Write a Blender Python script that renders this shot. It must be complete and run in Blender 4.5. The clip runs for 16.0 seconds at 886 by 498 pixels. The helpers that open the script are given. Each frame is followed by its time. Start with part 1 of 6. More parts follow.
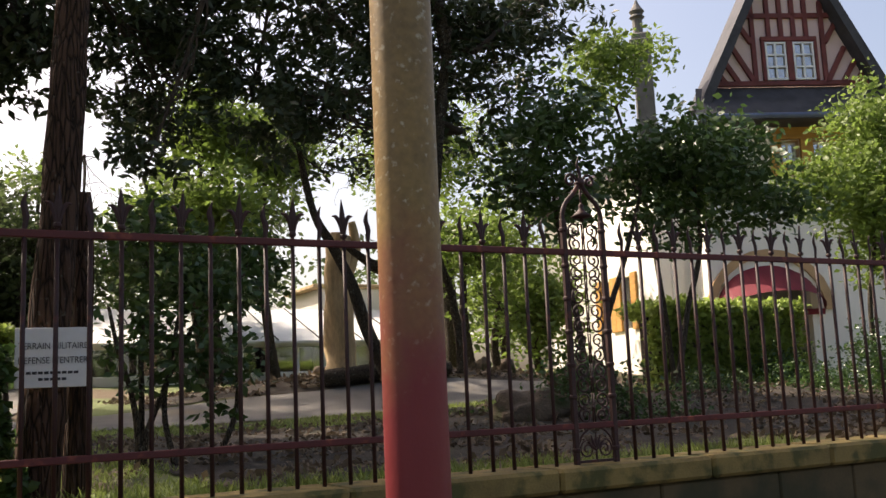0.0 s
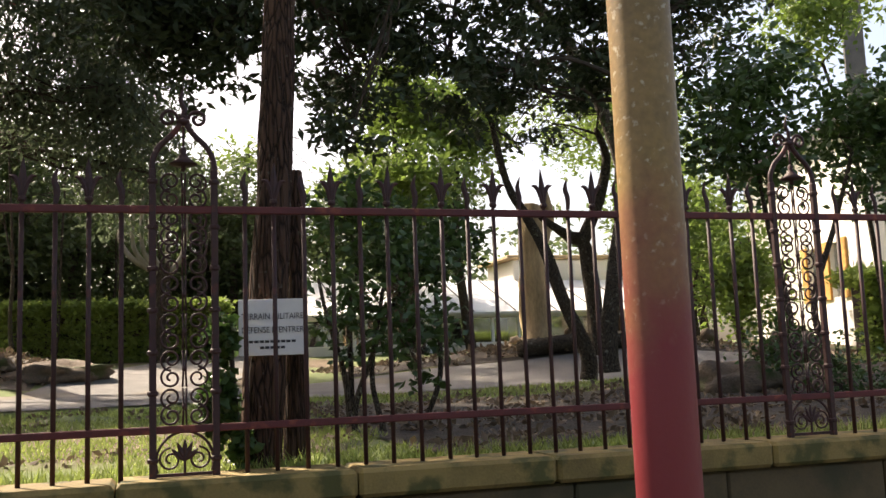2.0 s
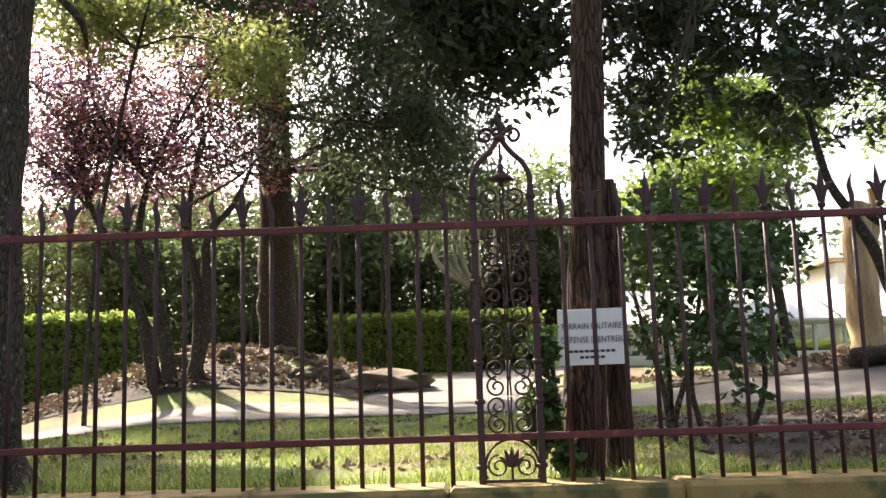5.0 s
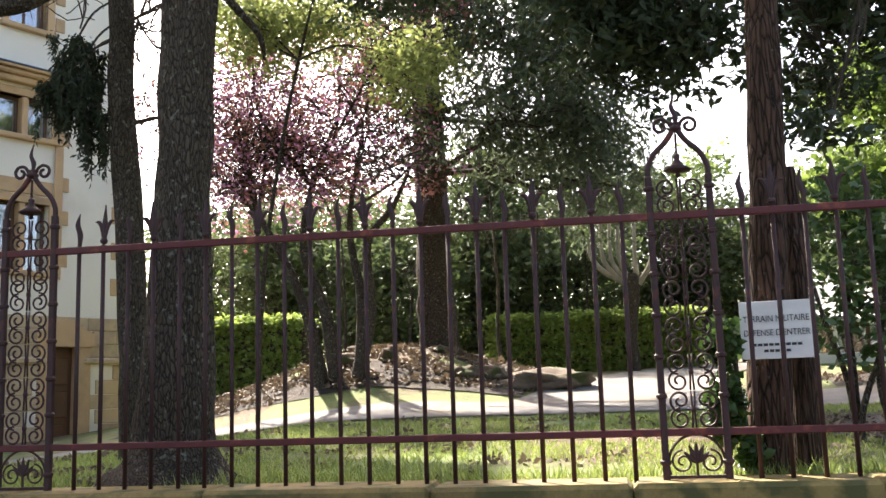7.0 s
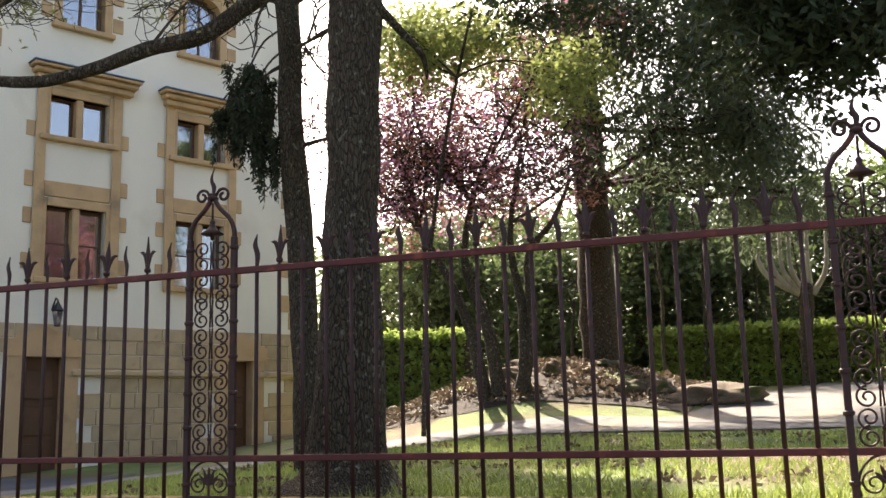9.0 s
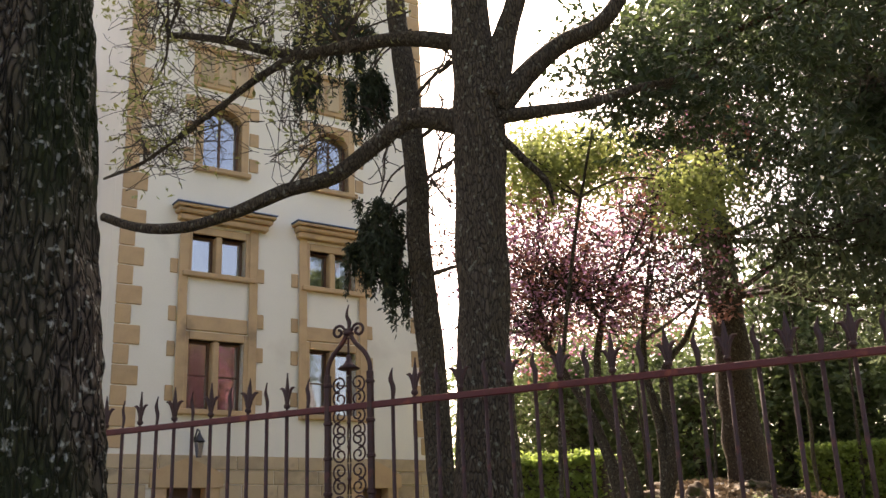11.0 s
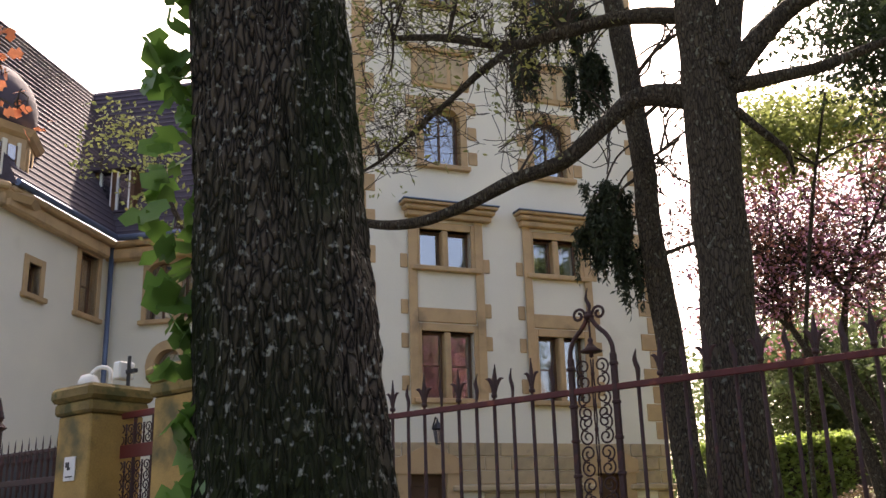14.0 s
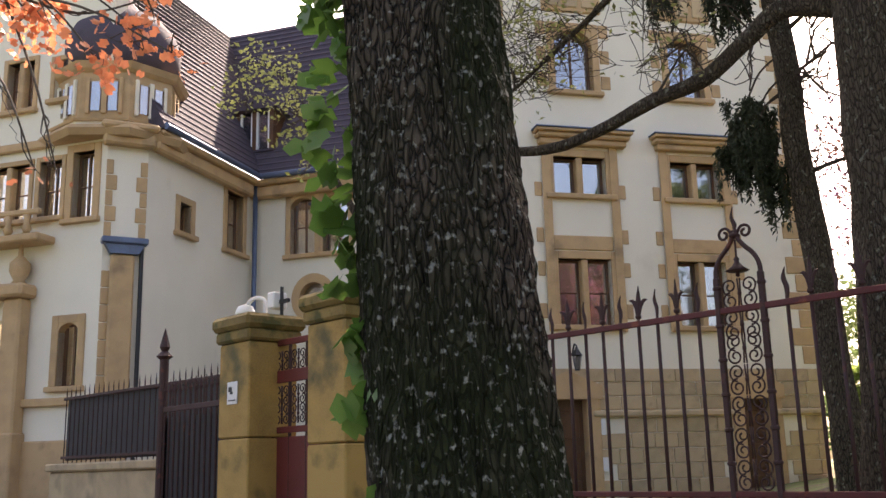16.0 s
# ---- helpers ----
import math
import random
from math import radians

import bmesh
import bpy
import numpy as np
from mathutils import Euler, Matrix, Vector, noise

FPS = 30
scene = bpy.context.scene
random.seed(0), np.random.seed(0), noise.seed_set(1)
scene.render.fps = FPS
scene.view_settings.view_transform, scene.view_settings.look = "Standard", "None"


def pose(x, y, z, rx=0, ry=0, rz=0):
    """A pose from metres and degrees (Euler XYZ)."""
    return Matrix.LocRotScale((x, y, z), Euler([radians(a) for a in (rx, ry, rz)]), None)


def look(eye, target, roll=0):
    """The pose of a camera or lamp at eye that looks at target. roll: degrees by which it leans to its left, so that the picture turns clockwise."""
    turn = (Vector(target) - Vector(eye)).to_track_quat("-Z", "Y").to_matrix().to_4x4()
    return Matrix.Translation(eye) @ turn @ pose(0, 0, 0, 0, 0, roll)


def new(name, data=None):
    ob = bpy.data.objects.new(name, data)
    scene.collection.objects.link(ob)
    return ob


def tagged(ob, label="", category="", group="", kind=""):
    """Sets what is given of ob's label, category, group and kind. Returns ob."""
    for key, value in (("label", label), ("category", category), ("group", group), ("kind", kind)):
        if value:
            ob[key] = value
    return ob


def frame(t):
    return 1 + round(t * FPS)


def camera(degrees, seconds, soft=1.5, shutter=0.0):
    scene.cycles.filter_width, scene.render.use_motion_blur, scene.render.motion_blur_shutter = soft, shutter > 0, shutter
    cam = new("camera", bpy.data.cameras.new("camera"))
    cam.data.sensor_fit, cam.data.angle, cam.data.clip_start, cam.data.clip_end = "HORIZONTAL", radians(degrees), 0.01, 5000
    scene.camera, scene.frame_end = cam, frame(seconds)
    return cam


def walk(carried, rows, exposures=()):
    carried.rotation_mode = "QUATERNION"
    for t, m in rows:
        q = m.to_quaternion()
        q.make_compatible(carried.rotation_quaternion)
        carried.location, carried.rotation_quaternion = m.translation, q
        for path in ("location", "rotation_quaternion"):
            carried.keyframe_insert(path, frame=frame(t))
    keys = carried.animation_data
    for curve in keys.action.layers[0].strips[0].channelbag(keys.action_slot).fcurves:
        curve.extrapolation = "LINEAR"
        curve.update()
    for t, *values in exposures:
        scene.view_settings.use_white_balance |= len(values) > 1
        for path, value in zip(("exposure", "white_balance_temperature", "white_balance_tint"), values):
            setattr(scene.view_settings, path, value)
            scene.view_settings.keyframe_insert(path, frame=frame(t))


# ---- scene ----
cam = camera(48.5, 16.0)
PATH = [
    (0, (0.006, -4.375, 1.518), (0.946, -2.633, 1.807), -2.5),
    (0.5, (0.006, -4.347, 1.522), (0.856, -2.556, 1.792), -2.4),
    (1, (-0.012, -4.357, 1.516), (0.733, -2.518, 1.766), -2.4),
    (1.5, (-0.023, -4.355, 1.514), (0.656, -2.489, 1.757), -1.9),
    (2, (-0.042, -4.363, 1.510), (0.543, -2.466, 1.757), -2.2),
    (2.5, (-0.053, -4.363, 1.510), (0.453, -2.444, 1.758), -2.2),
    (3, (-0.070, -4.363, 1.508), (0.331, -2.421, 1.762), -2.4),
    (3.5, (-0.075, -4.343, 1.514), (0.216, -2.382, 1.780), -2.4),
    (4, (-0.074, -4.361, 1.512), (0.075, -2.386, 1.790), -2.1),
    (4.5, (-0.081, -4.353, 1.517), (-0.022, -2.374, 1.801), -1.9),
    (7, (-0.223, -4.383, 1.489), (-0.540, -2.431, 1.787), -1.8),
    (7.5, (-0.232, -4.377, 1.490), (-0.623, -2.438, 1.789), -1.8),
    (8, (-0.246, -4.382, 1.491), (-0.734, -2.466, 1.789), -1.9),
    (8.5, (-0.256, -4.383, 1.488), (-0.818, -2.488, 1.797), -1.5),
    (11, (-0.275, -4.410, 1.547), (-1.110, -2.686, 2.122), -2.1),
    (11.5, (-0.286, -4.425, 1.544), (-1.161, -2.744, 2.182), -1.8),
    (12, (-0.297, -4.440, 1.541), (-1.211, -2.789, 2.202), -2.5),
    (12.5, (-0.307, -4.454, 1.538), (-1.282, -2.841, 2.206), -2.0),
    (13, (-0.318, -4.469, 1.535), (-1.366, -2.892, 2.179), -1.2),
    (13.5, (-0.329, -4.484, 1.532), (-1.454, -2.949, 2.148), -0.9),
    (14, (-0.331, -4.499, 1.525), (-1.540, -3.009, 2.089), -1.7),
    (14.5, (-0.334, -4.518, 1.508), (-1.576, -3.045, 2.043), -0.9),
    (15, (-0.264, -4.581, 1.488), (-1.585, -3.162, 1.980), -1.8),
    (15.5, (-0.231, -4.606, 1.472), (-1.603, -3.231, 1.950), -1.2),
    (16, (-0.320, -4.587, 1.476), (-1.750, -3.259, 1.911), -1.4),
]
EXPOSURES = [(0, 0.8, 7300, 16), (1.5, 1.15, 7400, 15), (3.5, 1.6, 7400, 15), (4.5, 1.85, 7300, 15), (7, 2.07, 6800, 14), (8.5, 1.9, 7000, 14), (11, 1.85, 7900, 20), (13, 1.62, 7400, 20), (15, 1.75, 7500, 22), (16, 1.9, 7600, 22)]
walk(cam, [(t, look(eye, target, roll)) for t, eye, target, roll in PATH], EXPOSURES)

# ---- light ----
SUN_AZ, SUN_EL = radians(-32.5), radians(46)
world = bpy.data.worlds.new("sky")
scene.world = world
world.use_nodes = True
wn = world.node_tree
sky = wn.nodes.new("ShaderNodeTexSky")
sky.sky_type, sky.sun_disc = "NISHITA", False
sky.sun_elevation, sky.sun_rotation = SUN_EL, SUN_AZ
sky.air_density, sky.dust_density = 0.9, 5.0
wn.links.new(sky.outputs[0], wn.nodes["Background"].inputs[0])
wn.nodes["Background"].inputs[1].default_value = 0.15
sun = new("sun", bpy.data.lights.new("sun", "SUN"))
sun.data.energy, sun.data.angle, sun.data.color = 5.0, radians(0.6), (1.0, 0.94, 0.84)
sun.matrix_world = look((math.sin(SUN_AZ) * math.cos(SUN_EL) * 40, math.cos(SUN_AZ) * math.cos(SUN_EL) * 40, math.sin(SUN_EL) * 40), (0, 0, 0))


# ---- materials ----
def mat(name, col, rough=0.8, metal=0.0, scale=6.0, var=0.25, fine=60.0, bump=0.3, dist=0.01, stain=None, stain_at=0.6, stain_scale=2.0, stretch=(1, 1, 1), island=0.0, obrand=0.0, translucent=0.0, coords="Object"):
    """Procedural surface: colour varied at two scales, a stain colour in patches, fine relief."""
    m = bpy.data.materials.new(name)
    m.use_nodes = True
    nt = m.node_tree
    b = nt.nodes["Principled BSDF"]
    tc = nt.nodes.new("ShaderNodeTexCoord")
    mp = nt.nodes.new("ShaderNodeMapping")
    mp.inputs["Scale"].default_value = stretch
    nt.links.new(tc.outputs[coords], mp.inputs[0])

    def noise_node(s, detail):
        n = nt.nodes.new("ShaderNodeTexNoise")
        n.inputs["Scale"].default_value, n.inputs["Detail"].default_value = s, detail
        nt.links.new(mp.outputs[0], n.inputs["Vector"])
        return n.outputs["Fac"]

    big, small = noise_node(scale, 5), noise_node(fine, 3)
    add = nt.nodes.new("ShaderNodeMath")
    add.operation = "MULTIPLY_ADD"
    nt.links.new(small, add.inputs[0])
    add.inputs[1].default_value = 0.5
    nt.links.new(big, add.inputs[2])
    value = add.outputs[0]
    for amount, node, socket in ((island, "ShaderNodeNewGeometry", "Random Per Island"), (obrand, "ShaderNodeObjectInfo", "Random")):
        if amount:
            g = nt.nodes.new(node)
            a2 = nt.nodes.new("ShaderNodeMath")
            a2.operation = "MULTIPLY_ADD"
            nt.links.new(g.outputs[socket], a2.inputs[0])
            a2.inputs[1].default_value = amount
            nt.links.new(value, a2.inputs[2])
            value = a2.outputs[0]
    ramp = nt.nodes.new("ShaderNodeValToRGB")
    hi = 0.95 + island + obrand
    ramp.color_ramp.elements[0].position, ramp.color_ramp.elements[1].position = 0.45, min(1.0, hi)
    ramp.color_ramp.elements[0].color = (*[c * (1 - var) for c in col], 1)
    ramp.color_ramp.elements[1].color = (*[min(1, c * (1 + var)) for c in col], 1)
    nt.links.new(value, ramp.inputs[0])
    out = ramp.outputs[0]
    if stain:
        st = noise_node(stain_scale, 6)
        r2 = nt.nodes.new("ShaderNodeValToRGB")
        r2.color_ramp.elements[0].position, r2.color_ramp.elements[1].position = stain_at - 0.06, stain_at + 0.06
        nt.links.new(st, r2.inputs[0])
        mix = nt.nodes.new("ShaderNodeMixRGB")
        nt.links.new(r2.outputs[0], mix.inputs[0])
        nt.links.new(out, mix.inputs[1])
        mix.inputs[2].default_value = (*stain, 1)
        out = mix.outputs[0]
    nt.links.new(out, b.inputs["Base Color"])
    b.inputs["Roughness"].default_value, b.inputs["Metallic"].default_value = rough, metal
    if bump:
        bp = nt.nodes.new("ShaderNodeBump")
        bp.inputs["Strength"].default_value, bp.inputs["Distance"].default_value = bump, dist
        nt.links.new(add.outputs[0], bp.inputs["Height"])
        nt.links.new(bp.outputs[0], b.inputs["Normal"])
    if translucent:
        tr = nt.nodes.new("ShaderNodeBsdfTranslucent")
        nt.links.new(out, tr.inputs[0])
        ms = nt.nodes.new("ShaderNodeMixShader")
        ms.inputs[0].default_value = translucent
        nt.links.new(b.outputs[0], ms.inputs[1])
        nt.links.new(tr.outputs[0], ms.inputs[2])
        nt.links.new(ms.outputs[0], nt.nodes["Material Output"].inputs[0])
    return m


def leaf_mat(name, col, tr=0.45, rough=0.5, var=0.35):
    return mat(name, col, rough=rough, scale=1.5, var=var, fine=8, bump=0, island=0.5, translucent=tr)


IRON = mat("red_iron", (0.034, 0.009, 0.008), rough=0.62, scale=9, var=0.35, fine=120, bump=0.25, dist=0.002, stain=(0.10, 0.022, 0.014), stain_at=0.66, stain_scale=14)
RAILRED = mat("red_rail", (0.085, 0.010, 0.010), rough=0.6, scale=7, var=0.3, fine=120, bump=0.2, dist=0.002, stain=(0.2, 0.04, 0.02), stain_at=0.66, stain_scale=14)
POLE = mat("old_cream_paint", (0.20, 0.125, 0.04), rough=0.5, scale=5, var=0.45, fine=140, bump=0.35, dist=0.002, stain=(0.42, 0.35, 0.22), stain_at=0.66, stain_scale=120)
POLERED = mat("faded_red_paint", (0.23, 0.028, 0.03), rough=0.5, scale=5, var=0.3, fine=140, bump=0.35, dist=0.002, stain=(0.16, 0.05, 0.03), stain_at=0.66, stain_scale=9)
def pole_mat():
    """Cream paint worn down to the red foot, with a ragged seam."""
    m = POLE.copy()
    m.name = "cream_over_red_paint"
    nt = m.node_tree
    b = nt.nodes["Principled BSDF"]
    src = b.inputs["Base Color"].links[0].from_socket
    tc, sep, nz = nt.nodes.new("ShaderNodeTexCoord"), nt.nodes.new("ShaderNodeSeparateXYZ"), nt.nodes.new("ShaderNodeTexNoise")
    nz.inputs["Scale"].default_value, nz.inputs["Detail"].default_value = 15, 6
    nt.links.new(tc.outputs["Object"], sep.inputs[0])
    nt.links.new(tc.outputs["Object"], nz.inputs["Vector"])
    ad = nt.nodes.new("ShaderNodeMath")
    ad.operation = "MULTIPLY_ADD"
    nt.links.new(nz.outputs["Fac"], ad.inputs[0])
    ad.inputs[1].default_value = 0.24
    nt.links.new(sep.outputs["Z"], ad.inputs[2])
    mr = nt.nodes.new("ShaderNodeMapRange")
    mr.inputs["From Min"].default_value, mr.inputs["From Max"].default_value = 1.64, 1.82
    nt.links.new(ad.outputs[0], mr.inputs["Value"])
    mix = nt.nodes.new("ShaderNodeMixRGB")
    nt.links.new(mr.outputs[0], mix.inputs[0])
    mix.inputs[1].default_value = (0.19, 0.02, 0.024, 1)
    nt.links.new(src, mix.inputs[2])
    nt.links.new(mix.outputs[0], b.inputs["Base Color"])
    return m


POLEMIX = pole_mat()
COPING = mat("mossy_coping", (0.18, 0.125, 0.038), scale=5, var=0.4, fine=90, bump=0.6, dist=0.006, stain=(0.075, 0.07, 0.016), stain_at=0.56, stain_scale=7, obrand=0.2)
WALLSTONE = mat("yellow_wall_stone", (0.33, 0.205, 0.06), scale=4, var=0.35, fine=70, bump=0.5, dist=0.006, stain=(0.12, 0.10, 0.04), stain_at=0.6, stain_scale=2.2, obrand=0.3)
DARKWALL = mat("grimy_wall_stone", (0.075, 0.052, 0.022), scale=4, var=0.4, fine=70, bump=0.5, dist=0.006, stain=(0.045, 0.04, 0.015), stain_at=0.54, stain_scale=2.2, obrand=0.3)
SANDSTONE = mat("ochre_sandstone", (0.43, 0.28, 0.145), scale=3, var=0.22, fine=60, bump=0.3, dist=0.005, stain=(0.30, 0.20, 0.11), stain_at=0.66, stain_scale=1.6, obrand=0.25)
DARKSAND = mat("weathered_sandstone", (0.38, 0.28, 0.165), scale=3, var=0.3, fine=60, bump=0.35, dist=0.006, stain=(0.22, 0.17, 0.11), stain_at=0.62, stain_scale=1.4, obrand=0.4)
RENDERW = mat("cream_render", (0.74, 0.68, 0.56), rough=0.9, scale=0.7, var=0.07, fine=40, bump=0.15, dist=0.004, stain=(0.62, 0.55, 0.44), stain_at=0.68, stain_scale=0.5)
WHITEW = mat("white_render", (0.80, 0.77, 0.70), rough=0.9, scale=0.8, var=0.06, fine=40, bump=0.15, dist=0.004)
PINKW = mat("pink_plaster", (0.70, 0.53, 0.49), rough=0.9, scale=1.2, var=0.08, fine=40, bump=0.15, dist=0.004)
TIMBER = mat("red_brown_timber", (0.15, 0.035, 0.03), rough=0.7, scale=4, var=0.3, fine=60, bump=0.3, dist=0.004)
OCHREW = mat("ochre_boards", (0.46, 0.23, 0.05), rough=0.7, scale=3, var=0.2, fine=50, bump=0.3, dist=0.004, stretch=(1, 1, 6))
SLATE = mat("purple_slate", (0.064, 0.053, 0.066), rough=0.85, scale=3, var=0.35, fine=30, bump=0.4, dist=0.01, obrand=0.3, island=0.4)
GREYSLATE = mat("grey_slate", (0.06, 0.06, 0.065), rough=0.55, scale=3, var=0.3, fine=30, bump=0.4, dist=0.01)
for _m in (SLATE, GREYSLATE):
    _m.node_tree.nodes["Principled BSDF"].inputs["Specular IOR Level"].default_value = 0.12
GREYSTONE = mat("sooty_grey_stone", (0.13, 0.125, 0.115), scale=4, var=0.3, fine=60, bump=0.4, dist=0.006)
ZINC = mat("blue_grey_zinc", (0.10, 0.13, 0.2), rough=0.45, metal=0.4, scale=3, var=0.25, fine=40, bump=0.15, dist=0.003)
BROWNW = mat("brown_window_wood", (0.10, 0.045, 0.02), rough=0.5, scale=4, var=0.25, fine=60, bump=0.2, dist=0.003)
WHITEP = mat("white_paint", (0.78, 0.78, 0.76), rough=0.5, scale=4, var=0.06, fine=50, bump=0.1, dist=0.002)
def bark_mat(name, plate, crack, lichen, cell=16, tall=0.35, lichen_at=0.62, depth=0.02, moss=None, lichen_scale=30):
    """Bark of upright plates parted by dark cracks, with lichen flecks and moss."""
    m = bpy.data.materials.new(name)
    m.use_nodes = True
    nt = m.node_tree
    b = nt.nodes["Principled BSDF"]
    b.inputs["Roughness"].default_value = 0.95
    b.inputs["Specular IOR Level"].default_value = 0.2
    tc, mp = nt.nodes.new("ShaderNodeTexCoord"), nt.nodes.new("ShaderNodeMapping")
    mp.inputs["Scale"].default_value = (1, 1, tall)
    nt.links.new(tc.outputs["Object"], mp.inputs[0])
    wn1 = nt.nodes.new("ShaderNodeTexNoise")
    wn1.inputs["Scale"].default_value, wn1.inputs["Detail"].default_value = 9, 4
    nt.links.new(mp.outputs[0], wn1.inputs["Vector"])
    wv = nt.nodes.new("ShaderNodeVectorMath")
    wv.operation = "MULTIPLY_ADD"
    nt.links.new(wn1.outputs["Color"], wv.inputs[0])
    wv.inputs[1].default_value = (0.085, 0.085, 0.06)
    nt.links.new(mp.outputs[0], wv.inputs[2])
    vo = nt.nodes.new("ShaderNodeTexVoronoi")
    vo.feature = "DISTANCE_TO_EDGE"
    vo.inputs["Scale"].default_value = cell
    nt.links.new(wv.outputs[0], vo.inputs["Vector"])
    fine = nt.nodes.new("ShaderNodeTexNoise")
    fine.inputs["Scale"].default_value, fine.inputs["Detail"].default_value = 55, 5
    nt.links.new(mp.outputs[0], fine.inputs["Vector"])
    mr = nt.nodes.new("ShaderNodeMapRange")
    mr.inputs["From Max"].default_value = 0.22
    nt.links.new(vo.outputs["Distance"], mr.inputs["Value"])
    h = nt.nodes.new("ShaderNodeMath")
    h.operation = "MULTIPLY_ADD"
    nt.links.new(fine.outputs["Fac"], h.inputs[0])
    h.inputs[1].default_value = 0.6
    nt.links.new(mr.outputs[0], h.inputs[2])
    rp = nt.nodes.new("ShaderNodeValToRGB")
    rp.color_ramp.elements[0].position, rp.color_ramp.elements[1].position = 0.3, 1.3 / 1.4
    rp.color_ramp.elements[0].color, rp.color_ramp.elements[1].color = (*crack, 1), (*plate, 1)
    nt.links.new(h.outputs[0], rp.inputs[0])
    out = rp.outputs[0]

    def patch(colour, scale, at, width, stretch):
        nonlocal out
        m2 = nt.nodes.new("ShaderNodeMapping")
        m2.inputs["Scale"].default_value = (1, 1, stretch)
        nt.links.new(tc.outputs["Object"], m2.inputs[0])
        n2 = nt.nodes.new("ShaderNodeTexNoise")
        n2.inputs["Scale"].default_value, n2.inputs["Detail"].default_value = scale, 6
        nt.links.new(m2.outputs[0], n2.inputs["Vector"])
        r2 = nt.nodes.new("ShaderNodeValToRGB")
        r2.color_ramp.elements[0].position, r2.color_ramp.elements[1].position = at - width, at + width
        nt.links.new(n2.outputs["Fac"], r2.inputs[0])
        mx = nt.nodes.new("ShaderNodeMixRGB")
        nt.links.new(r2.outputs[0], mx.inputs[0])
        nt.links.new(out, mx.inputs[1])
        mx.inputs[2].default_value = (*colour, 1)
        out = mx.outputs[0]

    if moss:
        patch(moss, 2.2, 0.5, 0.08, 0.5)
    patch(lichen, lichen_scale, lichen_at, 0.04, 0.9)
    nt.links.new(out, b.inputs["Base Color"])
    bp = nt.nodes.new("ShaderNodeBump")
    bp.inputs["Strength"].default_value, bp.inputs["Distance"].default_value = 1.0, depth
    nt.links.new(h.outputs[0], bp.inputs["Height"])
    nt.links.new(bp.outputs[0], b.inputs["Normal"])
    return m


BARK = bark_mat("grey_bark", (0.095, 0.075, 0.056), (0.024, 0.019, 0.014), (0.19, 0.19, 0.15), 62, 0.25, 0.64, 0.012)
OAKBARK = bark_mat("furrowed_bark", (0.085, 0.066, 0.048), (0.006, 0.005, 0.004), (0.27, 0.27, 0.225), 62, 0.24, 0.63, 0.018, (0.020, 0.025, 0.008), 48)
REDBARK = bark_mat("brown_conifer_bark", (0.085, 0.048, 0.032), (0.014, 0.009, 0.006), (0.14, 0.12, 0.10), 46, 0.12, 0.68, 0.016)
PALEBARK = mat("pale_dead_wood", (0.42, 0.30, 0.17), rough=0.85, scale=6, var=0.45, fine=40, bump=0.7, dist=0.015, stretch=(1, 1, 0.25))
PALESTEM = mat("pale_grey_stem", (0.24, 0.22, 0.17), rough=0.9, scale=8, var=0.35, fine=60, bump=0.4, dist=0.006, stretch=(1, 1, 0.3))
RAILGREY = mat("grey_railing_paint", (0.16, 0.18, 0.16), rough=0.6, scale=8, var=0.25, fine=80, bump=0.15, dist=0.002)
TWIG = mat("dark_twig", (0.05, 0.036, 0.026), rough=0.9, scale=8, var=0.4, fine=60, bump=0.3, dist=0.004)
SOIL = mat("grass_and_soil", (0.10, 0.13, 0.033), rough=0.95, scale=1.4, var=0.45, fine=25, bump=0.8, dist=0.03, stain=(0.11, 0.075, 0.04), stain_at=0.54, stain_scale=0.55)
LITTER = mat("leaf_litter", (0.028, 0.019, 0.012), rough=0.95, scale=5, var=0.5, fine=40, bump=0.9, dist=0.03, stain=(0.05, 0.04, 0.02), stain_at=0.6, stain_scale=3)
GRAVEL = mat("pale_gravel", (0.15, 0.14, 0.127), rough=0.95, scale=2.5, var=0.25, fine=80, bump=0.6, dist=0.01, stain=(0.17, 0.14, 0.10), stain_at=0.62, stain_scale=0.8)
ASPHALT = mat("asphalt", (0.07, 0.072, 0.078), rough=0.9, scale=1.2, var=0.3, fine=120, bump=0.5, dist=0.006, stain=(0.10, 0.10, 0.10), stain_at=0.62, stain_scale=0.5)
ROCK = mat("mossy_rock", (0.10, 0.072, 0.048), rough=0.95, scale=4, var=0.5, fine=40, bump=0.8, dist=0.02, stain=(0.05, 0.06, 0.015), stain_at=0.58, stain_scale=3)
BLACKM = mat("black_metal", (0.02, 0.02, 0.022), rough=0.45, metal=0.3, scale=5, var=0.3, fine=60, bump=0.1, dist=0.002)
SHEET = mat("dark_screen_sheet", (0.035, 0.034, 0.036), rough=0.7, scale=2, var=0.3, fine=50, bump=0.2, dist=0.004)
DOORRED = mat("dull_red_door_paint", (0.13, 0.022, 0.02), rough=0.5, scale=3, var=0.25, fine=60, bump=0.2, dist=0.003, stain=(0.07, 0.02, 0.015), stain_at=0.64, stain_scale=3)
AWNING = mat("dark_red_canvas", (0.16, 0.015, 0.025), rough=0.8, scale=3, var=0.2, fine=90, bump=0.2, dist=0.003)
SIGNW = mat("white_sign_sheet", (0.72, 0.71, 0.69), rough=0.5, scale=6, var=0.06, fine=40, bump=0.05, dist=0.001, stain=(0.55, 0.53, 0.48), stain_at=0.72, stain_scale=6)
INK = mat("black_ink", (0.025, 0.025, 0.03), rough=0.6, scale=5, var=0.2, fine=60, bump=0)
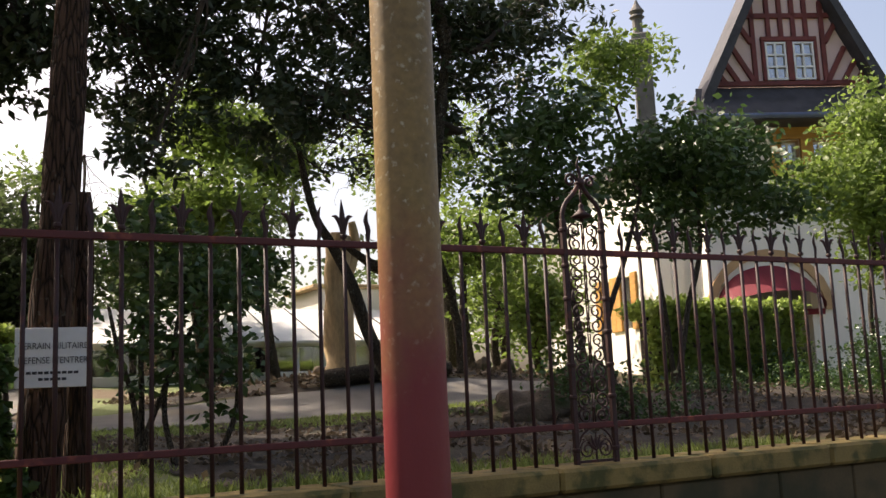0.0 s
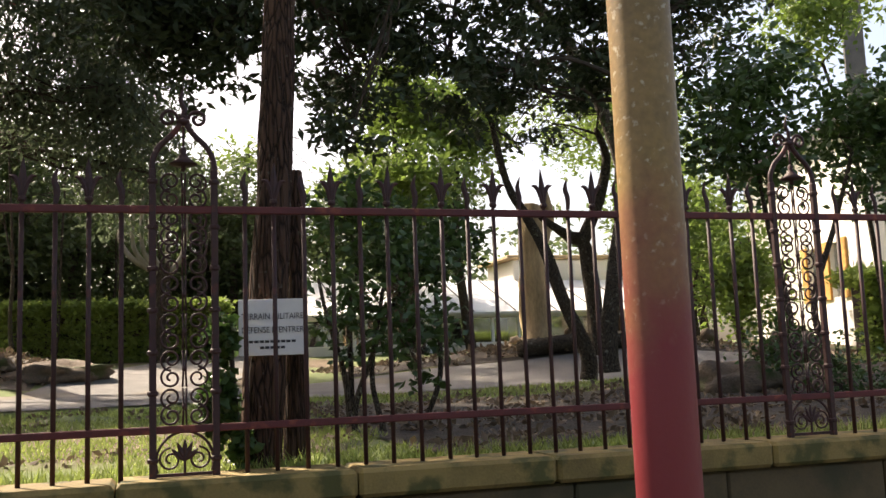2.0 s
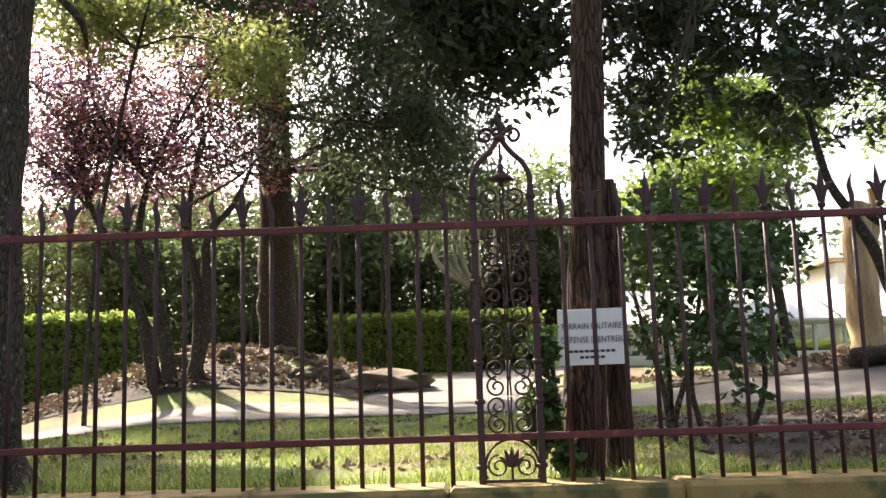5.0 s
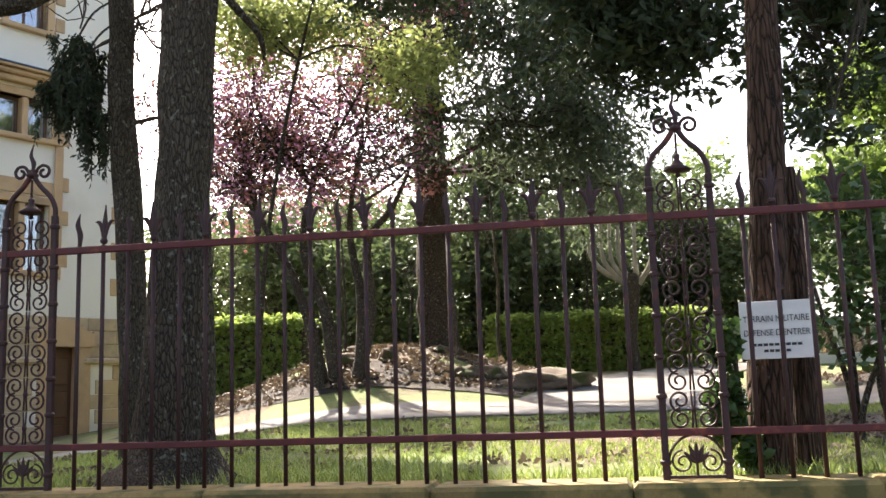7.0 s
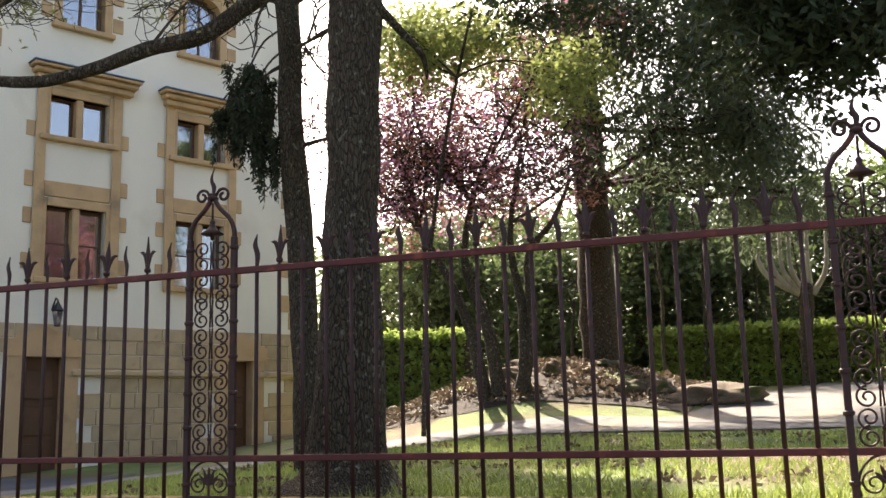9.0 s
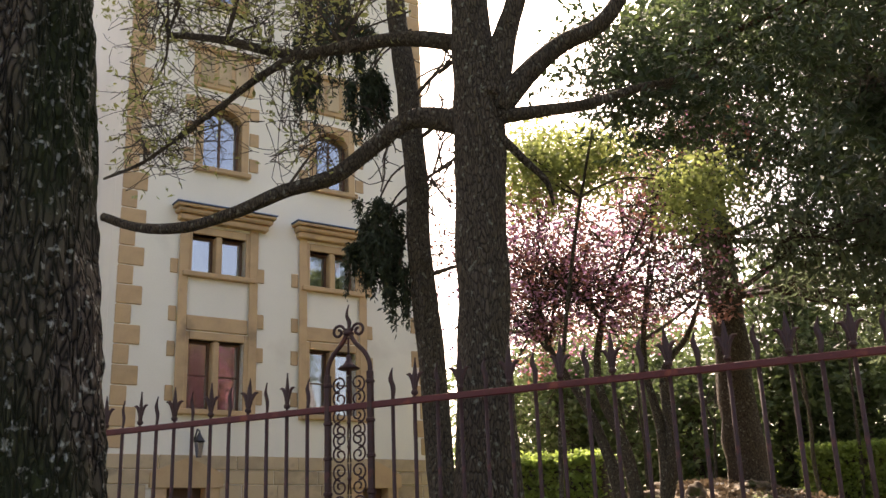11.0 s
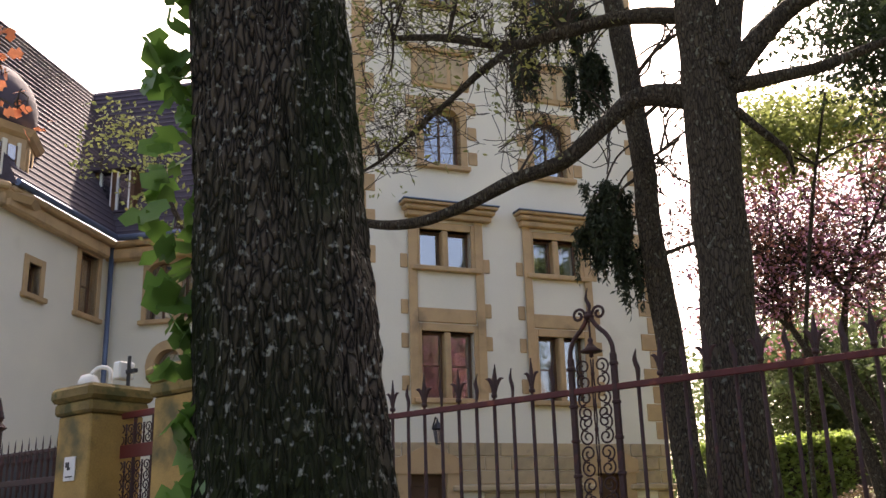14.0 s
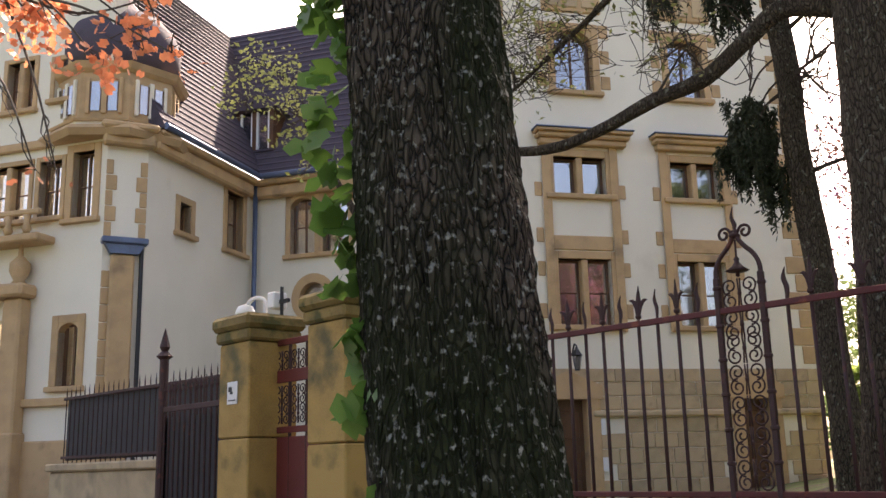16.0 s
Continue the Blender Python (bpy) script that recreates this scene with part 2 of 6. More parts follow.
# indoor dimness is put into this plaster colour, for what lies behind glass
ROOM_SHADE = mat("plaster_with_room_shade", (0.06, 0.055, 0.05), rough=0.9, scale=2, var=0.15, fine=30, bump=0.1)
CURTAIN = mat("pale_curtain", (0.6, 0.6, 0.62), rough=0.9, scale=3, var=0.12, fine=40, bump=0.2, stretch=(8, 1, 1))
YEWLEAF = leaf_mat("dark_yew_leaf", (0.030, 0.046, 0.018), tr=0.25)
CEDARLEAF = leaf_mat("cedar_needles", (0.085, 0.11, 0.062), tr=0.42)
BACKLEAF = leaf_mat("dark_wood_leaf", (0.078, 0.108, 0.042), tr=0.46)
FRESHLEAF = leaf_mat("fresh_green_leaf", (0.13, 0.19, 0.04), tr=0.5)
LIMELEAF = leaf_mat("lime_young_leaf", (0.20, 0.23, 0.075), tr=0.55)
SHRUBLEAF = leaf_mat("glossy_shrub_leaf", (0.045, 0.085, 0.022), tr=0.35, rough=0.35)
HEDGELEAF = leaf_mat("hedge_leaf", (0.22, 0.29, 0.07), tr=0.55)
PINKLEAF = leaf_mat("pink_blossom", (0.31, 0.14, 0.23), tr=0.45)
RUSSET = leaf_mat("russet_young_leaf", (0.20, 0.09, 0.07), tr=0.45)
ORANGE = leaf_mat("orange_maple_leaf", (0.55, 0.20, 0.10), tr=0.5)
IVYLEAF = leaf_mat("ivy_leaf", (0.075, 0.15, 0.03), tr=0.5, rough=0.4, var=0.55)
PALELEAF = leaf_mat("pale_blossom_leaf", (0.26, 0.28, 0.09), tr=0.45)
DRYLEAF = leaf_mat("dry_fallen_leaf", (0.125, 0.092, 0.06), tr=0.15, rough=0.8)
GRASSB = leaf_mat("grass_blade", (0.21, 0.26, 0.07), tr=0.45)
FRONDLEAF = leaf_mat("dark_frond_needles", (0.022, 0.032, 0.014), tr=0.08, rough=0.7)
OLIVELEAF = leaf_mat("olive_young_leaf", (0.21, 0.215, 0.07), tr=0.4)


def glass_mat():
    m = bpy.data.materials.new("window_glass")
    m.use_nodes = True
    nt = m.node_tree
    b = nt.nodes["Principled BSDF"]
    b.inputs["Roughness"].default_value = 0.03
    b.inputs["Transmission Weight"].default_value = 1.0
    b.inputs["Base Color"].default_value = (0.75, 0.8, 0.82, 1)
    gl = nt.nodes.new("ShaderNodeBsdfGlossy")
    gl.inputs["Roughness"].default_value = 0.03
    ms = nt.nodes.new("ShaderNodeMixShader")
    ms.inputs[0].default_value = 0.3
    nt.links.new(b.outputs[0], ms.inputs[1])
    nt.links.new(gl.outputs[0], ms.inputs[2])
    nt.links.new(ms.outputs[0], nt.nodes["Material Output"].inputs[0])
    return m


GLASS = glass_mat()


# ---- mesh helpers ----
class Build:
    """Gathers vertices and faces of one part."""

    def __init__(self):
        self.v, self.f = [], []

    def add(self, verts, faces):
        n = len(self.v)
        self.v += [tuple(p) for p in verts]
        self.f += [tuple(i + n for i in q) for q in faces]
        return self

    def box(self, x0, x1, y0, y1, z0, z1, c=0.0, m=None):
        """A box with its edges cut back by c."""
        if c <= 0:
            vs = [(x, y, z) for z in (z0, z1) for y in (y0, y1) for x in (x0, x1)]
            fs = [(0, 2, 3, 1), (4, 5, 7, 6), (0, 1, 5, 4), (2, 6, 7, 3), (0, 4, 6, 2), (1, 3, 7, 5)]
        else:
            bm = bmesh.new()
            bmesh.ops.create_cube(bm, size=1)
            for q in bm.verts:
                q.co = ((x0 + x1) / 2 + q.co.x * (x1 - x0), (y0 + y1) / 2 + q.co.y * (y1 - y0), (z0 + z1) / 2 + q.co.z * (z1 - z0))
            bmesh.ops.bevel(bm, geom=bm.edges[:], offset=c, segments=1, affect="EDGES")
            bm.verts.index_update()
            vs = [q.co.copy() for q in bm.verts]
            fs = [[q.index for q in p.verts] for p in bm.faces]
            bm.free()
        if m is not None:
            vs = [m @ Vector(p) for p in vs]
        return self.add(vs, fs)

    def tube(self, pts, radii, n=8, wob=0.0, seed=0.0, squash=1.0):
        """A round bar through pts; wob roughens its girth."""
        pts = [Vector(p) for p in pts]
        if not hasattr(radii, "__len__"):
            radii = [radii] * len(pts)
        vs, fs = [], []
        side = None
        for i, p in enumerate(pts):
            d = (pts[min(i + 1, len(pts) - 1)] - pts[max(i - 1, 0)]).normalized()
            if side is None:
                side = d.orthogonal().normalized()
            side = (side - d * side.dot(d)).normalized()
            up = d.cross(side)
            for k in range(n):
                a = 2 * math.pi * k / n
                w = (side * math.cos(a) + up * math.sin(a) * squash)
                r = radii[i]
                if wob:
                    r *= 1 + wob * noise.noise(p * 3 + w * 1.3 + Vector((seed, 0, 0)))
                vs.append(p + w * r)
        for i in range(len(pts) - 1):
            for k in range(n):
                fs.append((i * n + k, i * n + (k + 1) % n, (i + 1) * n + (k + 1) % n, (i + 1) * n + k))
        fs.append(tuple(range(n - 1, -1, -1)))
        fs.append(tuple((len(pts) - 1) * n + k for k in range(n)))
        return self.add(vs, fs)

    def prism(self, outline, y0, y1):
        """An outline in x and z pushed from y0 to y1."""
        n = len(outline)
        vs = [(x, y0, z) for x, z in outline] + [(x, y1, z) for x, z in outline]
        fs = [tuple(range(n)), tuple(range(2 * n - 1, n - 1, -1))] + [((i + 1) % n, i, n + i, n + (i + 1) % n) for i in range(n)]
        return self.add(vs, fs)

    def turned(self, profile, n=12, at=(0, 0, 0)):
        """A body turned round z: profile rows of radius and height."""
        vs = [(at[0] + r * math.cos(2 * math.pi * k / n), at[1] + r * math.sin(2 * math.pi * k / n), at[2] + z) for r, z in profile for k in range(n)]
        fs = [(i * n + k, i * n + (k + 1) % n, (i + 1) * n + (k + 1) % n, (i + 1) * n + k) for i in range(len(profile) - 1) for k in range(n)]
        fs += [tuple(range(n - 1, -1, -1)), tuple((len(profile) - 1) * n + k for k in range(n))]
        return self.add(vs, fs)

    def mesh(self, name, material, smooth=False):
        me = bpy.data.meshes.new(name)
        me.from_pydata([tuple(p) for p in self.v], [], self.f)
        me.materials.append(material)
        if smooth:
            me.shade_smooth()
        me.update()
        return me


STUFF = {"branchwork", "foliage", "crown", "blossom", "frond_foliage", "slate_layer"}


def part(name, b, material, parent=None, label="", smooth=False, at=None):
    ob = new(name, b if isinstance(b, bpy.types.Mesh) else b.mesh(name, material, smooth))
    if parent is not None:
        ob.parent = parent
    if at is not None:
        ob.matrix_basis = at
    if label:
        tagged(ob, label)
    if name in STUFF:
        tagged(ob, kind="stuff")
    return ob


def thing(name, m, label, category, group="", kind=""):
    ob = new(name)
    ob.matrix_basis = m
    return tagged(ob, label, category, group, kind)


def single(name, b, material, label, category, group="", kind="", smooth=False, at=None):
    return tagged(part(name, b, material, None, "", smooth, at), label, category, group, kind)


def smooth_path(pts, steps=6):
    """A rounder line through pts."""
    pts = [Vector(p) for p in pts]
    out = []
    for i in range(len(pts) - 1):
        a, b, c, d = pts[max(i - 1, 0)], pts[i], pts[i + 1], pts[min(i + 2, len(pts) - 1)]
        for s in range(steps):
            t = s / steps
            out.append(0.5 * (2 * b + (c - a) * t + (2 * a - 5 * b + 4 * c - d) * t * t + (3 * b - a - 3 * c + d) * t ** 3))
    return out + [pts[-1]]


RNG = np.random.default_rng(7)


def leaf_mesh(name, centres, n, size, material, aspect=0.5, droop=0.0, shell=0.5, lobes=False, clusters=0, spread=0.12, grow=1.0, hang=0.6):
    """Many small folded leaves, in clusters, strewn through round clumps (x, y, z, reach, half height)."""
    cs = np.array(centres, float)
    cs[:, 3:] *= grow
    vol = cs[:, 3] ** 2 * cs[:, 4]
    pick = RNG.choice(len(cs), n, p=vol / vol.sum())
    if clusters:
        per = max(1, n // clusters)
        seeds = RNG.choice(len(cs), clusters, p=vol / vol.sum())
        pick = np.repeat(seeds, per)
        n = len(pick)
    d = RNG.normal(size=(clusters or n, 3))
    d /= np.linalg.norm(d, axis=1)[:, None]
    rad = RNG.random(clusters or n) ** shell
    rad *= 1 + 0.35 * (RNG.random(clusters or n) ** 3)
    base = cs[seeds if clusters else pick]
    p = base[:, :3] + d * rad[:, None] * np.stack([base[:, 3], base[:, 3], base[:, 4]], 1)
    if clusters:
        p = np.repeat(p, per, 0) + RNG.normal(size=(n, 3)) * spread * np.array([1, 1, hang])
    ax = RNG.normal(size=(n, 3))
    ax[:, 2] = ax[:, 2] * 0.6 - droop
    ax /= np.linalg.norm(ax, axis=1)[:, None]
    up = RNG.normal(size=(n, 3))
    side = np.cross(ax, up)
    side /= np.linalg.norm(side, axis=1)[:, None] + 1e-9
    nor = np.cross(side, ax)
    s = size * (0.6 + 0.8 * RNG.random(n))[:, None]
    w = s * aspect * 0.5
    if lobes:
        rows = [p, p + ax * s * 0.25 + side * w, p + ax * s * 0.45 + side * w * 0.55 + nor * s * 0.05, p + ax * s * 0.7 + side * w * 0.9, p + ax * s, p + ax * s * 0.7 - side * w * 0.9, p + ax * s * 0.45 - side * w * 0.55 + nor * s * 0.05, p + ax * s * 0.25 - side * w]
        polys = [(0, 1, 2), (0, 2, 4), (2, 3, 4), (0, 4, 6), (4, 5, 6), (0, 6, 7)]
    else:
        rows = [p, p + ax * s * 0.45 + side * w + nor * s * 0.08, p + ax * s, p + ax * s * 0.45 - side * w + nor * s * 0.08]
        polys = [(0, 1, 2), (0, 2, 3)]
    k = len(rows)
    v = np.stack(rows, 1).reshape(-1, 3)
    tri = (np.arange(n)[:, None, None] * k + np.array(polys)[None]).reshape(-1)
    nf = n * len(polys)
    me = bpy.data.meshes.new(name)
    me.vertices.add(len(v))
    me.vertices.foreach_set("co", v.astype(np.float32).ravel())
    me.loops.add(nf * 3)
    me.loops.foreach_set("vertex_index", tri.astype(np.int32))
    me.polygons.add(nf)
    me.polygons.foreach_set("loop_start", np.arange(0, nf * 3, 3, dtype=np.int32))
    me.polygons.foreach_set("loop_total", np.full(nf, 3, dtype=np.int32))
    me.materials.append(material)
    me.update(calc_edges=True)
    me.validate()
    return me


def ground_z(x, y):
    """Height of street and garden."""
    street = 0.065 * min(max(0.0, -x - 2.0), 19)
    if y < 0.0:
        return street
    g = 1.07 + 0.033 * min(y, 8) + 0.075 * min(max(0, y - 8), 9)
    g -= min(0.72, 0.1 * max(0.0, -3.2 - x))
    k = min(1, max(0, (-x - 8) / 3))
    k *= min(1, max(0, (9 - y) / 4))
    g = g * (1 - k) + k * max(g, street)
    for mx, my, sx, sy, h in ((-3.7, 10.4, 2.4, 1.7, 0.78), (6.5, 9.0, 3.5, 1.3, 0.5), (8.5, 5.2, 3.0, 1.6, 0.25)):
        g += h * math.exp(-(((x - mx) / sx) ** 2 + ((y - my) / sy) ** 2))
    return g


def twigs(b, centres, root, count, r=0.012, seed=1, least=0.0018):
    """Limbs from the nearest root point to each clump, and twigs that fork off them."""
    rnd = random.Random(seed)
    per = max(3, count // len(centres))
    for c in centres:
        mid0 = Vector(c[:3])
        a = min((Vector(q) for q in root), key=lambda q: (q - mid0).length)
        e = mid0 + Vector((rnd.uniform(-0.4, 0.4) * c[3], rnd.uniform(-0.4, 0.4) * c[3], rnd.uniform(0, 0.4) * c[4]))
        n = (e - a).length
        bend = a.lerp(e, 0.5) + Vector((rnd.uniform(-0.14, 0.14), rnd.uniform(-0.14, 0.14), rnd.uniform(-0.05, 0.16))) * n
        pts = smooth_path([a, bend, e], 6)
        b.tube(pts, [r * (1 - 0.7 * i / len(pts)) for i in range(len(pts))], 6, 0.2)
        nodes = [(p, r * 0.5) for p in pts[5:]]
        for _ in range(per):
            p, rr = nodes[rnd.randrange(len(nodes))]
            d = Vector((rnd.gauss(0, 1), rnd.gauss(0, 1), rnd.gauss(0, 0.8))).normalized()
            tip = mid0 + Vector((d.x * c[3], d.y * c[3], d.z * c[4])) * rnd.uniform(0.5, 1.15)
            step = tip - p
            if step.length > 0.9 * c[3] + 0.2:
                step *= (0.9 * c[3] + 0.2) / step.length
            k1 = p + step * 0.4 + Vector((rnd.uniform(-1, 1), rnd.uniform(-1, 1), rnd.uniform(-1, 1))) * step.length * 0.14
            k2 = p + step * 0.75 + Vector((rnd.uniform(-1, 1), rnd.uniform(-1, 1), rnd.uniform(-1, 1))) * step.length * 0.12
            tw = smooth_path([p, k1, k2, p + step], 2)
            b.tube(tw, [max(least, rr * (1 - 0.75 * i / len(tw))) for i in range(len(tw))], 4)
            nodes += [(q, max(0.003, rr * 0.6)) for q in tw[2:]]
    return b


# ---- ground, street, path ----
def sheet(name, xs, ys, lift, material, zf=ground_z):
    b = Build()
    b.v = [(x, y, zf(x, y) + lift) for y in ys for x in xs]
    n = len(xs)
    b.f = [(j * n + i, j * n + i + 1, (j + 1) * n + i + 1, (j + 1) * n + i) for j in range(len(ys) - 1) for i in range(n - 1)]
    return b


XS = [-900, -400, -200, -100, -60, -40] + [-30 + 0.5 * i for i in range(121)] + [40, 60, 100, 200, 400, 900]
YS = [-900, -400, -200, -100, -50, -25, -12, -8, -5, -3, -1.5, -0.6, -0.02, 0.02] + [0.3 + 0.45 * i for i in range(56)] + [30, 40, 60, 100, 200, 400, 900]
tagged(part("ground", sheet("ground", XS, YS, 0, SOIL), SOIL, smooth=True), "uneven garden ground with thin grass and soil", "ground", kind="structure")
RX = [-60 + 2 * i for i in range(61)]
tagged(part("road", sheet("road", RX, [-14, -11, -8, -5.31], 0.006, ASPHALT), ASPHALT), "worn grey asphalt street", "road", kind="structure")
pv = sheet("pavement", RX, [-5.30, -3.5, -1.5, -0.25], 0.10, ASPHALT)
nb = len(pv.v)
pv.add([(x, -5.30, ground_z(x, -5.3) - 0.02) for x in RX], [])
pv.f += [(i, nb + i, nb + i + 1, i + 1) for i in range(len(RX) - 1)]
tagged(part("pavement", pv, ASPHALT), "grey asphalt pavement along the wall", "pavement", kind="structure")
tagged(part("courtyard", sheet("courtyard", [-30 + 0.5 * i for i in range(42)], [0.1 + 0.5 * i for i in range(18)], 0.012, ASPHALT), ASPHALT), "grey asphalt yard before the big house", "pavement", kind="structure")


def strip(centre, half, lift, seed):
    """A way of uneven width laid on the ground."""
    pts = smooth_path(centre, 10)
    b = Build()
    for i, p in enumerate(pts):
        d = (pts[min(i + 1, len(pts) - 1)] - pts[max(i - 1, 0)]).normalized()
        s = Vector((-d.y, d.x, 0))
        for k in range(5):
            w = half * (k / 2 - 1) * (1 + 0.18 * noise.noise(Vector((p.x * 0.7, p.y * 0.7, seed + k))))
            q = p + s * w
            b.v.append((q.x, q.y, ground_z(q.x, q.y) + lift))
    b.f = [(i * 5 + k, i * 5 + k + 1, i * 5 + k + 6, i * 5 + k + 5) for i in range(len(pts) - 1) for k in range(4)]
    return b


tagged(part("path", strip([(-14, 5.5, 0), (-8, 6.3, 0), (-3, 7.0, 0), (2, 7.2, 0), (6, 7.2, 0), (12, 7.4, 0), (20, 8.5, 0)], 1.0, 0.015, 1), GRAVEL, smooth=True), "pale gravel garden path", "path", kind="structure")
tagged(part("path", strip([(-0.6, 7.2, 0), (0.3, 10, 0), (0.6, 13, 0), (2.5, 17, 0), (5, 22, 0)], 1.1, 0.022, 5), GRAVEL, smooth=True), "pale gravel path turning off behind the mound", "path", kind="structure")
tagged(part("litter_bed", strip([(1.2, 3.0, 0), (4, 3.2, 0), (8, 3.3, 0), (14, 3.6, 0)], 2.4, 0.012, 9), LITTER, smooth=True), "brown bed of fallen leaves under the shrubs", "ground", kind="structure")
tagged(part("litter_bed", strip([(2.6, 9.8, 0), (6, 9.6, 0), (10, 9.4, 0), (16, 9.8, 0)], 1.5, 0.014, 12), LITTER, smooth=True), "brown leaf-strewn bank beyond the path", "ground", kind="structure")
tagged(part("litter_bed", strip([(-7.2, 10.4, 0), (-4, 10.4, 0), (-1.2, 10.2, 0)], 1.7, 0.016, 15), LITTER, smooth=True), "bare earth mound with dry leaves", "ground", kind="structure")

# ---- boundary wall with coping ----
FENCE_L, FENCE_R = -5.85, 9.2
wall = thing("boundary_wall", pose(0, 0, 0), "low yellowish stone boundary wall under the iron fence", "wall", kind="structure")
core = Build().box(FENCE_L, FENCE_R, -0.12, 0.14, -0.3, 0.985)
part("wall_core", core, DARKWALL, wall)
rnd = random.Random(3)

# ---- iron fence ----
STEP, Z_TOP, Z_LOW, Z_WALL = 0.13, 2.25, 1.31, 1.115
fence = thing("iron_fence", pose(0, 0, 0), "old red-painted wrought iron fence with fleur finials", "fence")
part("top_rail", Build().box(FENCE_L, FENCE_R, -0.012, 0.014, Z_TOP - 0.017, Z_TOP + 0.017, 0.004), RAILRED, fence)
part("bottom_rail", Build().box(FENCE_L, FENCE_R, -0.012, 0.014, Z_LOW - 0.016, Z_LOW + 0.016, 0.004), RAILRED, fence)
bar_mesh = Build().tube([(0, 0, Z_WALL - 0.03), (0, 0, 1.7), (0, 0, Z_TOP + 0.02)], 0.0105, 8).mesh("bar", IRON, True)


def blade(b, pts, widths, thick=0.006):
    """A flat forged leaf in the fence's plane."""
    pts = smooth_path(pts, 4)
    n = len(pts)
    vs = []
    for k in range(n):
        d = (pts[min(k + 1, n - 1)] - pts[max(k - 1, 0)]).normalized()
        s = Vector((-d.z, 0, d.x))
        w = float(np.interp(k / (n - 1), np.linspace(0, 1, len(widths)), widths))
        vs += [pts[k] + s * w, pts[k] + Vector((0, -thick, 0)), pts[k] - s * w, pts[k] + Vector((0, thick, 0))]
    fs = [(i * 4 + j, i * 4 + (j + 1) % 4, i * 4 + 4 + (j + 1) % 4, i * 4 + 4 + j) for i in range(n - 1) for j in range(4)]
    return b.add(vs, fs + [(3, 2, 1, 0), tuple(4 * (n - 1) + j for j in range(4))])


fleur = Build()
blade(fleur, [(0, 0, 0), (0, 0, 0.07), (0, 0, 0.13), (0, 0, 0.205)], [0.008, 0.011, 0.02, 0.012, 0.001])
for s in (-1, 1):
    blade(fleur, [(s * 0.006, 0, 0.03), (s * 0.016, 0, 0.085), (s * 0.034, 0, 0.118), (s * 0.056, 0, 0.122)], [0.007, 0.011, 0.011, 0.002])
fleur.turned([(0.012, 0.012), (0.018, 0.02), (0.018, 0.03), (0.012, 0.038)], 10)
fleur_mesh = fleur.mesh("finial", IRON)
flame = Build()
blade(flame, [(0, 0, 0), (0.004, 0, 0.06), (-0.008, 0, 0.11), (0.004, 0, 0.165)], [0.009, 0.014, 0.013, 0.001])
flame_mesh = flame.mesh("finial", IRON)
ARCHES = (-24, 0, 24, 48)
first, last = -44, 70
for k in range(first, last + 1):
    if any(a <= k <= a + 2 for a in ARCHES):
        continue
    rod = part("bar", bar_mesh, IRON, fence, at=pose(k * STEP + rnd.uniform(-0.003, 0.003), 0, 0, 0, 0, 0))
    part("finial", fleur_mesh if k % 2 == 0 else flame_mesh, IRON, rod, at=pose(0, 0, Z_TOP + 0.015, rnd.uniform(-3, 3), rnd.uniform(-3, 3), rnd.uniform(-12, 12)))


def spiral(cx, cz, r0, r1, a0, turns, n=26):
    return [(cx + (r0 + (r1 - r0) * i / n) * math.cos(a0 + turns * 2 * math.pi * i / n), 0, cz + (r0 + (r1 - r0) * i / n) * math.sin(a0 + turns * 2 * math.pi * i / n)) for i in range(n + 1)]


def scroll_pair(h):
    """Two facing C-scrolls of height h joined at the middle."""
    b = Build()
    for s in (-1, 1):
        for v in (-1, 1):
            c = [(s * (x), y, v * z) for x, y, z in spiral(0.055, 0.035 * h / 0.14, 0.047, 0.010, -math.pi / 2, 1.45)]
            b.tube(c, 0.0052, 6)
        b.tube([(s * 0.008, 0, -h * 0.5), (s * 0.004, 0, 0), (s * 0.008, 0, h * 0.5)], 0.0045, 6)
    b.turned([(0.004, -0.012), (0.011, -0.008), (0.011, 0.008), (0.004, 0.012)], 8)
    return b.mesh("scroll", IRON, True)


pair_mesh = scroll_pair(0.155)
post_mesh = Build().box(-0.015, 0.015, -0.015, 0.015, Z_WALL - 0.03, 2.43, 0.004)
for z in (1.17, 1.45, 1.62, 1.8, 1.98, 2.16, 2.36):
    post_mesh.turned([(0.015, 0), (0.024, 0.008), (0.024, 0.02), (0.015, 0.028)], 10, (0, 0, z))
post_mesh = post_mesh.mesh("post", IRON)
crown = Build()
for s in (-1, 1):
    crown.tube(smooth_path([(s * 0.13, 0, 2.41), (s * 0.128, 0, 2.47), (s * 0.10, 0, 2.53), (s * 0.05, 0, 2.58), (s * 0.018, 0, 2.625), (s * 0.008, 0, 2.67)], 5), 0.013, 8)
    crown.tube([(s * x, y, z) for x, y, z in spiral(0.062, 2.655, 0.040, 0.012, math.pi, -1.25)], 0.008, 7)
crown.turned([(0.008, 0), (0.03, 0.012), (0.03, 0.022), (0.008, 0.036)], 12, (0, 0, 2.625))
blade(crown, [(0, 0, 2.66), (0.006, 0, 2.70), (-0.01, 0, 2.745), (0.004, 0, 2.80)], [0.008, 0.014, 0.010, 0.001])
crown_mesh = crown.mesh("ogee_arch", IRON, True)
pend = Build().tube([(0, 0, 2.62), (0, 0, 2.5)], 0.006, 6).turned([(0.006, 0.075), (0.016, 0.06), (0.012, 0.045), (0.03, 0.02), (0.062, -0.002), (0.05, -0.008), (0.01, -0.012), (0.012, -0.03), (0.002, -0.036)], 14, (0, 0, 2.455))
pend_mesh = pend.mesh("pendant", IRON, True)
palm = Build()
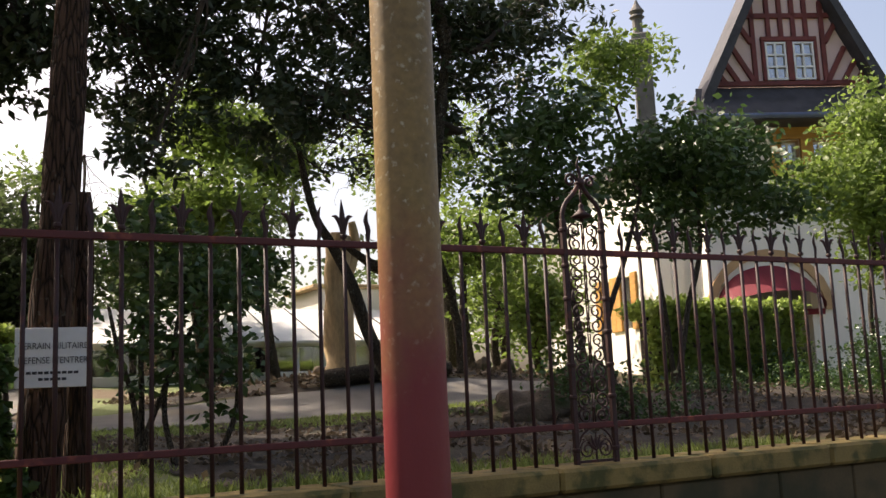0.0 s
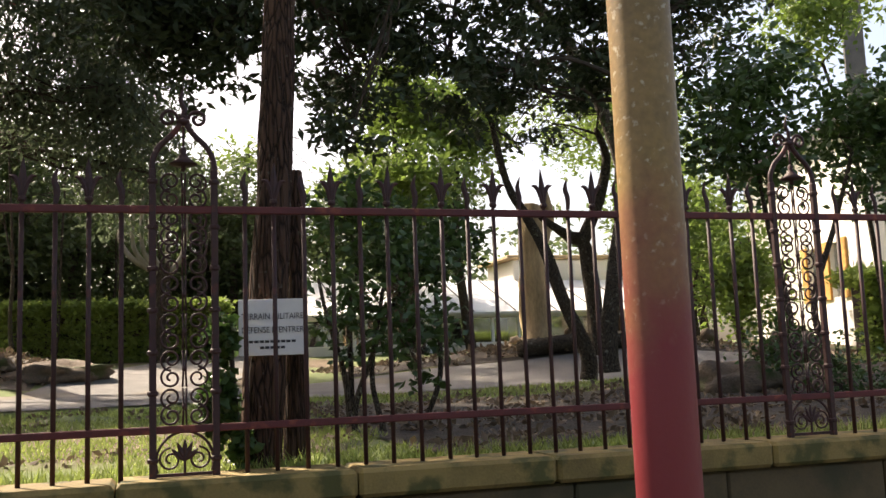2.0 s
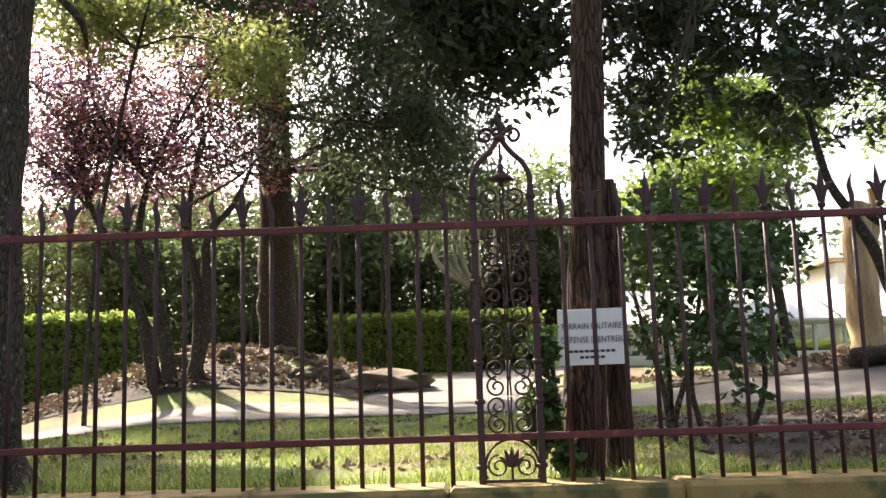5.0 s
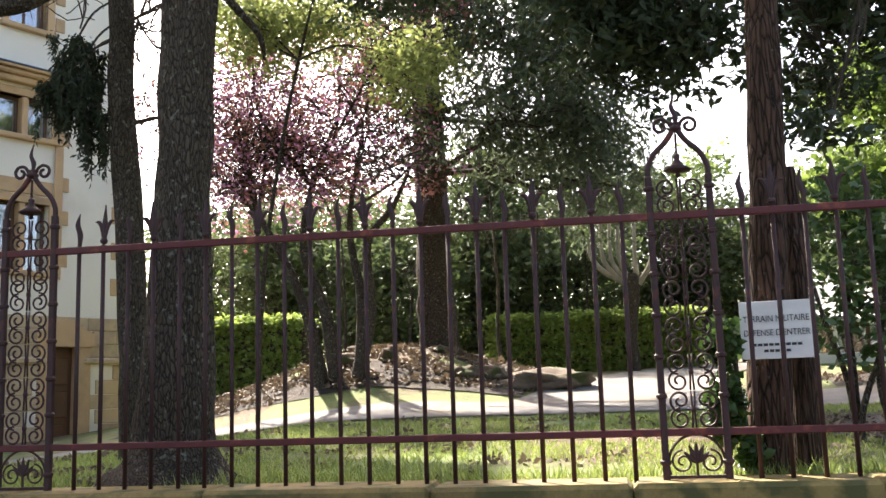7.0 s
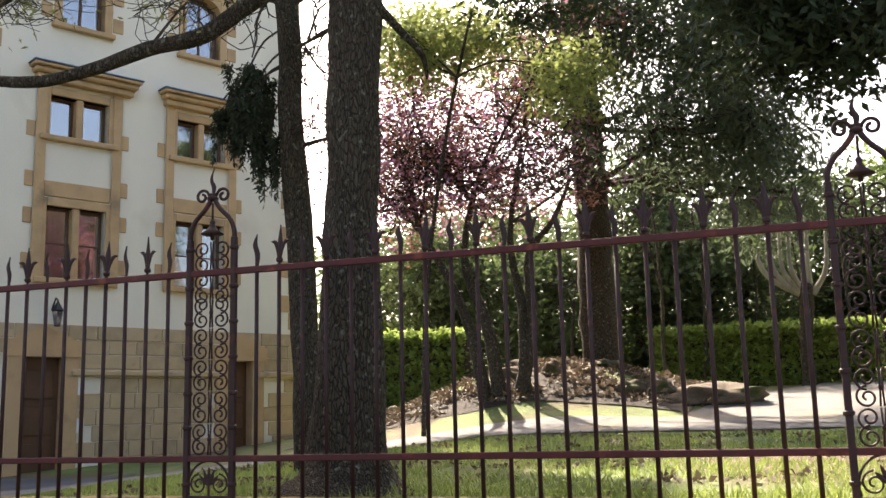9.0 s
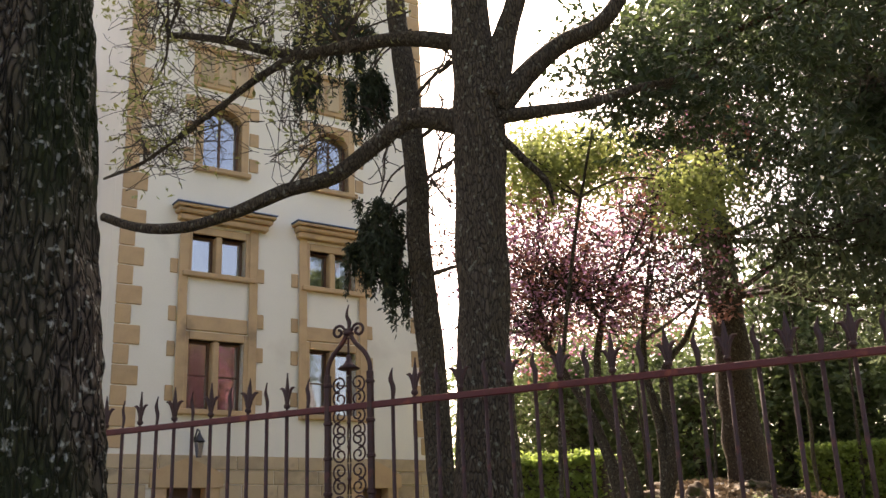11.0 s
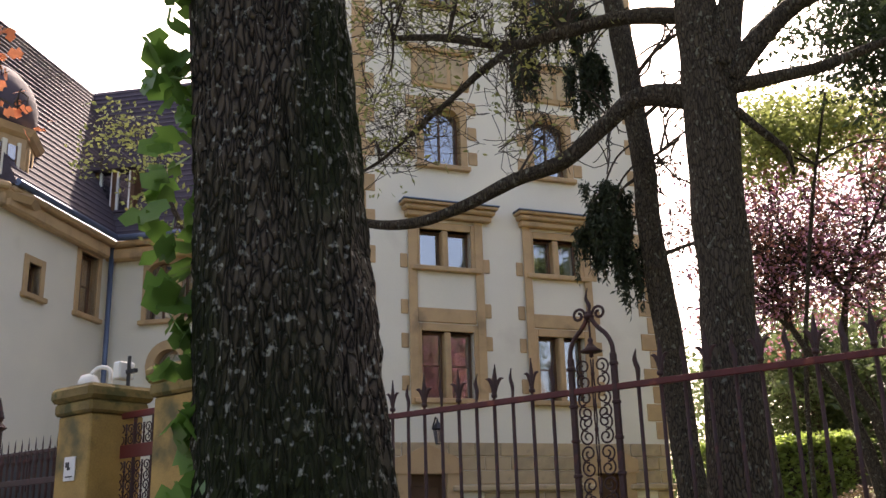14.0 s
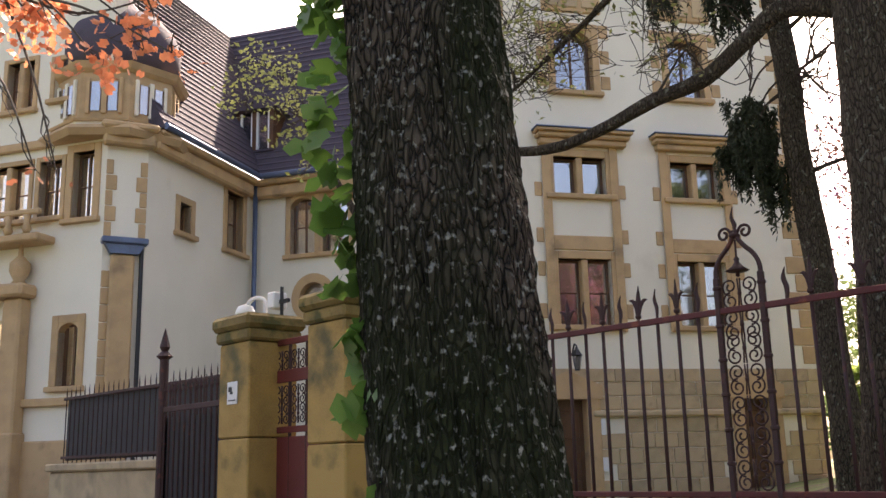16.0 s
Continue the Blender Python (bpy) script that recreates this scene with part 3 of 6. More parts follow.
for a in (-60, -30, 0, 30, 60):
    s, c = math.sin(radians(a)), math.cos(radians(a))
    blade(palm, [(0, 0, 1.18), (s * 0.03, 0, 1.18 + c * 0.04), (s * 0.062, 0, 1.19 + c * 0.078)], [0.004, 0.013, 0.002])
for s in (-1, 1):
    palm.tube([(s * x, y, z) for x, y, z in spiral(0.058, 1.185, 0.05, 0.012, math.pi / 2, -1.5)], 0.005, 6)
palm.tube([(0.118 * math.cos(radians(a)), 0, 1.175 + 0.125 * math.sin(radians(a))) for a in range(-20, 201, 10)], 0.006, 6)
palm.tube([(0, 0, Z_WALL), (0, 0, 1.2)], 0.006, 6)
palm_mesh = palm.mesh("palmette", IRON)
for a in ARCHES:
    ar = part("arch_panel", Build().box(-0.13, 0.13, -0.010, 0.012, Z_WALL + 0.0, Z_WALL + 0.014), IRON, fence, "scrollwork panel with a pointed arch and curled top", at=pose((a + 1) * STEP, 0, 0))
    for s in (-1, 1):
        part("post", post_mesh, IRON, ar, at=pose(s * 0.13, 0, 0))
    for z in (1.405, 1.565, 1.725, 1.885, 2.045, 2.17, 2.335):
        part("scroll", pair_mesh, IRON, ar, at=pose(0, 0, z))
    part("ogee_arch", crown_mesh, IRON, ar)
    part("pendant", pend_mesh, IRON, ar)
    part("palmette", palm_mesh, IRON, ar)

# ---- street pole ----
pole = thing("street_pole", pose(0.42, -3.54, 0), "round steel street pole, cream paint over faded red foot", "pole")
part("shaft", Build().tube([(0, 0, 0.12), (0, 0, 1.5), (0, 0, 3), (0, 0, 6.5)], [0.0305, 0.0305, 0.030, 0.030], 40), POLEMIX, pole, "old cream paint worn to red below", True)
part("base_flange", Build().turned([(0.08, 0.09), (0.08, 0.112), (0.036, 0.12), (0.036, 0.2)], 24), POLERED, pole, "red base flange")


# ---- big house ----
def holed_wall(u0, u1, z0, z1, thick, holes):
    """A wall in x and z with openings right through it; y runs from 0 to thick."""
    us = sorted({u0, u1, *[h[0] for h in holes], *[h[1] for h in holes]})
    zs = sorted({z0, z1, *[h[2] for h in holes], *[h[3] for h in holes]})
    b = Build()

    def solid(i, j):
        if i < 0 or j < 0 or i >= len(us) - 1 or j >= len(zs) - 1:
            return False
        u, z = (us[i] + us[i + 1]) / 2, (zs[j] + zs[j + 1]) / 2
        return not any(h[0] < u < h[1] and h[2] < z < h[3] for h in holes)

    for i in range(len(us) - 1):
        for j in range(len(zs) - 1):
            if not solid(i, j):
                continue
            a, c, d, e = us[i], us[i + 1], zs[j], zs[j + 1]
            b.add([(a, 0, d), (c, 0, d), (c, 0, e), (a, 0, e)], [(0, 1, 2, 3)])
            b.add([(a, thick, d), (c, thick, d), (c, thick, e), (a, thick, e)], [(3, 2, 1, 0)])
            for ok, q in ((solid(i - 1, j), [(a, 0, d), (a, 0, e), (a, thick, e), (a, thick, d)]), (solid(i + 1, j), [(c, 0, d), (c, thick, d), (c, thick, e), (c, 0, e)]), (solid(i, j - 1), [(a, 0, d), (a, thick, d), (c, thick, d), (c, 0, d)]), (solid(i, j + 1), [(a, 0, e), (c, 0, e), (c, thick, e), (a, thick, e)])):
                if not ok:
                    b.add(q, [(0, 1, 2, 3)])
    return b


def window(parent, u0, u1, z0, z1, lights=2, arched=False, stone=SANDSTONE, wood=BROWNW, bars=0, deep=0.16, surround=0.15, curtain=False, name="window", sill=True, label="brown wooden window in a sandstone surround"):
    """A window in the wall plane y = 0, set back by deep."""
    w = part(name, Build().box(u0 - surround, u0, -0.035, deep + 0.06, z0, z1 + surround, 0.012).box(u1, u1 + surround, -0.035, deep + 0.06, z0, z1 + surround, 0.012).box(u0, u1, -0.035, deep + 0.06, z1, z1 + surround, 0.012), stone, parent, label)
    if sill:
        part("sill", Build().box(u0 - surround - 0.04, u1 + surround + 0.04, -0.11, deep + 0.05, z0 - 0.1, z0, 0.015), stone, w)
    mull = 0.13 if lights == 2 else 0
    if mull:
        mid = (u0 + u1) / 2
        part("mullion", Build().box(mid - mull / 2, mid + mull / 2, -0.01, deep + 0.05, z0, z1, 0.02), stone, w)
        spans = [(u0, mid - mull / 2), (mid + mull / 2, u1)]
    else:
        spans = [(u0, u1)]
    if arched:
        n, r = 12, (u1 - u0) / 2
        for s in (-1, 1):
            o = [(u0 + r + s * r, z1), (u0 + r + s * r, z1 - r * 0.75)] + [(u0 + r + s * r * math.cos(i * math.pi / 2 / n), z1 - r * 0.75 + r * 0.72 * math.sin(i * math.pi / 2 / n)) for i in range(1, n + 1)] + [(u0 + r, z1)]
            part("arch_stone", Build().prism(o if s < 0 else o[::-1], -0.02, deep + 0.04), stone, w)
    for a, c in spans:
        t = 0.045
        fr = Build().box(a, a + t, deep, deep + 0.06, z0, z1).box(c - t, c, deep, deep + 0.06, z0, z1).box(a + t, c - t, deep, deep + 0.06, z0, z0 + t).box(a + t, c - t, deep, deep + 0.06, z1 - t, z1)
        for k in range(bars):
            zz = z0 + (z1 - z0) * (k + 1) / (bars + 1)
            fr.box(a + t, c - t, deep + 0.01, deep + 0.05, zz - 0.013, zz + 0.013)
        if lights == 1 or bars > 1:
            fr.box((a + c) / 2 - 0.02, (a + c) / 2 + 0.02, deep + 0.005, deep + 0.055, z0 + t, z1 - t)
        part("casement", fr, wood, w)
        part("pane", Build().box(a + t, c - t, deep + 0.026, deep + 0.034, z0 + t, z1 - t), GLASS, w)
        if curtain:
            part("curtain", Build().box(a, c, deep + 0.15, deep + 0.17, z0, z1), CURTAIN, w)
    return w


def quoins(parent, u, z0, z1, side, h=0.36, long=0.46, short=0.28, y=-0.02, material=SANDSTONE):
    """Corner stones, long and short by turns."""
    z, k = z0, 0
    lm = {}
    for ln in (long, short):
        lm[ln] = Build().box(0, ln * side, y, 0.05, 0.008, h - 0.008, 0.012).mesh("quoin_stone", material) if side > 0 else Build().box(-ln, 0, y, 0.05, 0.008, h - 0.008, 0.012).mesh("quoin_stone", material)
    while z + h <= z1:
        part("quoin_stone", lm[long if k % 2 else short], material, parent, at=pose(u, 0, z))
        z, k = z + h, k + 1


def masonry(parent, u0, u1, z0, z1, h, w, material, name="stone", proud=0.025, skip=(), seed=1, limit=400):
    """Dressed stones in courses, each an object."""
    rnd = random.Random(seed)
    shapes = [Build().box(0.006, ww - 0.006, -proud * k, 0.04, 0.006, h - 0.006, 0.01).mesh(name, material) for ww in (w * 0.75, w, w * 1.3) for k in (0.8, 1.2)]
    z, row = z0, 0
    while z + h <= z1 + 1e-6:
        u = u0 + (w * 0.4 if row % 2 else 0)
        if row % 2:
            part(name, Build().box(u0 + 0.006, u - 0.006, -proud, 0.04, z + 0.006, z + h - 0.006, 0.01), material, parent)
        while u < u1 - 0.05:
            i = rnd.randrange(3)
            ww = (w * 0.75, w, w * 1.3)[i]
            if u + ww > u1:
                part(name, Build().box(u + 0.006, u1 - 0.006, -proud, 0.04, z + 0.006, z + h - 0.006, 0.01), material, parent)
            elif not any(a < u + ww and u < c and d < z + h and z < e for a, c, d, e in skip):
                part(name, shapes[i * 2 + rnd.randrange(2)], material, parent, at=pose(u, 0, z))
            u += ww
        z, row = z + h, row + 1


BASE = 0.55
house = thing("big_house", pose(-12.32, 9.07, 0, 0, 0, 61), "tall cream rendered house with ochre sandstone windows and quoins", "house")
U0, U1, TOP = -1.02, 5.62, 17.0
COLS = ((0.33, 1.40), (2.78, 3.82))
holes = []
for a, c in COLS:
    holes += [(a, c, 4.02, 5.29), (a, c, 6.56, 7.31), (a + 0.14, c - 0.14, 8.68, 9.98), (a + 0.25, c - 0.25, 12.3, 13.3)]
DOORS = ((-0.02, 0.8, BASE, 2.75), (3.88, 4.55, BASE, 2.75))
holes += list(DOORS)
part("front_wall", holed_wall(U0, U1, 0.2, TOP, 0.45, holes), RENDERW, house)
for nm, x0, x1, y0, y1 in (("side_wall", U0, U0 + 0.4, 0.46, 9), ("side_wall", U1 - 0.4, U1, 0.46, 9), ("back_wall", U0, U1, 9, 9.4)):
    part(nm, Build().box(x0, x1, y0, y1, 0.2, TOP), RENDERW, house)
# floors and partitions coloured dark, so the rooms look unlit through the panes
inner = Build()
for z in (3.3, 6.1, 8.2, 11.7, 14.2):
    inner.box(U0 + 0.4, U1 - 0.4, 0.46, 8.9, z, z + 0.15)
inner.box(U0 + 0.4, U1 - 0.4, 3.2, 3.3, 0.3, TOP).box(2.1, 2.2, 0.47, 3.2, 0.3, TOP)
part("inner_walls", inner, ROOM_SHADE, house)
part("roof", Build().prism([(U0 - 0.4, TOP), (U1 + 0.4, TOP), ((U0 + U1) / 2, TOP + 5)], -0.4, 9.8), SLATE, house)
part("eaves_cornice", Build().box(U0 - 0.25, U1 + 0.25, -0.3, 0.3, TOP - 0.35, TOP, 0.05), SANDSTONE, house)
for a, c in COLS:
    window(house, a, c, 4.02, 5.29, bars=1, curtain=False)
    window(house, a, c, 6.56, 7.31)
    window(house, a + 0.14, c - 0.14, 8.68, 9.98, lights=1, arched=True, bars=0)
    window(house, a + 0.25, c - 0.25, 12.3, 13.3, lights=1)
    # pilaster strips tie both lower storeys under one hood
    for u in (a - 0.20, c + 0.12):
        part("pilaster", Build().box(u - 0.05, u + 0.13, -0.06, -0.0355, 3.9, 7.62, 0.012), SANDSTONE, house)
        for zz in (4.15, 4.95, 5.6, 6.5):
            s = -1 if u < a else 1
            x0, x1 = (u - 0.20, u - 0.051) if s < 0 else (u + 0.131, u + 0.28)
            part("toothing_stone", Build().box(x0, x1, -0.02, 0.02, zz, zz + 0.28, 0.012), SANDSTONE, house)
    for k in range(3):
        part("carved_panel", Build().box(a + 0.02 + k * 0.36, a + 0.30 + k * 0.36, -0.075, -0.045, 10.45, 11.05, 0.02), DARKSAND, house)
    part("apron_stone", Build().box(a - 0.07, c + 0.07, -0.03, 0.02, 5.46, 5.74, 0.015), SANDSTONE, house)
    hood = Build().box(a - 0.30, c + 0.42, -0.16, 0.02, 7.52, 7.64, 0.02).box(a - 0.36, c + 0.48, -0.24, 0.02, 7.641, 7.74, 0.03).box(a - 0.40, c + 0.52, -0.30, 0.02, 7.741, 7.80, 0.015)
    part("hood_mould", hood, SANDSTONE, house)
    part("hood_flashing", Build().box(a - 0.42, c + 0.54, -0.32, 0.02, 7.801, 7.83, 0.008), ZINC, house, "dark metal flashing")
    part("lintel_block", Build().box(a - 0.10, c + 0.10, -0.05, 0.02, 10.35, 11.15, 0.03).box(a - 0.25, c + 0.22, -0.10, 0.02, 11.151, 11.28, 0.03), SANDSTONE, house, "carved sandstone block over the arched window")
    for zz in (8.75, 9.3, 9.85):
        for x in (a - 0.24, c + 0.03):
            part("toothing_stone", Build().box(x, x + 0.2, -0.02, 0.02, zz, zz + 0.28, 0.012), SANDSTONE, house)
quoins(house, U0, 3.3, 16.6, 1)
quoins(house, U1, 3.3, 16.6, -1)
masonry(house, U0, U1, 0.35, 2.31, 0.28, 0.62, DARKSAND, skip=DOORS, seed=4)
part("plinth_band", Build().box(0.85, 3.83, -0.10, 0.03, 2.32, 2.44, 0.03).box(4.6, U1 + 0.05, -0.10, 0.03, 2.32, 2.44, 0.03), DARKSAND, house)
masonry(house, U0, U1, 2.45, 3.22, 0.256, 0.7, DARKSAND, skip=DOORS, seed=9)
for a, c, z0, z1 in DOORS:
    d = part("door", Build().box(a + 0.06, c - 0.06, 0.2, 0.26, z0, z1 - 0.1), BROWNW, house, "brown wooden door in a stone doorway")
    for k in range(3):
        part("door_panel", Build().box(a + 0.14, c - 0.14, 0.17, 0.2, z0 + 0.15 + k * 0.62, z0 + 0.65 + k * 0.62, 0.02), BROWNW, d)
    part("door_jamb", Build().box(a - 0.2, a + 0.06, -0.06, 0.3, z0, z1 + 0.1, 0.02), SANDSTONE, d)
    part("door_jamb", Build().box(c - 0.06, c + 0.2, -0.06, 0.3, z0, z1 + 0.1, 0.02), SANDSTONE, d)
    part("door_lintel", Build().prism([(a - 0.25, z1 - 0.1), (c + 0.25, z1 - 0.1), (c + 0.25, z1 + 0.15), ((a + c) / 2, z1 + 0.42), (a - 0.25, z1 + 0.15)], -0.08, 0.3), SANDSTONE, d)
part("plaque", Build().box(0.86, 1.08, -0.05, -0.026, 2.0, 2.3, 0.004), SIGNW, house, "white plaque beside the door")
part("plaque", Build().box(0.86, 1.12, -0.05, -0.026, 1.35, 1.6, 0.004), SIGNW, house, "white plaque beside the door")
lant = thing("wall_lantern", pose(-12.32, 9.07, 0, 0, 0, 61) @ pose(0.5, -0.28, 3.15), "black iron wall lantern over the doorway", "lantern")
part("bracket", Build().tube([(0, 0.27, 0.3), (0, 0.1, 0.5), (0, 0, 0.45)], 0.015, 6), BLACKM, lant)
part("cage", Build().turned([(0.05, 0), (0.09, 0.26), (0.11, 0.28), (0.03, 0.4), (0.01, 0.45)], 6), BLACKM, lant)
part("lamp_glass", Build().turned([(0.056, 0.02), (0.093, 0.25)], 6), GLASS, lant)

# ---- side wing with the corner turret ----
wing = thing("side_wing", pose(-19.11, 7.0, -0.23, 0, 0, 28.7), "cream two-storey wing with slate roof and corner turret", "house")
EAVE = 8.15
# connecting wall along x; side wall comes forward along -y; front wall along -x
CW = [(0.95, 1.55, 6.4, 7.7), (1.75, 2.35, 6.4, 7.7)]
part("link_wall", holed_wall(0.0, 7.0, 0.2, EAVE, 0.4, CW + [(1.2, 1.85, 5.05, 5.75)]), RENDERW, wing)
for u0, u1, z0, z1 in CW:
    window(wing, u0, u1, z0, z1, lights=1, arched=True, surround=0.12, bars=1)
ring = Build()
n = 24
for r0, r1, y0 in ((0.33, 0.52, -0.05),):
    vs, fs = [], []
    for k in range(n):
        a = 2 * math.pi * k / n
        for r, y in ((r0, y0), (r1, y0), (r1, 0.05), (r0, 0.2)):
            vs.append((1.525 + r * math.cos(a), y, 5.4 + r * 1.05 * math.sin(a)))
    for k in range(n):
        for j in range(4):
            fs.append((k * 4 + j, k * 4 + (j + 1) % 4, ((k + 1) % n) * 4 + (j + 1) % 4, ((k + 1) % n) * 4 + j))
    ring.add(vs, fs)
oval = part("oval_window", ring, SANDSTONE, wing, "round stone-framed window")
part("pane", Build().box(1.2, 1.85, 0.15, 0.16, 5.05, 5.75), GLASS, oval)
SIDE = pose(0, 0, 0, 0, 0, 90)
side = part("side_wall", holed_wall(-4.0, 0.0, 0.2, EAVE, 0.4, [(-1.15, -0.47, 6.42, 7.72), (-2.92, -2.52, 6.4, 7.0)]), RENDERW, wing, at=SIDE)
window(side, -1.15, -0.47, 6.42, 7.72, lights=1, bars=1, surround=0.14)
window(side, -2.92, -2.52, 6.4, 7.0, lights=1, surround=0.14)
FW = [(-0.85, -0.42, 3.3, 4.45), (-0.74, -0.27, 6.4, 7.7), (-1.5, -1.0, 6.5, 7.6), (-2.75, -1.75, 6.5, 7.6), (-4.1, -3.1, 6.5, 7.6), (-2.45, -1.8, 8.75, 9.75), (-1.3, -1.0, 8.85, 9.65)]
front = part("street_wall", holed_wall(-9.0, 0.0, 0.2, 12.0, 0.4, FW + [(-3.4, -2.1, 1.0, 4.6)]), RENDERW, wing, at=pose(-0.53, -4.53, 0))
for k, (u0, u1, z0, z1) in enumerate(FW):
    window(front, u0, u1, z0, z1, lights=2 if u1 - u0 > 0.6 else 1, arched=k == 0, bars=0 if k in (0, 6) else 1, surround=0.15 if k < 2 else 0.1)
part("porch_pilaster", Build().box(-1.92, -1.5, -0.3, 0.01, 0.9, 4.95, 0.04).box(-1.97, -1.45, -0.36, 0.01, 0.8, 2.5, 0.03).box(-4.0, -1.38, -0.45, 0.01, 4.951, 5.2, 0.05), SANDSTONE, front, "sandstone porch pilaster and cornice")
part("ball_finial", Build().turned([(0.16, 0), (0.1, 0.08), (0.19, 0.25), (0.19, 0.4), (0.05, 0.55), (0.03, 0.9), (0.01, 1.0)], 12, (-1.65, -0.2, 5.2)), SANDSTONE, front, smooth=True)
part("balcony", Build().box(-4.9, -1.05, -0.5, 0.01, 5.95, 6.1, 0.03).box(-4.9, -1.05, -0.5, -0.4, 6.45, 6.55, 0.02), SANDSTONE, front, "carved sandstone balcony")
for k in range(9):
    part("baluster", Build().turned([(0.05, 0), (0.09, 0.08), (0.05, 0.2), (0.07, 0.35)], 8, (-4.7 + k * 0.42, -0.45, 6.1)), SANDSTONE, front, smooth=True)
part("plinth", Build().box(-9, 0.2, -0.08, 0.01, 0.2, 2.35, 0.03).box(-9, 0.2, -0.12, 0.01, 2.95, 3.1, 0.02), SANDSTONE, front)
part("sandstone_band", Build().box(-9, -1.3, -0.10, 0.01, 7.86, 8.04, 0.03), SANDSTONE, front)
wall2 = Build().box(-9.0, -8.6, -3.6, 6, 0.2, 12).box(-9, 7, 6.1, 6.5, 0.2, EAVE).box(6.6, 7.0, 0.42, 6.1, 0.2, EAVE).box(-8.5, 6.5, 2.5, 2.6, 0.3, EAVE).box(-1.6, -1.5, -3.5, 2.4, 0.3, EAVE)
part("rear_walls", wall2, RENDERW, wing)
# cornice and gutter follow the corner
part("cornice", Build().box(0, 7, -0.22, 0.02, EAVE - 0.4, EAVE - 0.12, 0.04).box(0.001, 7, -0.34, 0.02, EAVE - 0.119, EAVE, 0.04), SANDSTONE, wing)
part("cornice", Build().box(0.005, 0.22, -4.0, -0.35, EAVE - 0.4, EAVE - 0.12, 0.04).box(0.005, 0.34, -4.0, -0.35, EAVE - 0.119, EAVE, 0.04), SANDSTONE, wing)
part("gutter", Build().tube([(0.37, -4, EAVE + 0.05), (0.37, -0.37, EAVE + 0.05), (7, -0.37, EAVE + 0.05)], 0.07, 10), ZINC, wing, "grey zinc gutter")
part("downpipe", Build().tube([(0.16, -0.2, EAVE), (0.16, -0.2, 4.5), (0.16, -0.2, 0.6)], 0.055, 12), ZINC, wing, "grey zinc downpipe", True)
RIDGE = 13.3
part("roof", Build().add([(-1.5, -4, EAVE + 0.02), (0.36, -4, EAVE + 0.02), (0.36, -0.36, EAVE + 0.02), (7, -0.36, EAVE + 0.02), (7, 2.6, RIDGE), (-2.3, 2.6, RIDGE), (-2.3, -4, RIDGE - 0.1), (-5, -4, EAVE)], [(1, 2, 5, 6), (2, 3, 4, 5), (0, 1, 6)]).add([(7, 2.6, RIDGE), (-2.3, 2.6, RIDGE), (-2.3, 6, EAVE), (7, 6, EAVE)], [(0, 1, 2, 3)]), SLATE, wing, "steep purple slate roof")
# slate courses as thin raised rows
rows = Build()
for k in range(30):
    t0 = k / 30
    y0, z0 = -0.36 + t0 * 2.96, EAVE + 0.03 + t0 * (RIDGE - EAVE)
    x_l = 0.36 - t0 * 2.66
    rows.add([(x_l, y0, z0), (7, y0, z0), (7, y0 + 0.14, z0 + 0.145), (x_l - 0.12, y0 + 0.14, z0 + 0.145), (x_l, y0, z0 + 0.03), (7, y0, z0 + 0.03)], [(0, 1, 5, 4), (4, 5, 2, 3)])
    rows.add([(x_l, -4, z0), (x_l, y0, z0), (x_l - 0.12, y0 + 0.14, z0 + 0.145), (x_l - 0.12, -4, z0 + 0.145), (x_l, -4, z0 + 0.03), (x_l, y0, z0 + 0.03)], [(0, 1, 5, 4), (4, 5, 2, 3)])
part("slate_layer", rows, SLATE, wing)
dorm = part("dormer", Build().box(-0.55, 0.45, 0.05, 1.2, 8.95, 9.0).prism([(-0.7, 9.95), (0.6, 9.95), (-0.05, 10.5)], -0.1, 1.8), SLATE, wing, "small dormer with white casements")
part("dormer_post", Build().box(-0.55, -0.45, 0.05, 1.2, 9.0, 9.95).box(0.35, 0.45, 0.05, 1.2, 9.0, 9.95).box(-0.1, 0.0, 0.05, 0.15, 9.0, 9.95), BROWNW, dorm)
part("pane", Build().box(-0.45, 0.35, 0.1, 0.12, 9.0, 9.95), GLASS, dorm)
part("casement", Build().box(-0.42, -0.38, 0.06, 0.1, 9.02, 9.93).box(-0.14, -0.1, 0.06, 0.1, 9.02, 9.93).box(0.0, 0.04, 0.06, 0.1, 9.02, 9.93).box(0.3, 0.34, 0.06, 0.1, 9.02, 9.93), WHITEP, dorm)

# canted corner with a turret above
CANT = pose(-0.53, -4.53, 0, 0, 0, 45)
CL = 0.75
turret = part("canted_corner", Build().box(0, CL, 0, 0.35, 0.2, EAVE - 0.02), RENDERW, wing, "canted corner under an eight-sided domed turret", at=CANT)
for u, s in ((0, 1), (CL, -1)):
    quoins(turret, u, 6.0, EAVE - 0.45, s, 0.3, 0.2, 0.13)
quoins(turret, 0, 0.9, 5.4, 1, 0.32, 0.22, 0.15)
part("lead_console", Build().box(-0.04, CL + 0.04, -0.22, 0.01, 5.86, 5.98, 0.02).prism([(0.02, 5.858), (CL - 0.02, 5.858), (CL - 0.12, 5.68), (0.12, 5.68)], -0.16, 0.01), ZINC, turret, "blue-grey lead-covered console")
part("console_pier", Build().box(0.14, CL - 0.18, -0.12, 0.01, 0.5, 5.679, 0.04), SANDSTONE, turret)
part("rainwater_pipe", Build().tube([(CL - 0.06, -0.06, 5.85), (CL - 0.06, -0.06, 0.6)], 0.04, 10), BLACKM, turret)
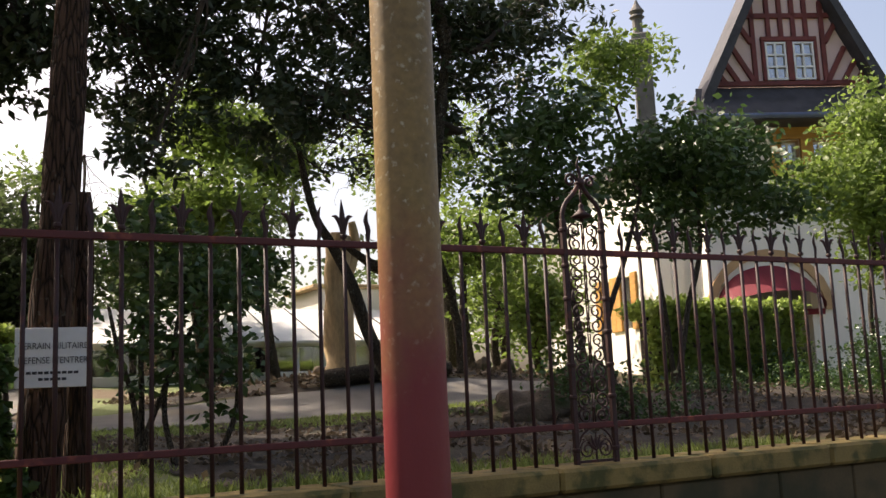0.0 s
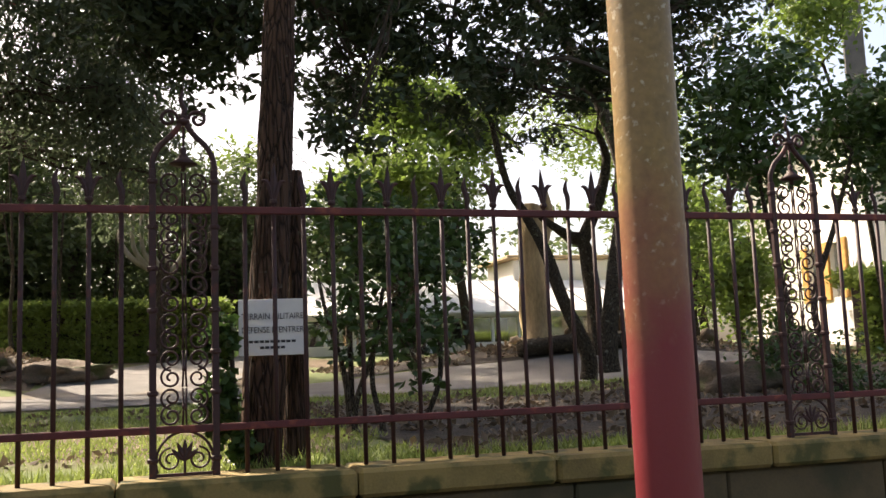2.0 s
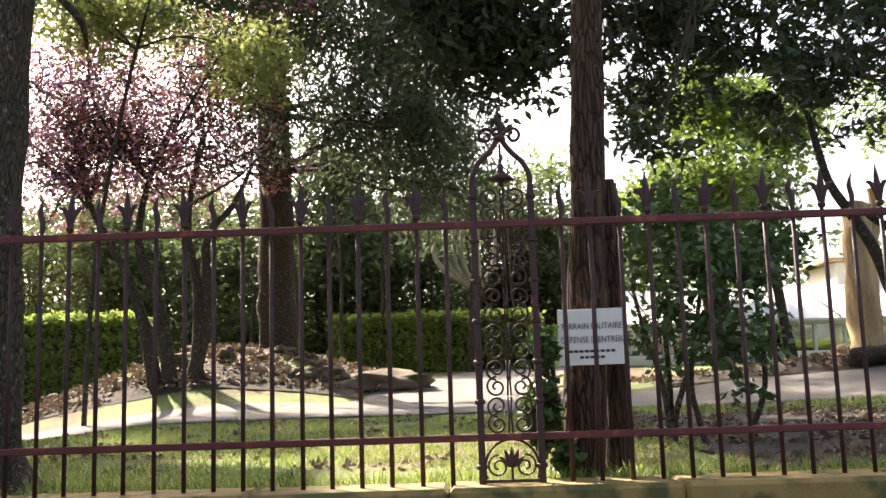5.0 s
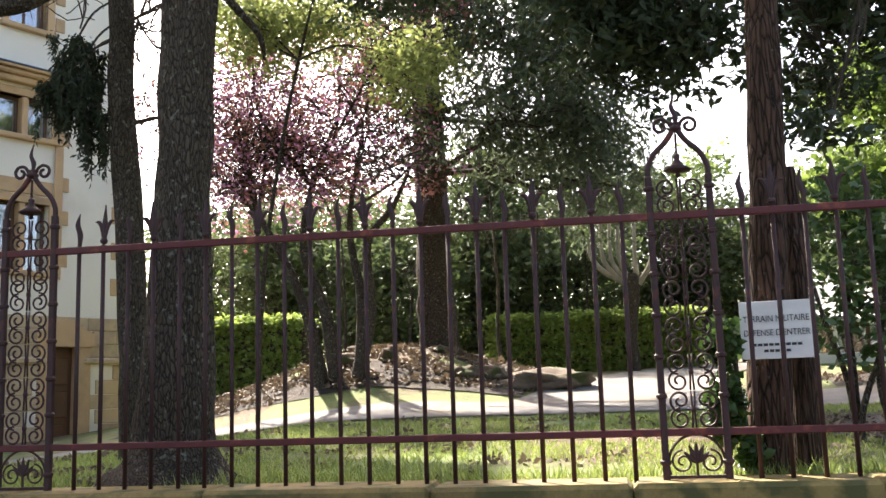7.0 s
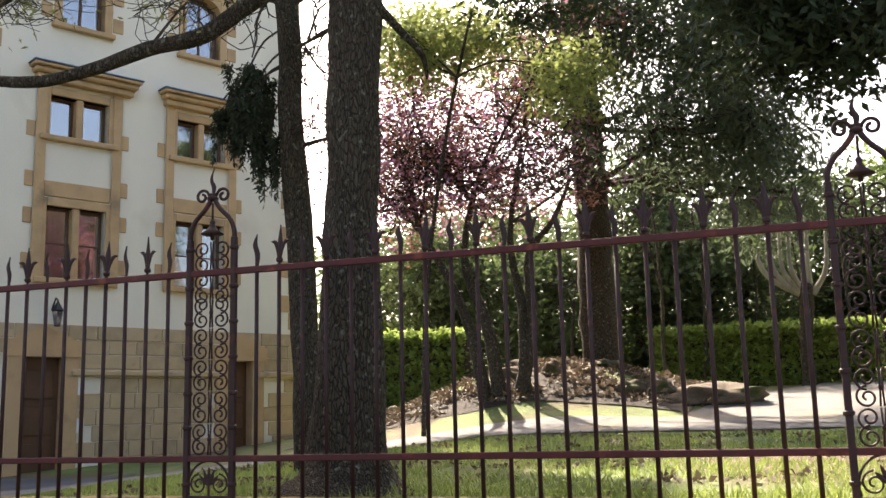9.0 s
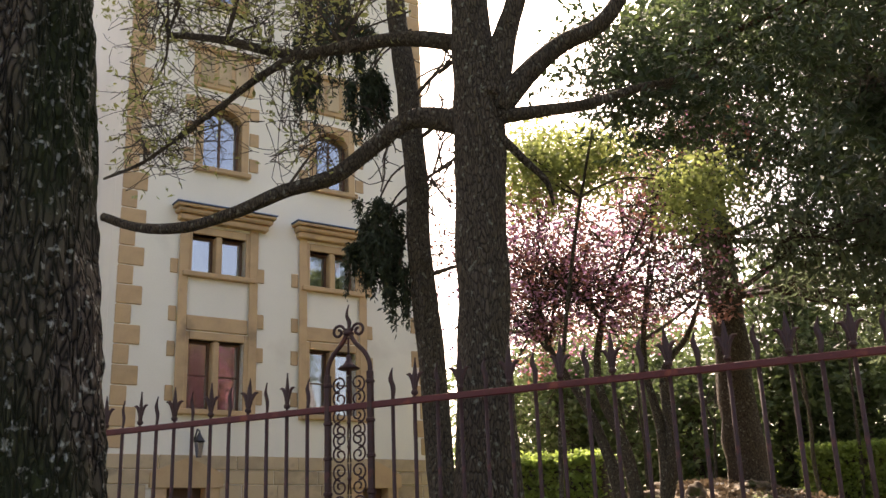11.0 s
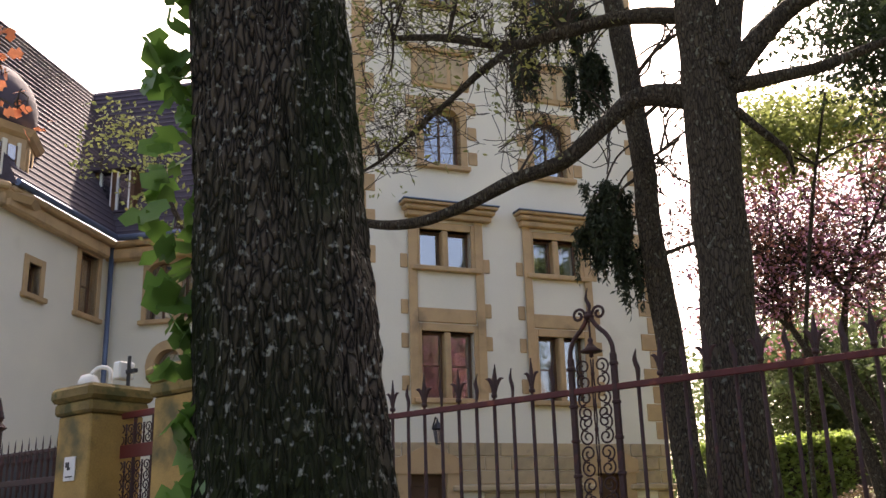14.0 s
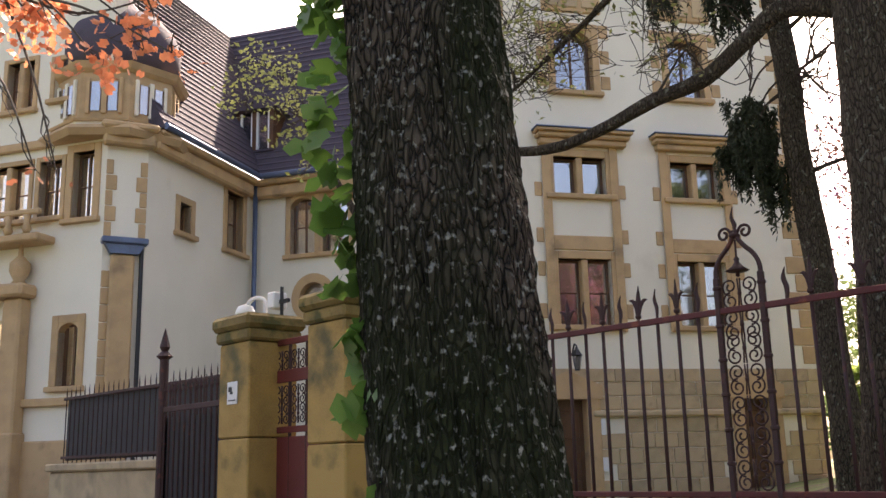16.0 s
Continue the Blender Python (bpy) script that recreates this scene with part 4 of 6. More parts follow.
part("corner_cornice", Build().box(-0.1, CL + 0.1, -0.22, 0.02, EAVE - 0.4, EAVE - 0.12, 0.04).box(-0.15, CL + 0.15, -0.34, 0.02, EAVE - 0.119, EAVE + 0.02, 0.04), SANDSTONE, turret)
DRUM = EAVE - 0.15
TC = (-1.05, -3.55, 0)
up = part("turret_parapet", Build().turned([(1.3, DRUM + 0.03), (1.3, DRUM + 0.2)], 8, TC), RENDERW, wing, "eight-sided turret with a domed slate cap", at=pose(0, 0, 0))
part("parapet_cornice", Build().turned([(1.42, DRUM - 0.1), (1.5, DRUM + 0.02), (1.45, DRUM + 0.1), (1.31, DRUM + 0.12)], 8, TC), SANDSTONE, up)
part("parapet_rail", Build().turned([(1.34, DRUM + 0.2), (1.36, DRUM + 0.25), (1.2, DRUM + 0.30)], 8, TC), SANDSTONE, up)
part("upper_drum", Build().turned([(1.2, DRUM + 0.30), (1.2, DRUM + 1.22)], 8, TC), SANDSTONE, up)
part("drum_cornice", Build().turned([(1.22, DRUM + 1.22), (1.3, DRUM + 1.28), (1.36, DRUM + 1.4), (1.2, DRUM + 1.46)], 8, TC), SANDSTONE, up)
part("dome", Build().turned([(1.05, DRUM + 1.461), (1.15, DRUM + 1.7), (1.16, DRUM + 2.05), (1.05, DRUM + 2.4), (0.8, DRUM + 2.7), (0.4, DRUM + 2.9), (0.08, DRUM + 3.3), (0.03, DRUM + 3.9)], 24, TC), SLATE, up, "domed slate cap", True)
for k in range(8):
    m = pose(TC[0], TC[1], 0, 0, 0, k * 45 + 22.5 + 90) @ pose(0, -1.2 * math.cos(math.pi / 8), 0)
    tw = part("turret_window", Build().box(-0.34, -0.27, -0.05, 0.03, DRUM + 0.38, DRUM + 1.1, 0.01).box(0.27, 0.34, -0.05, 0.03, DRUM + 0.38, DRUM + 1.1, 0.01).box(-0.05, 0.05, -0.05, 0.03, DRUM + 0.38, DRUM + 1.1, 0.01), RENDERW if k % 2 else SANDSTONE, up, at=m)
    for s in (-1, 1):
        part("pane", Build().box(s * 0.16 - 0.105, s * 0.16 + 0.105, -0.03, -0.006, DRUM + 0.44, DRUM + 1.02), GLASS, tw)
        part("sash", Build().box(s * 0.16 - 0.11, s * 0.16 - 0.085, -0.04, -0.031, DRUM + 0.44, DRUM + 1.02).box(s * 0.16 + 0.085, s * 0.16 + 0.11, -0.04, -0.031, DRUM + 0.44, DRUM + 1.02), BROWNW, tw)

# ---- gate, pillars ----
def pillar(x, y, top, label, card=False):
    p = thing("gate_pillar", pose(x, y, 0), label, "pillar", "gate pillars")
    z0 = ground_z(x, -0.4) - 0.1
    zs = [z0, z0 + 0.75, z0 + 1.5, top - 0.22]
    for a, c in zip(zs, zs[1:]):
        part("shaft_stone", Build().box(-0.23, 0.23, -0.23, 0.23, a + 0.004, c - 0.004, 0.012), WALLSTONE, p)
    part("cap", Build().box(-0.26, 0.26, -0.26, 0.26, top - 0.219, top - 0.12, 0.02).box(-0.29, 0.29, -0.29, 0.29, top - 0.119, top, 0.03), COPING, p, "dark weathered cap stone")
    if card:
        c = tagged(part("notice_card", Build().box(x - 0.08, x + 0.07, y - 0.242, y - 0.2315, 2.02, 2.20, 0.002), SIGNW), "small white camera notice on the pillar", "notice")
        part("camera_pictogram", Build().box(x - 0.055, x - 0.005, y - 0.246, y - 0.2425, 2.12, 2.16, 0.001).box(x - 0.03, x + 0.01, y - 0.246, y - 0.2425, 2.10, 2.12), INK, c)
        part("print_line", Build().box(x - 0.05, x + 0.05, y - 0.246, y - 0.2425, 2.045, 2.055), INK, c)
    return p


pillar(-7.36, -0.17, 2.74, "square yellow sandstone gate pillar with a notice card", True)
pillar(-6.10, -0.17, 2.76, "square yellow sandstone gate pillar beside the fence")
door = thing("pedestrian_gate", pose(-6.73, -0.12, 0), "red iron pedestrian gate with scrollwork above sheet metal", "gate")
part("lower_sheet", Build().box(-0.48, 0.48, -0.012, 0.012, 0.45, 1.75, 0.004), DOORRED, door)
for x in (-0.47, -0.235, 0.0, 0.235, 0.47):
    part("upright", Build().tube([(x, 0, 0.4), (x, 0, 2.5)], 0.014, 8), IRON, door)
for z in (1.78, 2.18, 2.48):
    part("cross_rail", Build().box(-0.49, 0.49, -0.015, 0.015, z, z + 0.05 + (0.05 if z == 2.18 else 0), 0.004), DOORRED, door)
for x in (-0.35, -0.12, 0.12, 0.35):
    for z in (1.93, 2.08, 2.36):
        part("scroll", pair_mesh, IRON, door, at=pose(x, 0, z))
gate = thing("carriage_gate", pose(-8.4, -0.17, 0), "dark red iron carriage gate leaf with spear tops", "gate")
for z in (0.62, 2.05):
    part("cross_rail", Build().box(-0.6, 0.79, -0.015, 0.015, z, z + 0.05, 0.004), IRON, gate)
for k in range(15):
    x = -0.57 + k * 0.095
    rod = part("upright", Build().tube([(x, 0, 0.5), (x, 0, 2.22)], 0.011, 7), IRON, gate)
    part("spear_tip", Build().turned([(0.011, 0), (0.02, 0.03), (0.002, 0.13)], 7, (x, 0, 2.22)), IRON, rod)
post = part("gate_post", Build().tube([(-0.62, 0, 0.4), (-0.62, 0, 2.55)], 0.045, 10).turned([(0.045, 0), (0.08, 0.03), (0.03, 0.08), (0.05, 0.12), (0.004, 0.3)], 10, (-0.62, 0, 2.55)), IRON, gate, "iron gate post with pointed top")
part("backing_sheet", Build().box(-0.6, 0.79, 0.03, 0.04, 0.5, 2.0), SHEET, gate, "dark sheet behind the bars")
screen = thing("screened_railing", pose(-12.4, 1.0, 0, 0, 0, 2), "low iron railing backed with dark sheet on a stone base", "railing")
part("stone_base", Build().box(-1.75, 2.6, -0.15, 0.2, 0.2, 1.55, 0.02), DARKSAND, screen)
part("base_coping", Build().box(-1.8, 2.65, -0.2, 0.25, 1.551, 1.66, 0.02), DARKSAND, screen)
part("sheet", Build().box(-1.65, 2.6, 0.02, 0.03, 1.7, 2.55), SHEET, screen, "dark screen sheet")
for z in (1.72, 2.52):
    part("rail", Build().box(-1.7, 2.6, -0.03, 0.0, z, z + 0.04, 0.004), IRON, screen)
for k in range(15, 46):
    part("spike", Build().tube([(-3.7 + k * 0.138, -0.015, 1.66), (-3.7 + k * 0.138, -0.015, 2.62), (-3.7 + k * 0.138, -0.015, 2.7)], [0.008, 0.008, 0.001], 5), IRON, screen)
cam1 = thing("dome_camera", pose(-7.36, -0.2, 2.74), "white dome security camera on a bracket", "camera")
part("bracket", Build().tube(smooth_path([(0.05, 0.05, 0.0), (0.05, 0.05, 0.14), (-0.02, 0.0, 0.17), (-0.1, -0.02, 0.13)], 4), 0.018, 8), WHITEP, cam1, smooth=True)
part("dome", Build().turned([(0.005, 0.13), (0.06, 0.11), (0.085, 0.06), (0.085, 0.03), (0.06, 0.005), (0.01, -0.0)], 16, (-0.12, -0.03, 0.0)), WHITEP, cam1, smooth=True)
cam2 = thing("box_camera", pose(-7.19, -0.1, 2.74), "pale box camera on a small black post", "camera")
part("post", Build().tube([(0.06, 0, 0), (0.06, 0, 0.24)], 0.015, 8).box(0.02, 0.16, -0.015, 0.015, 0.10, 0.13), BLACKM, cam2)
part("housing", Build().box(-0.06, 0.04, -0.07, 0.07, 0.06, 0.2, 0.012), WHITEP, cam2)

# ---- half-timbered house beyond the garden ----
villa = thing("half_timbered_house", pose(15.58, 10.24, -0.12, 0, 0, -23), "white house with a pink half-timbered gable", "house")
EV = 6.95
part("front_wall", holed_wall(-1.3, 3.0, 1.0, EV, 0.4, [(0.45, 0.85, 6.15, 6.6), (1.15, 1.55, 6.15, 6.6), (-1.1, 0.8, 1.0, 3.6)]), WHITEW, villa)
for nm, x0, x1, y0, y1 in (("side_wall", -1.3, -0.95, 0.41, 7), ("side_wall", 2.65, 3.0, 0.41, 7), ("rear_wall", -1.3, 3.0, 7.0, 7.4), ("inner_wall", -0.9, 2.6, 2.0, 2.1)):
    part(nm, Build().box(x0, x1, y0, y1, 1.0, EV), WHITEW, villa)
part("wooden_panel", Build().box(0.2, 1.9, -0.08, -0.002, 5.85, 6.13).box(0.2, 1.9, -0.08, -0.002, 6.62, 6.87).box(0.2, 0.43, -0.08, -0.002, 6.131, 6.619).box(0.87, 1.13, -0.08, -0.002, 6.131, 6.619).box(1.57, 1.9, -0.08, -0.002, 6.131, 6.619), OCHREW, villa, "ochre boarded window panel")
for a in (0.47, 1.17):
    window(villa, a, a + 0.36, 6.17, 6.58, lights=1, wood=WHITEP, surround=0.02, sill=False, deep=0.1)
part("skirt_roof", Build().add([(-1.6, -0.75, EV), (3.3, -0.75, EV), (2.95, 0.1, EV + 0.85), (-1.25, 0.1, EV + 0.85), (-1.6, -0.75, EV - 0.08), (3.3, -0.75, EV - 0.08), (2.95, 0.1, EV - 0.08), (-1.25, 0.1, EV - 0.08)], [(0, 1, 2, 3), (4, 5, 1, 0), (7, 6, 5, 4), (4, 0, 3, 7), (1, 5, 6, 2)]), GREYSLATE, villa, "dark slate skirt roof")
part("eaves_gutter", Build().tube([(-1.6, -0.8, EV - 0.02), (3.3, -0.8, EV - 0.02)], 0.06, 8), ZINC, villa)
GB, GT, GC = EV + 0.86, EV + 4.34, 0.85
part("gable_wall", Build().prism([(GC - 1.82, GB), (GC + 1.82, GB), (GC, GT)], 0.05, 0.3), PINKW, villa, "pink plastered gable infill")


def beam(u0, z0, u1, z1, w=0.11):
    d = Vector((u1 - u0, 0, z1 - z0))
    m = Matrix.Translation((u0, 0, z0)) @ Matrix.Rotation(math.atan2(d.x, d.z), 4, "Y")
    part("timber", Build().box(-w / 2, w / 2, -0.02, 0.052, 0, d.length, 0.01, m), TIMBER, villa)


def gable_z(u):
    return GB + (GT - GB) * (1 - abs(u - GC) / 1.82)


beam(GC - 1.8, GB + 0.05, GC + 1.8, GB + 0.05)
beam(GC - 0.98, GB + 1.56, GC + 0.98, GB + 1.56)
beam(GC - 0.62, GB + 1.03, GC + 0.62, GB + 1.03)
for u in (-0.78, -0.42, -0.14, 0.14, 0.42, 0.78):
    low = GB if abs(u) > 0.7 else GB + 1.02
    beam(GC + u, low, GC + u, gable_z(GC + u) - 0.1, 0.1)
for s in (-1, 1):
    beam(GC + s * 0.8, GB + 0.05, GC + s * 1.25, GB + 0.85)
    beam(GC + s * 1.15, GB + 0.05, GC + s * 1.5, GB + 0.62)
    beam(GC + s * 0.82, GB + 0.95, GC + s * 1.1, GB + 1.4)
    beam(GC + s * 1.45, GB + 0.05, GC + s * 1.68, GB + 0.4)
part("window_frame", Build().box(GC - 0.62, GC + 0.62, -0.05, 0.04, GB + 0.98, GB + 1.08, 0.01).box(GC - 0.07, GC + 0.07, -0.05, 0.04, GB + 0.1, GB + 0.979, 0.01).box(GC - 0.62, GC - 0.55, -0.05, 0.04, GB + 0.1, GB + 0.979, 0.01).box(GC + 0.55, GC + 0.62, -0.05, 0.04, GB + 0.1, GB + 0.979, 0.01), TIMBER, villa)
for a in (GC - 0.54, GC + 0.08):
    sash = Build()
    sash = holed_wall(a, a + 0.46, GB + 0.12, GB + 0.96, 0.05, [(a + 0.04 + 0.2 * i, a + 0.2 + 0.22 * i, GB + 0.16 + 0.265 * k, GB + 0.39 + 0.265 * k) for i in (0, 1) for k in (0, 1, 2)])
    sash.v = [(x, y - 0.03, z) for x, y, z in sash.v]
    cs = part("gable_window", sash, WHITEP, villa, "white four-light casement")
    part("pane", Build().box(a, a + 0.46, 0.022, 0.03, GB + 0.12, GB + 0.96), GLASS, cs)
for s in (-1, 1):
    part("roof_slope", Build().prism([(GC + s * 2.2, GB - 0.5), (GC + s * 1.97, GB - 0.5), (GC, GT - 0.02), (GC, GT + 0.3)] if s < 0 else [(GC, GT + 0.3), (GC, GT - 0.02), (GC + 1.97, GB - 0.5), (GC + 2.2, GB - 0.5)], -0.35, 0.55), GREYSLATE, villa)
part("flat_roof", Build().box(-1.3, 3.0, 0.42, 7.4, EV + 0.001, EV + 0.12, 0.02), GREYSLATE, villa)
awn = part("awning", Build().add([(-0.1 + 1.15 * math.cos(math.pi * k / 14), -0.05 - (0.8 if j else 0) * math.sin(math.pi * k / 14), 3.0 + (0.95 if not j else 0.35) * math.sin(math.pi * k / 14)) for k in range(15) for j in (0, 1)], [(k * 2, k * 2 + 1, k * 2 + 3, k * 2 + 2) for k in range(14)]).add([(-1.25, -0.06, 2.9), (1.05, -0.06, 2.9), (1.05, -0.09, 3.02), (-1.25, -0.09, 3.02)], [(0, 1, 2, 3)]), AWNING, villa, "dark red round canvas awning")
n = 12
arc = Build()
for r0, r1 in ((1.18, 1.36),):
    arc.add([(-0.08 + r * math.cos(math.pi * k / n), y, 3.0 + r * 0.95 * math.sin(math.pi * k / n)) for k in range(n + 1) for r, y in ((r0, -0.06), (r1, -0.06), (r1, 0.02), (r0, 0.02))], [(k * 4 + j, k * 4 + (j + 1) % 4, k * 4 + 4 + (j + 1) % 4, k * 4 + 4 + j) for k in range(n) for j in range(4)])
part("arch_surround", arc, SANDSTONE, villa)
annex = thing("white_annex", pose(14.05, 11.95, 0, 0, 0, 255), "sunlit white house wing with ochre shutters", "house")
part("wall", holed_wall(-7.2, 0, 1.0, 6.3, 0.3, [(-3.2, -2.6, 2.8, 4.0), (-2.0, -1.4, 2.8, 4.0)]), WHITEW, annex)
part("end_wall", Build().box(-7.2, -6.9, 0.31, 1.5, 1, 6.3), WHITEW, annex)
part("rear_wall", Build().box(-7.2, 0, 1.5, 1.8, 1, 6.3), WHITEW, annex)
part("end_wall", Build().box(-0.3, 0, 0.31, 1.5, 1, 6.3), WHITEW, annex)
for u in (-3.2, -2.0):
    for x in (u - 0.3, u + 0.6):
        part("shutter", Build().box(x, x + 0.3, -0.06, -0.003, 2.75, 4.05, 0.01), OCHREW, annex, "ochre wooden shutter")
    part("pane", Build().box(u, u + 0.6, 0.1, 0.11, 2.8, 4.0), GLASS, annex)
part("roof", Build().prism([(-7.5, 6.301), (0.2, 6.301), (0.2, 6.4), (0.2, 6.6), (-7.5, 6.6), (-7.5, 6.4)], -0.3, 2.0), SLATE, annex)
chim = thing("chimney_stack", pose(13.75, 11.6, -0.85, 0, 0, -42), "grey chimney stack with a tall pot", "chimney")
part("shaft", Build().box(-0.2, 0.2, -0.2, 0.2, 7.1, 9.9, 0.03).box(-0.25, 0.25, -0.25, 0.25, 9.6, 9.75, 0.02), GREYSTONE, chim)
part("pot", Build().turned([(0.11, 0), (0.11, 0.35), (0.17, 0.4), (0.12, 0.46), (0.17, 0.53), (0.06, 0.7), (0.02, 0.8)], 12, (-0.05, 0, 9.9)), GREYSTONE, chim)

# ---- greenhouse ----
gh = thing("greenhouse", pose(2.9, 15.6, 0), "long low white greenhouse with glazed front", "greenhouse")
part("base_wall", Build().box(0, 8.6, 0, 0.2, 1.5, 2.1, 0.02).box(0, 0.2, 0.21, 3, 1.5, 2.1).box(8.4, 8.6, 0.21, 3, 1.5, 2.1), WHITEW, gh)
part("back_wall", Build().box(0, 8.6, 2.9, 3.1, 1.5, 3.5, 0.02), ROOM_SHADE, gh)
for k in range(15):
    part("glazing_bar", Build().box(k * 0.608, k * 0.608 + 0.07, 0.05, 0.12, 2.1, 2.62, 0.008), WHITEP if k % 3 else BROWNW, gh)
part("head_rail", Build().box(0, 8.6, 0.03, 0.15, 2.621, 2.72, 0.01), WHITEP, gh)
for k in range(14):
    part("pane", Build().box(k * 0.608 + 0.07, k * 0.608 + 0.608, 0.08, 0.09, 2.1, 2.62), GLASS, gh)
part("glazed_roof", Build().add([(-0.1, -0.15, 2.74), (8.7, -0.15, 2.74), (8.7, 2.2, 3.62), (-0.1, 2.2, 3.62), (-0.1, -0.15, 2.69), (8.7, -0.15, 2.69), (8.7, 2.2, 3.57), (-0.1, 2.2, 3.57)], [(0, 1, 2, 3), (7, 6, 5, 4), (4, 5, 1, 0), (1, 5, 6, 2), (4, 0, 3, 7), (3, 2, 6, 7)]), WHITEP, gh, "whitewashed glazed roof")
for k in range(10):
    part("roof_bar", Build().tube([(k * 0.95, -0.15, 2.76), (k * 0.95, 2.2, 3.64)], 0.016, 5), BLACKM, gh)
part("back_shed", Build().box(5.7, 8.9, 2.3, 4.2, 1.5, 4.15, 0.03), WHITEW, gh, "pale rendered shed behind")
part("shed_roof", Build().box(5.5, 9.1, 2.2, 4.4, 4.151, 4.25, 0.02), PALEBARK, gh)


# ---- trees and shrubs ----
def trunk_part(b_pts, radii, material, parent, name="trunk", n=14, wob=0.18, steps=6, label=""):
    pts = smooth_path(b_pts, steps)
    rr = [float(np.interp(i / (len(pts) - 1), np.linspace(0, 1, len(radii)), radii)) for i in range(len(pts))]
    return part(name, Build().tube(pts, rr, n, wob, b_pts[0][0]), material, parent, label, True)


def flared(b_pts, drop=0.3):
    p = b_pts[0]
    return [(p[0], p[1], p[2] - drop)] + list(b_pts)


# conifer that carries the sign
SIGN_TRUNK = [(0.50, 0.40, 1.09), (0.52, 0.40, 1.64), (0.57, 0.42, 2.31), (0.61, 0.46, 3.07), (0.64, 0.50, 3.56), (0.69, 0.50, 4.38)]
YEW = [(2.5, 6.2, 5.8, 0.8, 0.58), (3.1, 5.8, 5.0, 0.56, 0.49), (4.0, 6.2, 5.9, 0.83, 0.6), (4.0, 6.0, 4.7, 0.65, 0.43), (5.1, 6.2, 5.7, 0.86, 0.7), (5.7, 6.4, 5.0, 0.64, 0.4), (6.2, 6.0, 5.8, 0.72, 0.64), (1.9, 5.0, 3.8, 0.36, 0.21), (3.6, 5.5, 4.6, 0.61, 0.54), (6.5, 6.0, 6.1, 0.73, 0.65), (7.3, 6.0, 6.6, 0.51, 0.43), (2.6, 6.6, 7.0, 0.94, 0.55), (4.6, 6.6, 7.2, 1.08, 0.58)]
YEWL = [(0.4, 6.0, 5.7, 0.63, 0.42), (-0.3, 6.2, 5.5, 0.56, 0.42), (0.9, 5.5, 5.0, 0.26, 0.29), (0.1, 6.0, 6.3, 0.78, 0.43), (-0.2, 5.2, 5.5, 0.58, 0.45), (-0.4, 5.2, 7.0, 0.9, 0.41), (0.8, 5.5, 5.1, 0.59, 0.39), (0.0, 6.0, 5.1, 0.54, 0.48), (0.6, 6.0, 5.2, 0.55, 0.55), (2.2, 6.0, 5.5, 0.7, 0.49), (2.2, 6.0, 4.7, 0.62, 0.41)]
t = thing("conifer_tree", pose(0, 0, 0), "tall dark conifer close behind the fence with twin trunks", "tree")
trunk_part(flared(SIGN_TRUNK) + [(0.75, 0.6, 6.0)], [0.12, 0.1, 0.09, 0.08, 0.075, 0.06], REDBARK, t, n=20)
trunk_part(flared([(0.68, 0.55, 1.07), (0.69, 0.55, 1.64), (0.71, 0.60, 2.35), (0.70, 0.60, 2.56)]), [0.08, 0.065, 0.05, 0.04], REDBARK, t, n=16)
part("branchwork", twigs(Build(), [(1.0, 0.9, 4.6, 0.5, 0.4), (0.3, 0.9, 5.2, 0.5, 0.4), (1.0, 1.0, 5.8, 0.6, 0.5)], [(0.69, 0.5, 4.4), (0.72, 0.55, 5.2)], 60, 0.02, 2), TWIG, t)
part("crown", leaf_mesh("crown", [(1.0, 0.9, 5.2, 0.7, 0.5), (0.3, 1.0, 5.6, 0.7, 0.5), (0.8, 0.8, 6.4, 0.9, 0.7)], 7000, 0.09, YEWLEAF, 0.42, 0.4, 0.5, clusters=300, spread=0.075), YEWLEAF, t)

trunk_part([(0.73, 0.6, 5.6), (0.7, 1.8, 6.6), (0.3, 3.6, 7.2), (-0.2, 5.4, 7.0)], [0.06, 0.05, 0.045, 0.03], REDBARK, t, "bough", 9)
trunk_part([(0.73, 0.6, 5.8), (1.4, 2.2, 6.8), (2.4, 4.2, 7.2), (3.3, 6.0, 7.0)], [0.06, 0.05, 0.045, 0.03], REDBARK, t, "bough", 9)
part("branchwork", twigs(Build(), YEW, [(2.4, 4.2, 7.2), (3.3, 6.0, 7.0), (5.7, 5.6, 4.6), (5.9, 5.5, 5.6)], 420, 0.035, 2), TWIG, t)
part("branchwork", twigs(Build(), YEWL, [(0.3, 3.6, 7.2), (-0.2, 5.4, 7.0), (0.6, 2.6, 6.9)], 420, 0.035, 3), TWIG, t)
part("crown", leaf_mesh("crown", YEW, 20000, 0.125, YEWLEAF, 0.42, 0.45, 0.5, clusters=560, spread=0.10, grow=1.32), YEWLEAF, t)
part("crown", leaf_mesh("crown", YEWL, 17000, 0.125, YEWLEAF, 0.40, 0.5, 0.5, clusters=520, spread=0.10, grow=1.32), YEWLEAF, t)

